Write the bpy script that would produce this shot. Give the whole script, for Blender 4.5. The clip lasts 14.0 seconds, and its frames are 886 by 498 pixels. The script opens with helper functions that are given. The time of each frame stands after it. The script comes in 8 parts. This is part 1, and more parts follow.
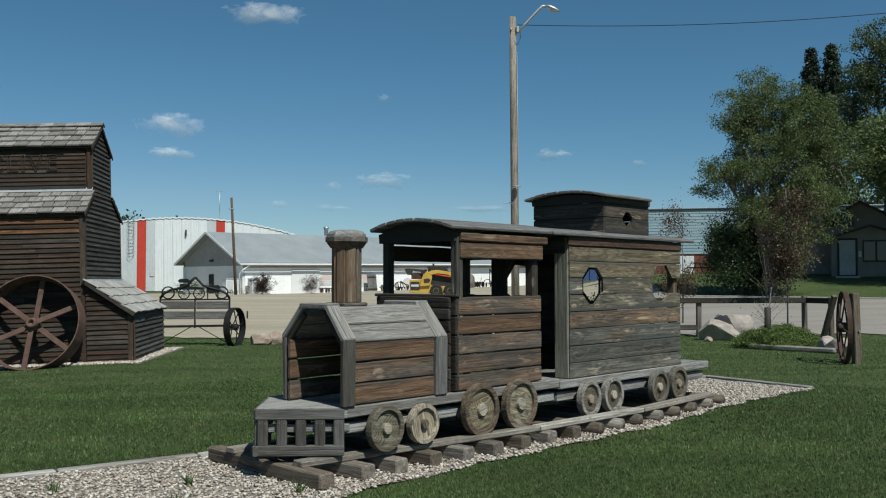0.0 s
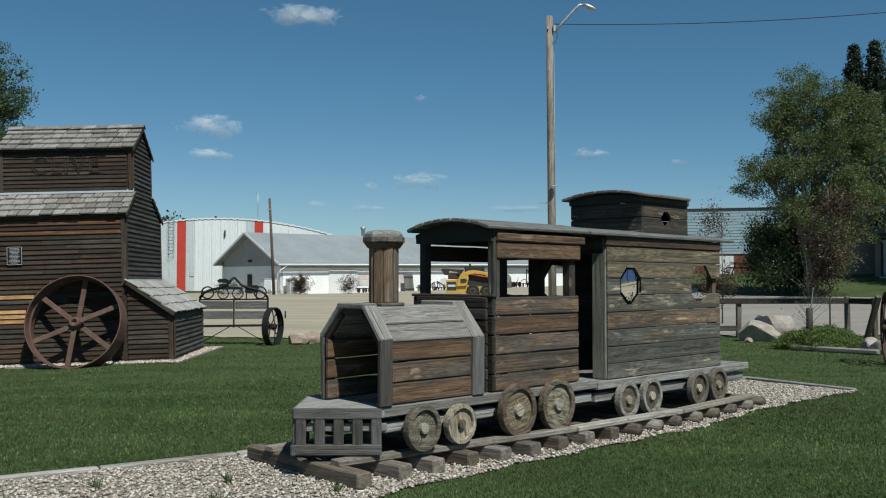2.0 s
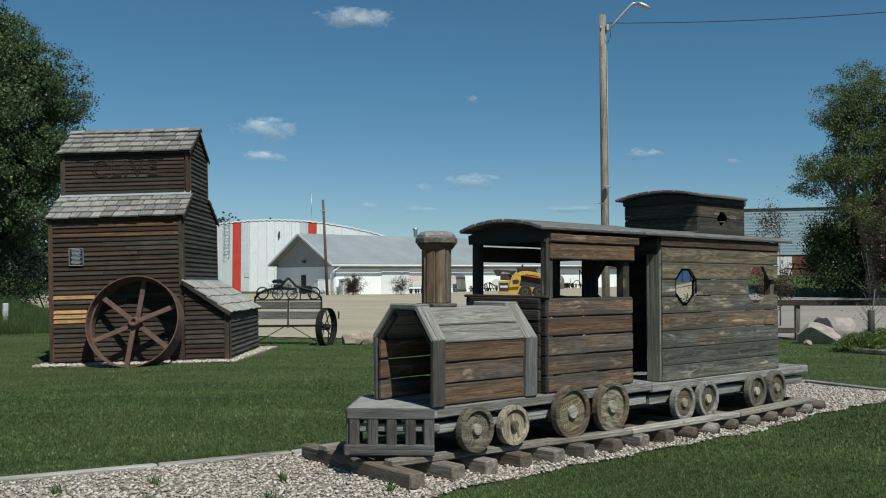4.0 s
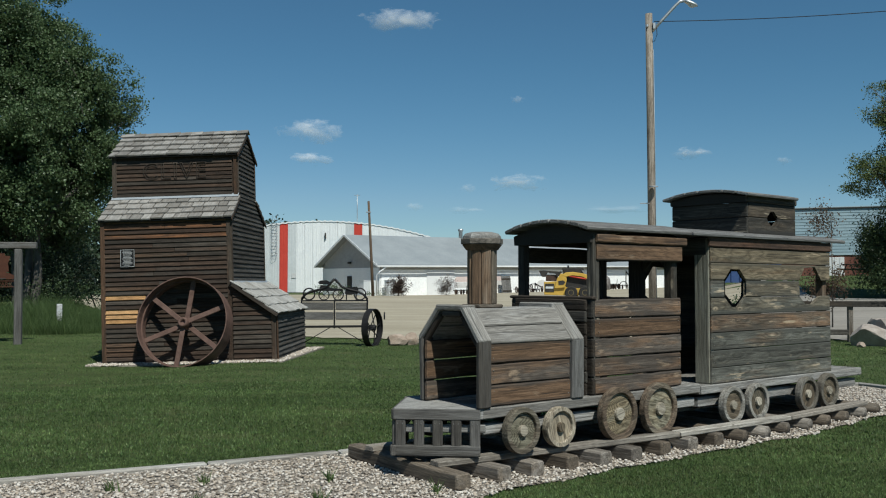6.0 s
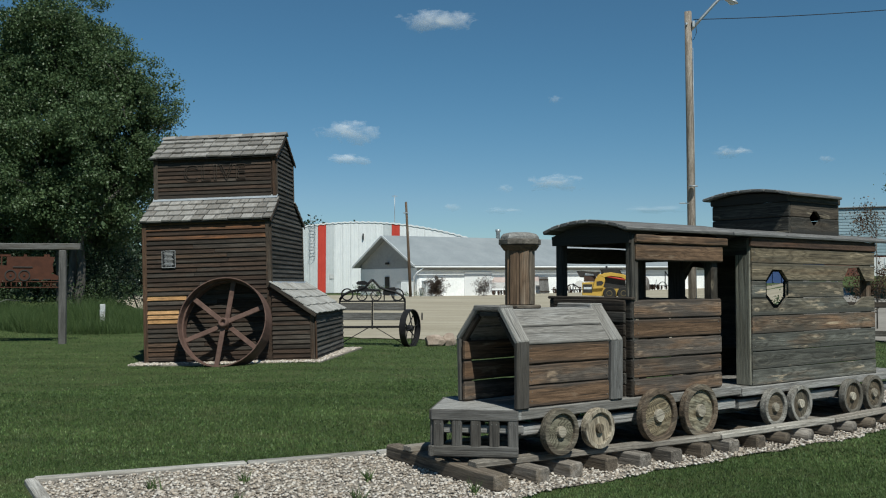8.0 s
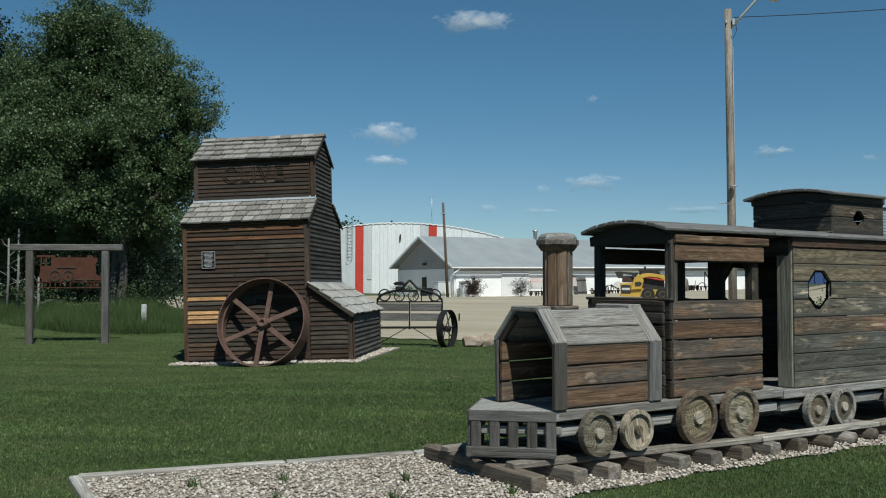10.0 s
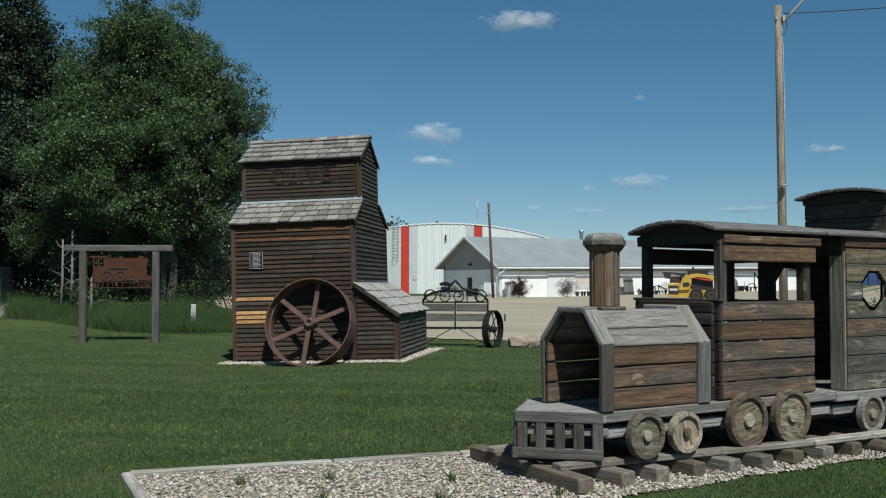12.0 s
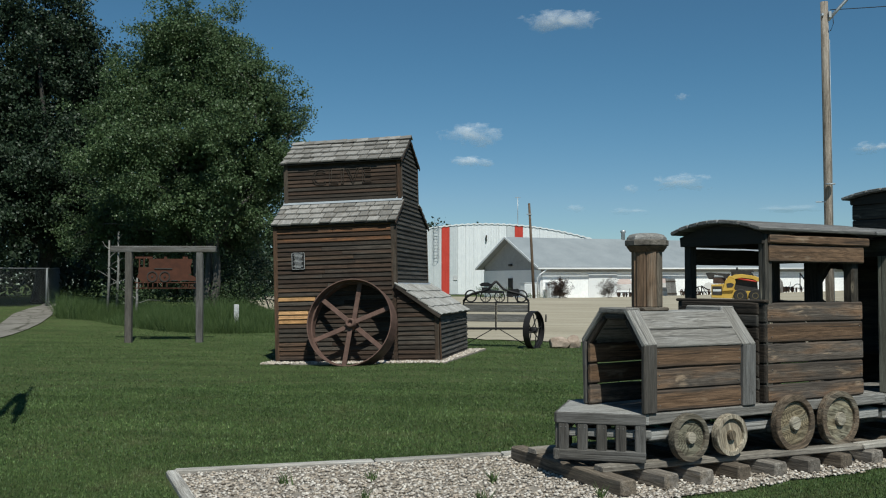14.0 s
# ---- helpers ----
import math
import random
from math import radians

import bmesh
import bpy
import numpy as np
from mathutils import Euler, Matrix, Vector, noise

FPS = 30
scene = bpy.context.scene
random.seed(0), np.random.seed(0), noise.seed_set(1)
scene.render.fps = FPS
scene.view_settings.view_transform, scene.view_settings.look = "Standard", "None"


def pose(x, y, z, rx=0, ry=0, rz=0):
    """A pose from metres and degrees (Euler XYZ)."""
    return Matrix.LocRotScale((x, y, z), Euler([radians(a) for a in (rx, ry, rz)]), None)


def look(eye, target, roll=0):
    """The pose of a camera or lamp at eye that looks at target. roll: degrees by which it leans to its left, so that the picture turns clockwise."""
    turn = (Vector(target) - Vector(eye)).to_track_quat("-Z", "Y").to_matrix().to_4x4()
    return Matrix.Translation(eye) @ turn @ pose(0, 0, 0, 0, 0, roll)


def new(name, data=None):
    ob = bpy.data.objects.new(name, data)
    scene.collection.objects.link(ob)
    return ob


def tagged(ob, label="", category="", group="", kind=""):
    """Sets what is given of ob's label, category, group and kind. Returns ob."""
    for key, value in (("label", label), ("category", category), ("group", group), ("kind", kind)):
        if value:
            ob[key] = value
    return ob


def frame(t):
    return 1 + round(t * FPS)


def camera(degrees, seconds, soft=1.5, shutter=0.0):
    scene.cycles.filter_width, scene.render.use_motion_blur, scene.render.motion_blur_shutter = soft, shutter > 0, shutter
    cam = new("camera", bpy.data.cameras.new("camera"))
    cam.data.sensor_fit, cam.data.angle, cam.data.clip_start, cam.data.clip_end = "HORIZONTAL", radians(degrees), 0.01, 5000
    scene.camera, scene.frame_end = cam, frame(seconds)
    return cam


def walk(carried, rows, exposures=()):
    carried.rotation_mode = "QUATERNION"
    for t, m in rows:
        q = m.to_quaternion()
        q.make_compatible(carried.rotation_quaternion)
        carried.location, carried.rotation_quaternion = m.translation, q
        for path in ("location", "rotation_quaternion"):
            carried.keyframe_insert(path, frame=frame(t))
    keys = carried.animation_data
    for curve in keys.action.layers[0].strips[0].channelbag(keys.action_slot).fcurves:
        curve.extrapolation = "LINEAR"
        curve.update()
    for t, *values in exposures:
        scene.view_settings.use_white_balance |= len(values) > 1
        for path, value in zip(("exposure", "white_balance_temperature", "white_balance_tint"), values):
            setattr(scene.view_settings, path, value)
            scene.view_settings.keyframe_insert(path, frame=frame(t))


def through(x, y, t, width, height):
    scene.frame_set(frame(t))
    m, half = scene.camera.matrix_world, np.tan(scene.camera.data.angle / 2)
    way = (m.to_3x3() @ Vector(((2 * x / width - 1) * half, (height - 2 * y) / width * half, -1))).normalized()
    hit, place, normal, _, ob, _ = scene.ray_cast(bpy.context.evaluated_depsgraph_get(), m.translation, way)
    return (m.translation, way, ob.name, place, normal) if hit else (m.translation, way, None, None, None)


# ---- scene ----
# ---- camera ----
cam = camera(50.58, 14.0, 1.12)
EYE, ARM = 1.65, 0.074  # height of the tripod's pivot, and the lens's place ahead of it
TURNS = [
    (0.0, -8.712, 1.973, 0.058), (0.5, -8.291, 1.983, 0.074), (1.0, -7.839, 1.968, 0.072), (1.5, -7.276, 1.969, 0.061),
    (2.0, -6.477, 1.983, 0.03), (2.5, -5.654, 1.980, 0.04), (3.0, -4.887, 1.994, 0.015), (5.5, -1.103, 2.078, -0.045),
    (6.0, -0.534, 2.090, -0.03), (6.5, -0.002, 2.100, -0.045), (7.0, 0.522, 2.117, -0.033), (7.5, 1.170, 2.122, -0.02),
    (8.0, 1.749, 2.124, -0.026), (10.5, 4.667, 2.168, -0.078), (11.0, 5.380, 2.170, -0.09), (11.5, 6.103, 2.173, -0.115),
    (12.0, 6.786, 2.182, -0.117), (12.5, 7.420, 2.207, -0.12), (13.0, 8.050, 2.215, -0.14), (13.5, 8.684, 2.207, -0.144),
    (14.0, 9.259, 2.210, -0.145),
]
walk(cam, [(t, pose(-ARM * math.sin(radians(yaw)), ARM * math.cos(radians(yaw)), EYE, 90 + pitch, roll, yaw)) for t, yaw, pitch, roll in TURNS],
     [(0.0, 0.1, 6300, 2.0), (14.0, 0.1, 6300, 2.0)])

# ---- light ----
SUN_TO = Vector((0.245, -0.553, 0.80)).normalized()
world = bpy.data.worlds.new("sky")
scene.world = world
world.use_nodes = True
wn, wl = world.node_tree.nodes, world.node_tree.links
sky = wn.new("ShaderNodeTexSky")
sky.sky_type, sky.sun_disc = "NISHITA", False
sky.sun_elevation, sky.sun_rotation = math.asin(SUN_TO.z), math.atan2(SUN_TO.x, SUN_TO.y)
sky.air_density, sky.dust_density, sky.ozone_density, sky.altitude = 1.0, 0.25, 1.6, 1500
deep = wn.new("ShaderNodeMix")  # the deep blue of dry prairie air
deep.data_type, deep.blend_type = "RGBA", "MULTIPLY"
deep.inputs[0].default_value = 1.0
parts = wn.new("ShaderNodeSeparateColor")
pale = wn.new("ShaderNodeMapRange")  # paler and less blue where the sky is bright, towards the horizon
pale.inputs["From Min"].default_value, pale.inputs["From Max"].default_value = 2.0, 4.6
tint = wn.new("ShaderNodeMix")
tint.data_type = "RGBA"
tint.inputs[6].default_value, tint.inputs[7].default_value = (0.635, 0.955, 1.045, 1.0), (0.8, 0.95, 1.05, 1.0)
wl.new(sky.outputs[0], parts.inputs[0])
wl.new(parts.outputs[0], pale.inputs[0])
wl.new(pale.outputs[0], tint.inputs[0])
wl.new(tint.outputs[2], deep.inputs[7])
wl.new(sky.outputs[0], deep.inputs[6])
wl.new(deep.outputs[2], wn["Background"].inputs["Color"])
wn["Background"].inputs["Strength"].default_value = 0.062
sun = new("sun", bpy.data.lights.new("sun", "SUN"))
sun.data.energy, sun.data.angle, sun.data.color = 4.3, radians(0.5), (1.0, 0.95, 0.88)
sun.matrix_world = look(SUN_TO * 100, (0, 0, 0))

# ---- materials ----


def material(name, rough=0.8, metal=0.0, spec=0.3):
    m = bpy.data.materials.new(name)
    m.use_nodes = True
    b = m.node_tree.nodes["Principled BSDF"]
    b.inputs["Roughness"].default_value, b.inputs["Metallic"].default_value, b.inputs["Specular IOR Level"].default_value = rough, metal, spec
    return m, m.node_tree.nodes, m.node_tree.links, b


def rgb(c):
    return (*c, 1.0)


def noise_node(n, l, vec, scale, detail=4.0, rough=0.6, distort=0.0):
    t = n.new("ShaderNodeTexNoise")
    t.inputs["Scale"].default_value, t.inputs["Detail"].default_value = scale, detail
    t.inputs["Roughness"].default_value, t.inputs["Distortion"].default_value = rough, distort
    if vec is not None:
        l.new(vec, t.inputs["Vector"])
    return t.outputs["Fac"]


def mapped(n, l, vec, scale):
    t = n.new("ShaderNodeMapping")
    t.inputs["Scale"].default_value = scale
    l.new(vec, t.inputs["Vector"])
    return t.outputs[0]


def ramp(n, l, fac, a, b, ca=(0, 0, 0), cb=(1, 1, 1)):
    t = n.new("ShaderNodeValToRGB")
    e = t.color_ramp.elements
    e[0].position, e[1].position, e[0].color, e[1].color = a, b, rgb(ca), rgb(cb)
    l.new(fac, t.inputs[0])
    return t.outputs[0]


def mix(n, l, fac, a, b, mode="MIX"):
    t = n.new("ShaderNodeMix")
    t.data_type, t.blend_type = "RGBA", mode
    for v, s in ((fac, t.inputs[0]), (a, t.inputs[6]), (b, t.inputs[7])):
        if isinstance(v, (int, float)):
            s.default_value = v
        elif isinstance(v, tuple):
            s.default_value = rgb(v)
        else:
            l.new(v, s)
    return t.outputs[2]


def maths(n, l, op, a, b=0.0):
    t = n.new("ShaderNodeMath")
    t.operation = op
    for v, s in ((a, t.inputs[0]), (b, t.inputs[1])):
        if isinstance(v, (int, float)):
            s.default_value = v
        else:
            l.new(v, s)
    return t.outputs[0]


def bump(n, l, b, height, strength=0.4, distance=0.01):
    t = n.new("ShaderNodeBump")
    t.inputs["Strength"].default_value, t.inputs["Distance"].default_value = strength, distance
    l.new(height, t.inputs["Height"])
    l.new(t.outputs[0], b.inputs["Normal"])


def shifted(n, l, amount=40.0):
    """Object coordinates, moved by a random amount for each object."""
    tc, oi = n.new("ShaderNodeTexCoord"), n.new("ShaderNodeObjectInfo")
    sc, ad = n.new("ShaderNodeVectorMath"), n.new("ShaderNodeVectorMath")
    sc.operation, ad.operation = "SCALE", "ADD"
    sc.inputs[0].default_value = (amount, amount * 1.7, amount * 0.6)
    l.new(oi.outputs["Random"], sc.inputs["Scale"])
    l.new(tc.outputs["Object"], ad.inputs[0])
    l.new(sc.outputs[0], ad.inputs[1])
    return ad.outputs[0], oi.outputs["Random"]


def wood(name, warm, grey, dark, lean=0.5, rings=9.0, rough=0.85, pale=None, vary=0.5, edge=0.0, figured=0.3, stain=0.85, red=None, upright=False, flow=0.7, streaky=0.7):
    """Weathered boards, the grain along local X. edge: half the board's height, where the weather has blackened its arrises; figured: strength of the growth rings, which bend round the knots."""
    m, n, l, b = material(name, rough, 0, 0.25)
    vec, rnd = shifted(n, l)
    if upright:  # the grain runs along Z instead
        t = n.new("ShaderNodeMapping")
        t.inputs["Rotation"].default_value = (0, radians(90), 0)
        l.new(vec, t.inputs["Vector"])
        vec = t.outputs[0]
    knot = n.new("ShaderNodeTexVoronoi")
    knot.inputs["Scale"].default_value = 1.0
    l.new(mapped(n, l, vec, (2.4, 5.2, 5.2)), knot.inputs["Vector"])
    near = knot.outputs["Distance"]
    figure = maths(n, l, "ADD", noise_node(n, l, mapped(n, l, vec, (flow, 6.5, 6.5)), 1.0, 3.0, 0.5, 0.15), maths(n, l, "MULTIPLY", maths(n, l, "MINIMUM", near, 0.55), 0.8 * flow))
    lines = maths(n, l, "SINE", maths(n, l, "MULTIPLY", figure, rings * 6.28))
    fine = noise_node(n, l, mapped(n, l, vec, (5.0, 150.0, 150.0)), 1.0, 5.0, 0.82)
    streak = noise_node(n, l, mapped(n, l, vec, (0.55, 34.0, 34.0)), 1.0, 4.0, 0.65, 0.1)
    check = noise_node(n, l, mapped(n, l, vec, (1.3, 55.0, 55.0)), 1.0, 2.0, 0.5, 0.1)
    blotch = noise_node(n, l, mapped(n, l, vec, (0.9, 4.0, 6.0)), 1.2, 5.0, 0.62, 0.2)
    mould = noise_node(n, l, mapped(n, l, vec, (0.8, 8.0, 10.0)), 1.3, 7.0, 0.72, 0.25)
    worn = noise_node(n, l, mapped(n, l, vec, (2.2, 8.0, 11.0)), 1.0, 5.0, 0.6, 0.4)
    where = maths(n, l, "ADD", blotch, maths(n, l, "MULTIPLY", maths(n, l, "SUBTRACT", rnd, 0.5), vary))
    col = mix(n, l, ramp(n, l, where, lean - 0.1, lean + 0.1), warm, grey)
    if red:
        blush = noise_node(n, l, mapped(n, l, vec, (0.6, 3.0, 5.0)), 1.1, 4.0, 0.6)
        col = mix(n, l, ramp(n, l, blush, 0.56, 0.7, (0, 0, 0), (0.8,) * 3), col, red)
    col = mix(n, l, ramp(n, l, mould, 0.46, 0.68, (0, 0, 0), (stain,) * 3), col, dark)
    lines = maths(n, l, "POWER", maths(n, l, "ADD", maths(n, l, "MULTIPLY", lines, 0.5), 0.5), 0.55)  # thin dark late wood
    col = mix(n, l, figured, col, ramp(n, l, lines, 0.0, 1.0, (0.3, 0.28, 0.25), (1.2, 1.18, 1.15)), "MULTIPLY")
    if pale:
        col = mix(n, l, ramp(n, l, worn, 0.61, 0.68, (0, 0, 0), (0.8,) * 3), col, pale)
        col = mix(n, l, maths(n, l, "MULTIPLY", ramp(n, l, near, 0.06, 0.16, (0.9,) * 3, (0, 0, 0)), ramp(n, l, knot.outputs["Color"], 0.5, 0.56)), col, pale)
    col = mix(n, l, streaky, col, ramp(n, l, streak, 0.32, 0.68, (0.6, 0.58, 0.57), (1.36, 1.36, 1.36)), "MULTIPLY")
    col = mix(n, l, 0.85, col, ramp(n, l, fine, 0.34, 0.64, (0.4, 0.385, 0.375), (1.5, 1.5, 1.5)), "MULTIPLY")
    col = mix(n, l, 1.0, col, ramp(n, l, maths(n, l, "FRACT", maths(n, l, "MULTIPLY", rnd, 7.3)), 0.0, 1.0, (0.58, 0.57, 0.56), (1.02, 1.02, 1.02)), "MULTIPLY")
    col = mix(n, l, ramp(n, l, check, 0.31, 0.37, (0.8,) * 3, (0, 0, 0)), col, tuple(0.7 * c for c in dark))
    col = mix(n, l, maths(n, l, "MULTIPLY", ramp(n, l, near, 0.035, 0.07, (0.85,) * 3, (0, 0, 0)), ramp(n, l, knot.outputs["Color"], 0.36, 0.4)), col, tuple(0.8 * c for c in dark))
    if edge:
        sep = n.new("ShaderNodeSeparateXYZ")
        l.new(n["Texture Coordinate"].outputs["Object"], sep.inputs[0])
        far = maths(n, l, "ADD", maths(n, l, "DIVIDE", maths(n, l, "ABSOLUTE", sep.outputs["Z"]), edge), maths(n, l, "MULTIPLY", maths(n, l, "SUBTRACT", blotch, 0.5), 1.1))
        col = mix(n, l, ramp(n, l, far, 0.5, 1.0, (0, 0, 0), (0.9,) * 3), col, tuple(0.85 * d + 0.15 * g for d, g in zip(dark, grey)))
    l.new(col, b.inputs["Base Color"])
    h = maths(n, l, "ADD", maths(n, l, "MULTIPLY", fine, 0.6), maths(n, l, "ADD", maths(n, l, "MULTIPLY", check, 1.2), maths(n, l, "MULTIPLY", lines, 0.12)))
    bump(n, l, b, h, 0.6, 0.006)
    return m


def plain(name, a, b_, scale=3.0, rough=0.7, metal=0.0, fine=60.0, strength=0.25, spec=0.3, streak=(1, 1, 1)):
    """Two tones in patches, with fine grain."""
    m, n, l, b = material(name, rough, metal, spec)
    vec, rnd = shifted(n, l, 15.0)
    big = noise_node(n, l, mapped(n, l, vec, streak), scale, 5.0, 0.65)
    small = noise_node(n, l, vec, fine, 3.0, 0.6)
    col = mix(n, l, ramp(n, l, big, 0.35, 0.68), a, b_)
    col = mix(n, l, 0.5, col, ramp(n, l, small, 0.25, 0.75, (0.7,) * 3, (1.2,) * 3), "MULTIPLY")
    l.new(col, b.inputs["Base Color"])
    bump(n, l, b, small, strength, 0.004)
    return m


def leaf(name, a, b_, through=0.35, rough=0.5):
    m, n, l, b = material(name, rough, 0, 0.35)
    geo = n.new("ShaderNodeNewGeometry")
    col = mix(n, l, geo.outputs["Random Per Island"], a, b_)
    l.new(col, b.inputs["Base Color"])
    tr, ms = n.new("ShaderNodeBsdfTranslucent"), n.new("ShaderNodeMixShader")
    l.new(col, tr.inputs["Color"])
    ms.inputs[0].default_value = through
    l.new(b.outputs[0], ms.inputs[1])
    l.new(tr.outputs[0], ms.inputs[2])
    l.new(ms.outputs[0], n["Material Output"].inputs["Surface"])
    return m


WOOD_BROWN = wood("brown_boards", (0.215, 0.136, 0.085), (0.128, 0.108, 0.092), (0.034, 0.028, 0.024), 0.53, 14.0, pale=(0.36, 0.27, 0.19), edge=0.09, vary=0.4, figured=0.34, stain=0.62, flow=0.32)
WOOD_GREEN = wood("olive_grey_boards", (0.21, 0.186, 0.142), (0.165, 0.168, 0.15), (0.042, 0.042, 0.037), 0.5, pale=(0.52, 0.43, 0.31), edge=0.092, vary=0.3, figured=0.5, stain=0.75, red=(0.22, 0.14, 0.09), flow=0.5)
WOOD_TAN = wood("tan_olive_boards", (0.29, 0.245, 0.172), (0.215, 0.205, 0.162), (0.06, 0.052, 0.04), 0.54, pale=(0.55, 0.45, 0.31), edge=0.092, vary=0.2, figured=0.55, stain=0.6, red=(0.3, 0.19, 0.11), flow=0.5)
WOOD_RUSSET = wood("russet_boards", (0.26, 0.17, 0.11), (0.165, 0.145, 0.118), (0.04, 0.035, 0.03), 0.58, pale=(0.5, 0.4, 0.28), edge=0.092, vary=0.2, figured=0.5, red=(0.25, 0.14, 0.085), flow=0.5)
WOOD_HUB = wood("wheel_hub_wood", (0.48, 0.44, 0.36), (0.46, 0.44, 0.38), (0.2, 0.175, 0.14), 0.5, stain=0.5)
WOOD_CUPOLA = wood("cupola_boards", (0.1, 0.082, 0.063), (0.075, 0.072, 0.064), (0.022, 0.021, 0.02), 0.5, pale=(0.42, 0.36, 0.27), edge=0.1, figured=0.4)
WOOD_TRIM = wood("reddish_trim_boards", (0.2, 0.1, 0.06), (0.13, 0.085, 0.062), (0.05, 0.034, 0.027), 0.55, edge=0.06)
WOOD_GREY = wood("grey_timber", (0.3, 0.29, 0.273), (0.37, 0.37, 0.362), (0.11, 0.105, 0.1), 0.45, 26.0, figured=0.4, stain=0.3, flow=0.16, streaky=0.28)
WOOD_DECK = wood("worn_deck_timber", (0.22, 0.212, 0.2), (0.28, 0.278, 0.27), (0.085, 0.08, 0.076), 0.45, 22.0, figured=0.3, stain=0.4, flow=0.13, streaky=0.5)
WOOD_ROOF = wood("blue_grey_roof_planks", (0.19, 0.188, 0.185), (0.25, 0.254, 0.256), (0.075, 0.073, 0.07), 0.45, 22.0, figured=0.3, stain=0.45, flow=0.13, streaky=0.5)
# on the train's inner and far boards this dark tone carries the shade
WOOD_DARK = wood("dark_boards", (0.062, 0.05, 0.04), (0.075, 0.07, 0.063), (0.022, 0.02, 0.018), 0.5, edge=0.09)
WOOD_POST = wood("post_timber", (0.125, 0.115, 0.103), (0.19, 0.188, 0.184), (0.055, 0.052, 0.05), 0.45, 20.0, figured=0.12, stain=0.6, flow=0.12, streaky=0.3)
WOOD_OLIVE = wood("olive_grey_post", (0.23, 0.218, 0.17), (0.26, 0.255, 0.212), (0.08, 0.075, 0.06), 0.5, 18.0, figured=0.15, stain=0.5, flow=0.15, streaky=0.2)
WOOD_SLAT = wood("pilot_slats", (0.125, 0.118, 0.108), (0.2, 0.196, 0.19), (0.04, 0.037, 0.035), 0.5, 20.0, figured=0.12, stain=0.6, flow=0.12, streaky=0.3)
WOOD_TIE = wood("sleeper_timber", (0.19, 0.158, 0.124), (0.26, 0.238, 0.212), (0.07, 0.06, 0.05), 0.48)
WOOD_EDGE = wood("grey_edging_timber", (0.36, 0.34, 0.31), (0.42, 0.41, 0.39), (0.15, 0.14, 0.125), 0.45, 12.0, stain=0.5, flow=0.2, streaky=0.4)
WOOD_RAIL = wood("rail_timber", (0.36, 0.33, 0.29), (0.43, 0.41, 0.37), (0.12, 0.105, 0.088), 0.45, stain=0.5)
WOOD_WHEEL = wood("wheel_wood", (0.29, 0.245, 0.165), (0.25, 0.24, 0.185), (0.085, 0.07, 0.046), 0.5, 9.0, figured=0.85, stain=0.5, flow=2.2)
WOOD_RIM = wood("wheel_rim_wood", (0.17, 0.13, 0.095), (0.22, 0.2, 0.16), (0.055, 0.045, 0.036), 0.5, 10.0, figured=0.5)
WOOD_RIM_GREY = wood("grey_wheel_rim_wood", (0.21, 0.195, 0.165), (0.27, 0.262, 0.24), (0.075, 0.068, 0.06), 0.5, 10.0)
WOOD_DISC = wood("brown_wheel_wood", (0.17, 0.14, 0.1), (0.14, 0.128, 0.1), (0.045, 0.037, 0.03), 0.5, 12.0, figured=0.6)
WOOD_FRESH = wood("pale_split_wood", (0.46, 0.4, 0.3), (0.38, 0.34, 0.27), (0.14, 0.11, 0.08), 0.5, 12.0, figured=0.6)
WOOD_STAVE = wood("stave_wood", (0.2, 0.132, 0.086), (0.21, 0.18, 0.145), (0.05, 0.04, 0.032), 0.55)
SIDING = wood("siding_boards", (0.07, 0.046, 0.033), (0.071, 0.06, 0.05), (0.022, 0.017, 0.014), 0.52, 6.0)
SIDING_SIDE = wood("siding_boards_grey", (0.075, 0.066, 0.057), (0.1, 0.095, 0.088), (0.025, 0.022, 0.02), 0.45, 6.0)
SIDING_RED = wood("siding_boards_reddish", (0.38, 0.17, 0.075), (0.15, 0.085, 0.052), (0.05, 0.03, 0.02), 0.46, 6.0, vary=0.1)
SIDING_WARM = wood("siding_boards_brown", (0.115, 0.07, 0.045), (0.095, 0.07, 0.052), (0.03, 0.022, 0.017), 0.5, 6.0)
SIDING_NEW = wood("new_siding_boards", (0.56, 0.32, 0.14), (0.47, 0.28, 0.135), (0.34, 0.19, 0.09), 0.5, 6.0)
CORNER = wood("corner_boards", (0.125, 0.074, 0.047), (0.085, 0.068, 0.054), (0.04, 0.03, 0.023), 0.5)


def shingle_material(name, low, high):
    """Silvered cedar: a tone of its own for each shingle, faint grain, darker butts by chance."""
    m, n, l, b = material(name, 0.85, 0, 0.25)
    vec, rnd = shifted(n, l)
    grain = noise_node(n, l, mapped(n, l, vec, (2.0, 45.0, 45.0)), 1.0, 4.0, 0.7)
    stain = noise_node(n, l, vec, 7.0, 4.0, 0.65)
    col = mix(n, l, rnd, low, high)
    col = mix(n, l, ramp(n, l, stain, 0.48, 0.72, (0, 0, 0), (0.7,) * 3), col, (0.15, 0.128, 0.105))
    col = mix(n, l, 0.8, col, ramp(n, l, grain, 0.32, 0.64, (0.55,) * 3, (1.3,) * 3), "MULTIPLY")
    l.new(col, b.inputs["Base Color"])
    bump(n, l, b, grain, 0.5, 0.004)
    return m


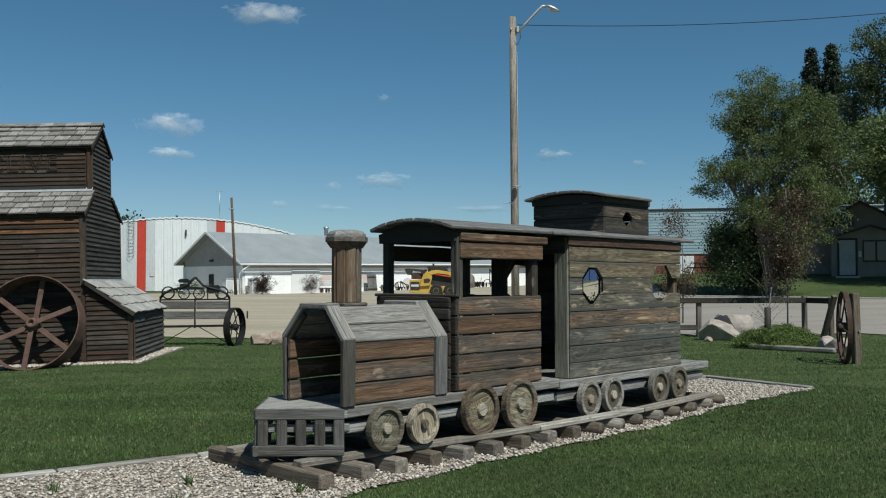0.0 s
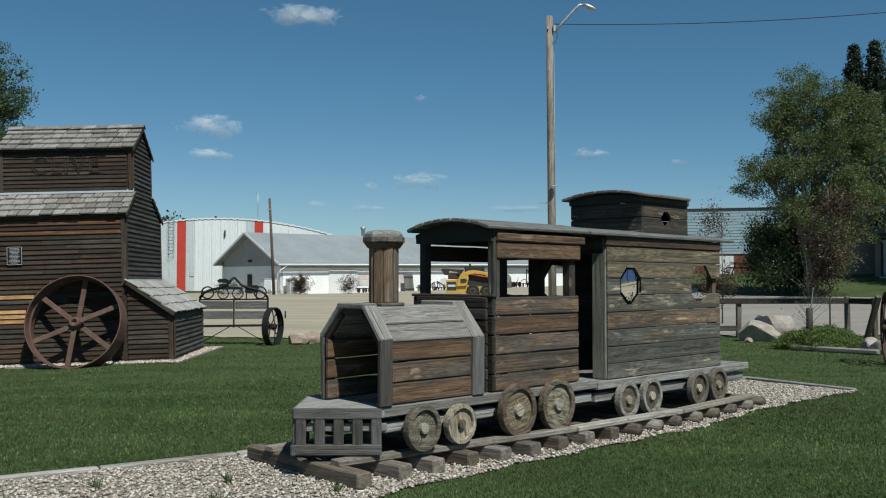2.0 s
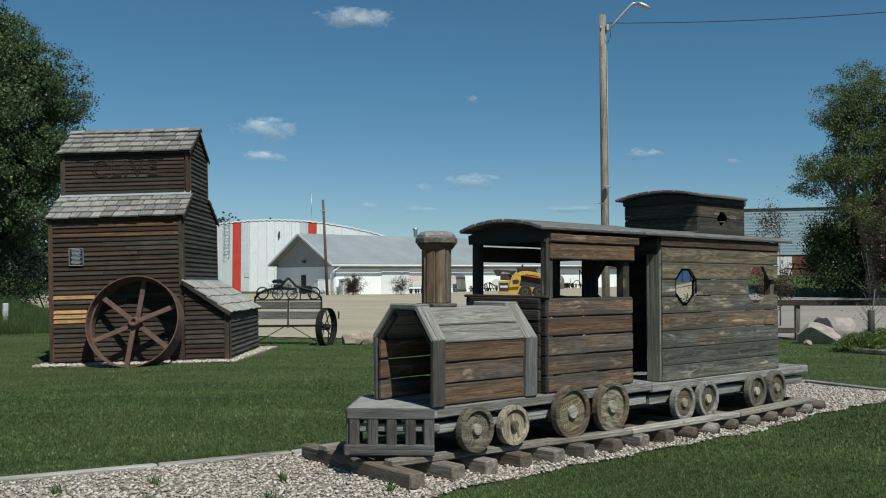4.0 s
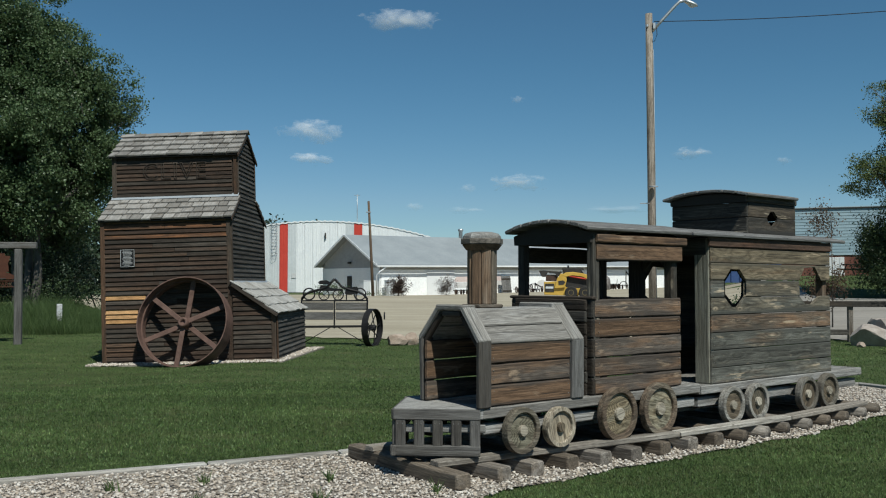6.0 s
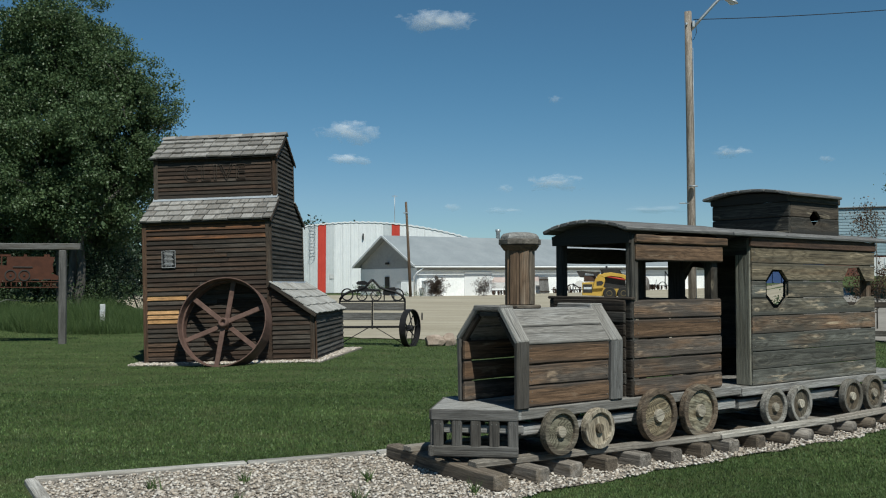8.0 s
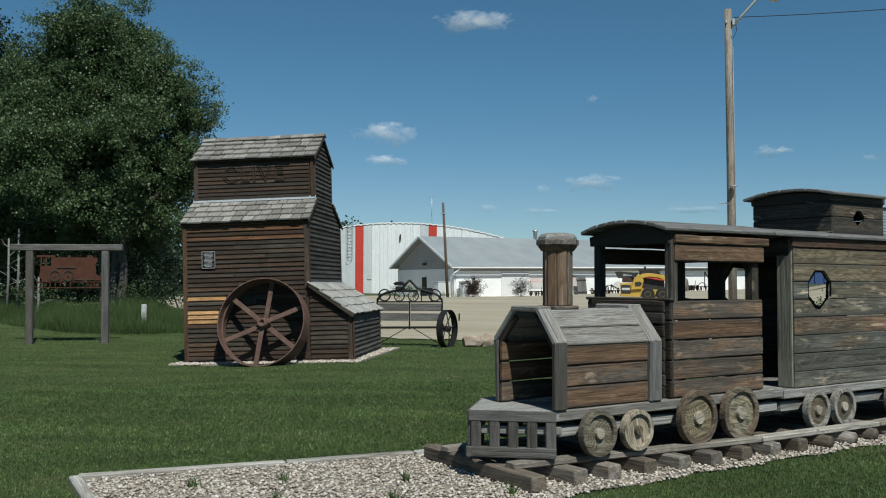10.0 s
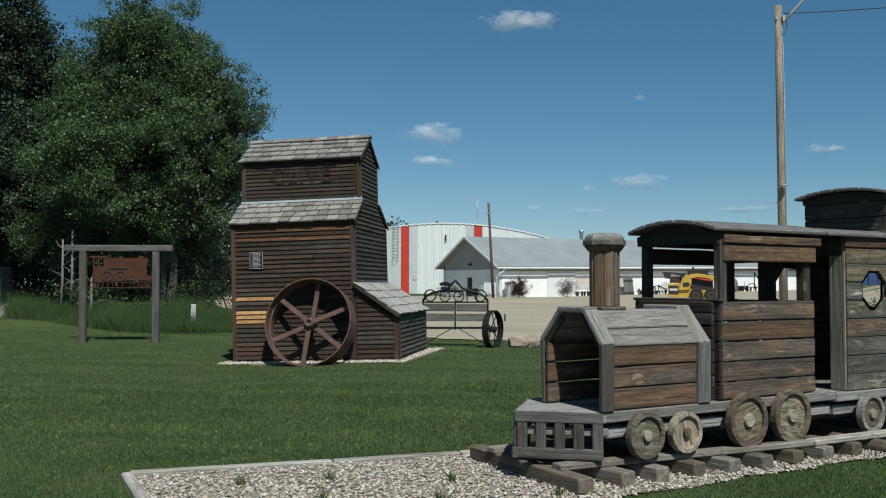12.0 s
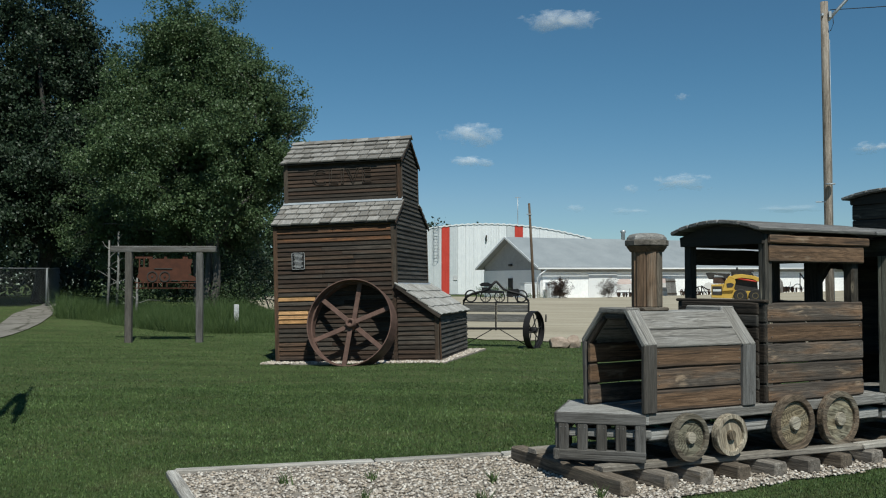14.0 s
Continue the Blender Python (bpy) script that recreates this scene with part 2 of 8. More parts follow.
SHINGLE = shingle_material("cedar_shingles", (0.165, 0.155, 0.143), (0.31, 0.295, 0.277))
# annex roof copy, its tone raised for the sun's extra brightness there
SHINGLE_LIT = shingle_material("sunlit_tone_cedar_shingles", (0.31, 0.3, 0.28), (0.42, 0.41, 0.39))
RUST = plain("rusty_iron", (0.1, 0.06, 0.048), (0.17, 0.105, 0.085), 5.0, 0.8, 0.2, 90)
RUST_DARK = plain("dark_rusty_iron", (0.055, 0.034, 0.027), (0.09, 0.055, 0.042), 5.0, 0.8, 0.2, 90)
RUST_SIGN = plain("rusted_steel_plate", (0.06, 0.024, 0.015), (0.095, 0.036, 0.021), 6.0, 0.8, 0.1, 80)
IRON = plain("black_painted_iron", (0.012, 0.012, 0.014), (0.025, 0.024, 0.024), 6.0, 0.55, 0.2, 80)
OLD_NAIL = plain("dulled_nail_heads", (0.16, 0.155, 0.15), (0.26, 0.25, 0.24), 20.0, 0.6, 0.4, 60)
GALV = plain("galvanised_flashing", (0.3, 0.33, 0.36), (0.4, 0.43, 0.46), 4.0, 0.5, 0.3, 60)

# ---- building blocks ----
MESHES = {}


def mesh_from(name, verts, faces, mat, smooth=False):
    me = bpy.data.meshes.new(name)
    me.from_pydata([tuple(v) for v in verts], [], faces)
    if smooth:
        me.polygons.foreach_set("use_smooth", [True] * len(me.polygons))
    me.materials.append(mat)
    me.update()
    return me


def bm_mesh(name, bm, mat, smooth=False):
    bmesh.ops.recalc_face_normals(bm, faces=bm.faces)
    me = bpy.data.meshes.new(name)
    bm.to_mesh(me)
    bm.free()
    if smooth:
        me.polygons.foreach_set("use_smooth", [True] * len(me.polygons))
    me.materials.append(mat)
    return me


def part(name, me, parent=None, m=None, label=""):
    """Links a mesh as one object, under a thing or a part."""
    ob = new(name, me)
    if parent is not None:
        ob.parent = parent
    if m is not None:
        ob.matrix_basis = m
    if label:
        ob["label"] = label
    return ob


def thing(name, m, label, category, group="", kind="", me=None):
    ob = new(name, me)
    if me is None:
        ob.empty_display_size = 0.2
    ob.matrix_basis = m
    return tagged(ob, label, category, group, kind)


def bar(L, W, T, mat, ch=0.009):
    """A bar along X, T deep along Y, W high along Z, its long edges eased; alike bars share a mesh."""
    key = (round(L, 3), round(W, 3), round(T, 3), mat.name, ch)
    if key not in MESHES:
        w, t = W / 2, T / 2
        ch = min(ch, w * 0.6, t * 0.6)
        ring = [(-t, -w + ch), (-t + ch, -w), (t - ch, -w), (t, -w + ch), (t, w - ch), (t - ch, w), (-t + ch, w), (-t, w - ch)]
        ce = min(ch, L * 0.2)
        rows = [(-L / 2, 1), (-L / 2 + ce, 0), (L / 2 - ce, 0), (L / 2, 1)]
        v = [(x, y * (1 - e * ce * 0.7 / t), z * (1 - e * ce * 0.7 / w)) for x, e in rows for y, z in ring]
        f = [(8 * k + (i + 1) % 8, 8 * k + 8 + (i + 1) % 8, 8 * k + 8 + i, 8 * k + i) for k in range(3) for i in range(8)] + [tuple(range(7, -1, -1)), tuple(range(24, 32))]
        MESHES[key] = mesh_from("bar", v, f, mat)
    return MESHES[key]


def worn_bar(L, W, T, mat, ch=0.012):
    """A bar of its own, its long edges uneven with wear and small chips."""
    w, t = W / 2, T / 2
    n = max(4, int(L / 0.12))
    v, f = [], []
    for k in range(n + 1):
        end = 1 if k in (0, n) else 0
        top, low = jit(0.0014) - (0.006 if random.random() < 0.06 else 0), jit(0.0014)
        c = ch * random.uniform(0.8, 1.2)
        ring = [(-t, -w + c + low), (-t + c, -w + low), (t - c, -w + low), (t, -w + c + low), (t, w - c + top), (t - c, w + top), (-t + c, w + top), (-t, w - c + top)]
        x = -L / 2 + L * k / n + (0 if end else jit(0.02))
        v += [(x, y * (1 - 0.3 * end), z * (1 - 0.07 * end)) for y, z in ring]
        if end:
            x2 = -L / 2 + 0.012 if k == 0 else L / 2 - 0.012
            extra = [(x2, y, z) for y, z in ring]
            v = v + extra if k == 0 else v[:-8] + extra + v[-8:]
    m_ = n + 3
    f = [(8 * k + (i + 1) % 8, 8 * k + 8 + (i + 1) % 8, 8 * k + 8 + i, 8 * k + i) for k in range(m_ - 1) for i in range(8)]
    f += [tuple(range(7, -1, -1)), tuple(range(8 * (m_ - 1), 8 * m_))]
    return mesh_from("board", v, f, mat)


def along(a, b, side=(0, 0, 1)):
    """The pose of a bar whose X runs from a to b, its Z as near to side as can be."""
    a, b = Vector(a), Vector(b)
    x = (b - a).normalized()
    y = Vector(side).cross(x).normalized()
    z = x.cross(y)
    m = Matrix((x, y, z)).transposed().to_4x4()
    m.translation = (a + b) / 2
    return m


def beam(name, parent, a, b, W, T, mat, side=(0, 0, 1), label="", ch=0.009):
    """A bar from a to b, W along side, T across."""
    return part(name, bar((Vector(b) - Vector(a)).length, W, T, mat, ch), parent, along(a, b, side), label)


def prism(name, poly, t, mat, ease=0.0):
    """A plate in XZ with the outline poly, t thick along Y about 0."""
    bm = bmesh.new()
    a = [bm.verts.new((x, -t / 2, z)) for x, z in poly]
    c = [bm.verts.new((x, t / 2, z)) for x, z in poly]
    bm.faces.new(a)
    bm.faces.new(list(reversed(c)))
    for i in range(len(poly)):
        j = (i + 1) % len(poly)
        bm.faces.new((a[j], a[i], c[i], c[j]))
    if ease:
        bmesh.ops.bevel(bm, geom=[e for e in bm.edges if abs(e.verts[0].co.y - e.verts[1].co.y) < 1e-6], offset=ease, segments=1, affect="EDGES")
    return bm_mesh(name, bm, mat)


def lathe(name, prof, mat, n=24, smooth=True, axis="Z"):
    """A turned shape: prof is (radius, height) from one end to the other."""
    v, f = [], []
    for r, h in prof:
        for i in range(n):
            a = 2 * math.pi * i / n
            p = (r * math.cos(a), r * math.sin(a), h)
            v.append(p if axis == "Z" else (p[0], -p[2], p[1]))
    for k in range(len(prof) - 1):
        for i in range(n):
            j = (i + 1) % n
            f.append((k * n + i, k * n + j, (k + 1) * n + j, (k + 1) * n + i))
    f.append(tuple(range(n))[::-1])
    f.append(tuple(range((len(prof) - 1) * n, len(prof) * n)))
    return mesh_from(name, v, f, mat, smooth)


def tube(name, pts, r, mat, n=6, taper=1.0):
    """A round rod through pts; r at the start, r * taper at the end."""
    v, f = [], []
    P = [Vector(p) for p in pts]
    for k, p in enumerate(P):
        d = (P[min(k + 1, len(P) - 1)] - P[max(k - 1, 0)]).normalized()
        a = d.cross(Vector((0.31, 0.17, 0.93))).normalized() if abs(d.z) < 0.97 else d.cross(Vector((1, 0.2, 0))).normalized()
        c = d.cross(a)
        rr = r * (1 + (taper - 1) * k / (len(P) - 1))
        v += [p + (a * math.cos(2 * math.pi * i / n) + c * math.sin(2 * math.pi * i / n)) * rr for i in range(n)]
    for k in range(len(P) - 1):
        for i in range(n):
            j = (i + 1) % n
            f.append((k * n + i, k * n + j, (k + 1) * n + j, (k + 1) * n + i))
    f += [tuple(range(n))[::-1], tuple(range((len(P) - 1) * n, len(P) * n))]
    return mesh_from(name, v, f, mat, True)


def jit(a):
    return random.uniform(-a, a)

# ---- ground ----


def smooth01(x, a, b):
    k = min(1.0, max(0.0, (x - a) / (b - a)))
    return k * k * (3 - 2 * k)


def lerp_table(x, table):
    for (a, p), (b, q) in zip(table, table[1:]):
        if x <= b:
            return p + (q - p) * max(0.0, (x - a) / (b - a))
    return table[-1][1]


RISE_MID = [(0, 0), (30, 0), (65, 0.6), (82, 0.48), (4000, 0.5)]
RISE_EAST = [(0, 0), (28, 0), (50, 0.9), (62, 2.1), (75, 2.25), (140, 2.4), (4000, 2.4)]


def ground_z(x, y):
    d, az = math.hypot(x, y), math.degrees(math.atan2(x, y))
    k = smooth01(az, 13, 22) * (1 - smooth01(az, 60, 100))
    back = 1 - smooth01(abs(az), 80, 130)
    dip = 0.1 * smooth01(-x, 3.4, 6.6) * smooth01(y, 12, 19) * (1 - smooth01(y, 24, 32))
    bank = 0.36 * smooth01(-az, 25, 31) * smooth01(d, 33, 46)
    slope = 0.022 * max(0.0, x) * smooth01(d, 50, 100) * (1 - k)
    return ((1 - k) * lerp_table(d, RISE_MID) + k * lerp_table(d, RISE_EAST) + slope + bank) * back - dip


def at(x, y, rx=0, ry=0, rz=0, dz=0.0):
    return pose(x, y, ground_z(x, y) + dz, rx, ry, rz)


def grass_material():
    m, n, l, b = material("mown_grass", 0.9, 0, 0.1)
    tc = n.new("ShaderNodeTexCoord").outputs["Object"]
    big = noise_node(n, l, tc, 0.35, 5.0, 0.65)
    mid = noise_node(n, l, tc, 4.0, 5.0, 0.7)
    fine = noise_node(n, l, mapped(n, l, tc, (1, 0.7, 1)), 70.0, 5.0, 0.8)
    dry = noise_node(n, l, tc, 1.1, 5.0, 0.7)
    col = mix(n, l, ramp(n, l, big, 0.3, 0.7), (0.045, 0.074, 0.024), (0.077, 0.111, 0.039))
    col = mix(n, l, ramp(n, l, mid, 0.4, 0.75), col, (0.092, 0.106, 0.045))
    col = mix(n, l, ramp(n, l, dry, 0.52, 0.68, (0, 0, 0), (0.4,) * 3), col, (0.12, 0.115, 0.058))
    mown = noise_node(n, l, mapped(n, l, tc, (0.25, 1.3, 1)), 1.0, 3.0, 0.6)
    col = mix(n, l, 0.8, col, ramp(n, l, mown, 0.35, 0.65, (0.8,) * 3, (1.15,) * 3), "MULTIPLY")
    col = mix(n, l, 0.85, col, ramp(n, l, fine, 0.36, 0.64, (0.2,) * 3, (1.75,) * 3), "MULTIPLY")
    l.new(col, b.inputs["Base Color"])
    bump(n, l, b, fine, 0.9, 0.03)
    return m


def dirt_material():
    m, n, l, b = material("gravel_lot", 0.95, 0, 0.15)
    tc = n.new("ShaderNodeTexCoord").outputs["Object"]
    big = noise_node(n, l, mapped(n, l, tc, (0.5, 1.6, 1)), 0.16, 5.0, 0.6)
    fine = noise_node(n, l, tc, 9.0, 5.0, 0.7)
    col = mix(n, l, ramp(n, l, big, 0.35, 0.65), (0.345, 0.305, 0.23), (0.42, 0.375, 0.29))
    ruts = noise_node(n, l, mapped(n, l, tc, (0.35, 2.4, 1)), 0.5, 6.0, 0.72, 0.3)
    col = mix(n, l, 0.8, col, ramp(n, l, ruts, 0.3, 0.7, (0.72, 0.71, 0.7), (1.14, 1.14, 1.14)), "MULTIPLY")
    col = mix(n, l, 0.6, col, ramp(n, l, fine, 0.3, 0.7, (0.75,) * 3, (1.15,) * 3), "MULTIPLY")
    l.new(col, b.inputs["Base Color"])
    bump(n, l, b, fine, 0.4, 0.02)
    return m


GRASS_GROUND, DIRT = grass_material(), dirt_material()
PEBBLE_BASE = plain("pebble_base", (0.2, 0.175, 0.15), (0.3, 0.265, 0.225), 30.0, 0.95, 0, 120, 0.6)

AZ_STEPS = [-180 + 6 * i for i in range(20)] + [-60 + 1.5 * i for i in range(80)] + [60 + 6 * i for i in range(20)]
RADII = [0.0, 2, 4, 5, 6, 7, 8, 9, 10, 12, 14, 16, 18, 20, 22, 24, 26, 28, 30, 33, 36, 40, 45, 50, 55, 62, 70, 80, 95, 120, 160, 240, 400, 800, 1600, 3500]


def ground_sheet():
    v, f = [], []
    for r in RADII:
        for a in AZ_STEPS:
            x, y = r * math.sin(radians(a)), r * math.cos(radians(a))
            v.append((x, y, ground_z(x, y) if r else 0.0))
    k = len(AZ_STEPS)
    for i in range(len(RADII) - 1):
        for j in range(k):
            j2 = (j + 1) % k
            f.append((i * k + j, i * k + j2, (i + 1) * k + j2, (i + 1) * k + j)[::-1])
    return tagged(new("ground", mesh_from("ground", v, f, GRASS_GROUND, True)), "mown green lawn reaching the far fields", "grass", kind="structure")


ground_sheet()

# the gravel lot and street behind the lawn: near and far edge by bearing
LOT_NEAR = [(-24, 72), (-21.5, 66), (-19.4, 47), (-15, 36), (-10, 30), (-5, 27.9), (0, 27.6), (12, 28.2), (26, 29.0), (34, 30.2), (60, 34)]
LOT_FAR = [(-24, 90), (-18, 92), (-8, 92), (0, 92), (10, 103), (12.5, 112), (15.6, 113), (16.4, 76), (20, 74), (21.5, 51), (23, 48.5), (34, 47), (60, 46)]


def lot_sheet(name, a0, a1, mat, label, category):
    v, f, steps = [], [], 12
    count = int((a1 - a0) / 0.75)
    az = [a0 + (a1 - a0) * i / count for i in range(count + 1)]
    for a in az:
        n0, f0 = lerp_table(a, LOT_NEAR), lerp_table(a, LOT_FAR)
        n0 += 0.25 * math.sin(a * 3.1) + 0.15 * math.sin(a * 9.7)
        for k in range(steps + 1):
            d = n0 + (f0 - n0) * (k / steps) ** 1.4
            x, y = d * math.sin(radians(a)), d * math.cos(radians(a))
            v.append((x, y, ground_z(x, y) + 0.012 + 0.0005 * d))
    for i in range(len(az) - 1):
        for k in range(steps):
            p = i * (steps + 1) + k
            f.append((p, p + steps + 1, p + steps + 2, p + 1)[::-1])
    return tagged(new(name, mesh_from(name, v, f, mat)), label, category, kind="structure")


STREET = plain("worn_street_paving", (0.235, 0.215, 0.19), (0.3, 0.275, 0.245), 0.35, 0.95, 0.0, 7, 0.3, streak=(0.6, 2.2, 1))
KERB_STONE = plain("pale_concrete_kerb", (0.29, 0.275, 0.25), (0.35, 0.335, 0.31), 2.0, 0.9, 0.0, 30, 0.3)
lot_sheet("road", -24, 19, DIRT, "pale packed gravel lot behind the lawn", "gravel lot")
lot_sheet("street", 19, 60, STREET, "worn grey paved street beside the park", "street")


def far_kerb():
    v, f, az = [], [], [19.5 + 0.75 * i for i in range(50)]
    for a in az:
        d = lerp_table(a, LOT_FAR)
        for dd, dz in ((-0.05, 0.0), (-0.05, 0.09), (0.2, 0.1), (0.2, 0.0)):
            x, y = (d + dd) * math.sin(radians(a)), (d + dd) * math.cos(radians(a))
            v.append((x, y, ground_z(x, y) + dz))
    for i in range(len(az) - 1):
        for k in range(3):
            p = 4 * i + k
            f.append((p, p + 4, p + 5, p + 1)[::-1])
    tagged(new("kerb", mesh_from("kerb", v, f, KERB_STONE)), "pale concrete kerb along the far side of the street", "kerb", kind="structure")


far_kerb()

# ---- the play train: X runs back along it, Y to its far side ----
HEADING = 51.0
TRAIN = Matrix(((math.sin(radians(HEADING)), -math.cos(radians(HEADING)), 0, 0.198), (math.cos(radians(HEADING)), math.sin(radians(HEADING)), 0, 7.767), (0, 0, 1, 0), (0, 0, 0, 1)))


def bed_edge(s):
    """The bed's near side, where the lawn creeps over it."""
    return -lerp_table(s, [(-3.3, 0.62), (0.0, 0.4), (1.5, 0.38), (3.2, 0.42), (4.7, 0.47), (5.6, 0.36), (6.6, 0.28), (8.2, 0.29), (9.3, 0.38)]) + 0.03 * math.sin(s * 5.3) + 0.02 * math.sin(s * 13.1)


def bed_far(s):
    return lerp_table(s, [(-2.9, 2.36), (0.13, 1.66), (9.9, 1.6)])


def gravel_bed():
    v, f, n = [], [], 60
    for i in range(n + 1):
        s = -3.22 + (9.75 + 3.22) * i / n
        a, c = bed_edge(s), bed_far(s)
        for k in range(9):
            y = a + (c - a) * k / 8
            s2 = s + (0.25 * (k / 8) if i == 0 else 0) + (-0.35 * (1 - k / 8) if i == n else 0)
            v.append((s2, y, 0.012 + 0.006 * math.sin(s * 7 + k * 2.1)))
    for i in range(n):
        for k in range(8):
            p = i * 9 + k
            f.append((p, p + 9, p + 10, p + 1))
    ob = tagged(new("gravel_bed", mesh_from("gravel_bed", v, f, PEBBLE_BASE)), "bed of pale crushed gravel under the play train", "gravel", kind="structure")
    ob.matrix_basis = TRAIN
    return ob


bed = gravel_bed()


def pebble_material():
    m, n, l, b = material("pebbles", 0.9, 0, 0.2)
    geo = n.new("ShaderNodeNewGeometry")
    t = n.new("ShaderNodeValToRGB")
    e = t.color_ramp.elements
    e[0].position, e[0].color, e[1].position, e[1].color = 0.0, (0.2, 0.175, 0.15, 1), 1.0, (0.66, 0.61, 0.55, 1)
    for p, c in ((0.2, (0.33, 0.285, 0.24, 1)), (0.42, (0.44, 0.37, 0.3, 1)), (0.6, (0.48, 0.43, 0.38, 1)), (0.85, (0.56, 0.515, 0.46, 1))):
        e.new(p).color = c
    l.new(geo.outputs["Random Per Island"], t.inputs[0])
    l.new(t.outputs[0], b.inputs["Base Color"])
    return m


PEBBLE = pebble_material()
OCTA = np.array([(1, 0, 0), (-1, 0, 0), (0, 1, 0), (0, -1, 0), (0, 0, 1), (0, 0, -1)], float)
OCTA_F = np.array([(0, 2, 4), (2, 1, 4), (1, 3, 4), (3, 0, 4), (2, 0, 5), (1, 2, 5), (3, 1, 5), (0, 3, 5)])
CUBE = np.array([(a, b_, c) for a in (-1, 1) for b_ in (-1, 1) for c in (-1, 1)], float) * 0.72
CUBE_F = np.array([(0, 1, 3), (0, 3, 2), (4, 6, 7), (4, 7, 5), (0, 4, 5), (0, 5, 1), (2, 3, 7), (2, 7, 6), (0, 2, 6), (0, 6, 4), (1, 5, 7), (1, 7, 3)])


def tri_mesh(name, verts, faces, mat):
    """A mesh of triangles from arrays."""
    me = bpy.data.meshes.new(name)
    me.vertices.add(len(verts))
    me.vertices.foreach_set("co", np.asarray(verts, np.float32).ravel())
    me.loops.add(len(faces) * 3)
    me.loops.foreach_set("vertex_index", np.asarray(faces, np.int32).ravel())
    me.polygons.add(len(faces))
    me.polygons.foreach_set("loop_start", np.arange(0, len(faces) * 3, 3, dtype=np.int32))
    me.update(calc_edges=True)
    me.materials.append(mat)
    return me


def stones(centres, size, rng, flat=0.65):
    """Broken stones: squashed, bent cubes."""
    k = len(centres)
    s = size * rng.uniform(0.5, 1.25, (k, 1, 1)) * np.stack([rng.uniform(0.7, 1.3, (k, 1)), rng.uniform(0.6, 1.1, (k, 1)), rng.uniform(0.45, 0.9, (k, 1)) * flat / 0.65], 2)
    V = (CUBE[None] + rng.uniform(-0.38, 0.38, (k, 8, 3))) * s
    a, tilt = rng.uniform(0, 6.28, k), rng.uniform(-0.6, 0.6, k)
    ca, sa, ct, st = np.cos(a), np.sin(a), np.cos(tilt), np.sin(tilt)
    y, z = V[:, :, 1] * ct[:, None] - V[:, :, 2] * st[:, None], V[:, :, 1] * st[:, None] + V[:, :, 2] * ct[:, None]
    x = V[:, :, 0]
    V = np.stack([x * ca[:, None] - y * sa[:, None], x * sa[:, None] + y * ca[:, None], z], 2) + centres[:, None, :]
    F = (CUBE_F[None] + 8 * np.arange(k)[:, None, None]).reshape(-1, 3)
    return V.reshape(-1, 3), F


def bed_stones():
    rng = np.random.default_rng(3)
    pts = []
    while len(pts) < 26000:
        s, y = rng.uniform(-3.2, 9.6), rng.uniform(-0.7, 2.4)
        if bed_edge(s) - 0.04 < y < bed_far(s) - 0.02 and s > -3.2 + 0.2 * (y + 0.6) / 3.0 and s < 9.3 + 0.17 * y:
            pts.append((s, y, 0.014 + rng.uniform(0, 0.016)))
    V, F = stones(np.array(pts), 0.0155, rng, 0.5)
    ob = tagged(new("gravel", tri_mesh("gravel", V, F, PEBBLE)), "loose pale grey and tan crushed stones", "gravel", kind="stuff")
    ob.matrix_basis = TRAIN


bed_stones()


def bed_kerb():
    k = thing("timber_edging", TRAIN, "weathered grey timber edging round the gravel bed", "edging")
    runs = [((-2.95, 2.44, 0.004), (-1.24, 2.03, 0.004)), ((-1.23, 2.02, 0.004), (-0.02, 1.76, 0.006)), ((0.0, 1.76, 0.004), (3.2, 1.7, 0.004)), ((3.22, 1.7, 0.004), (6.6, 1.68, 0.004)), ((6.62, 1.68, 0.004), (9.95, 1.66, 0.004)),
            ((-2.98, 2.42, 0.004), (-3.2, 0.6, 0.004)), ((9.93, 1.64, 0.004), (9.42, -0.36, 0.004))]
    for a, c in runs:
        beam("edging_timber", k, a, c, 0.085, 0.1, WOOD_EDGE, ch=0.014)


bed_kerb()


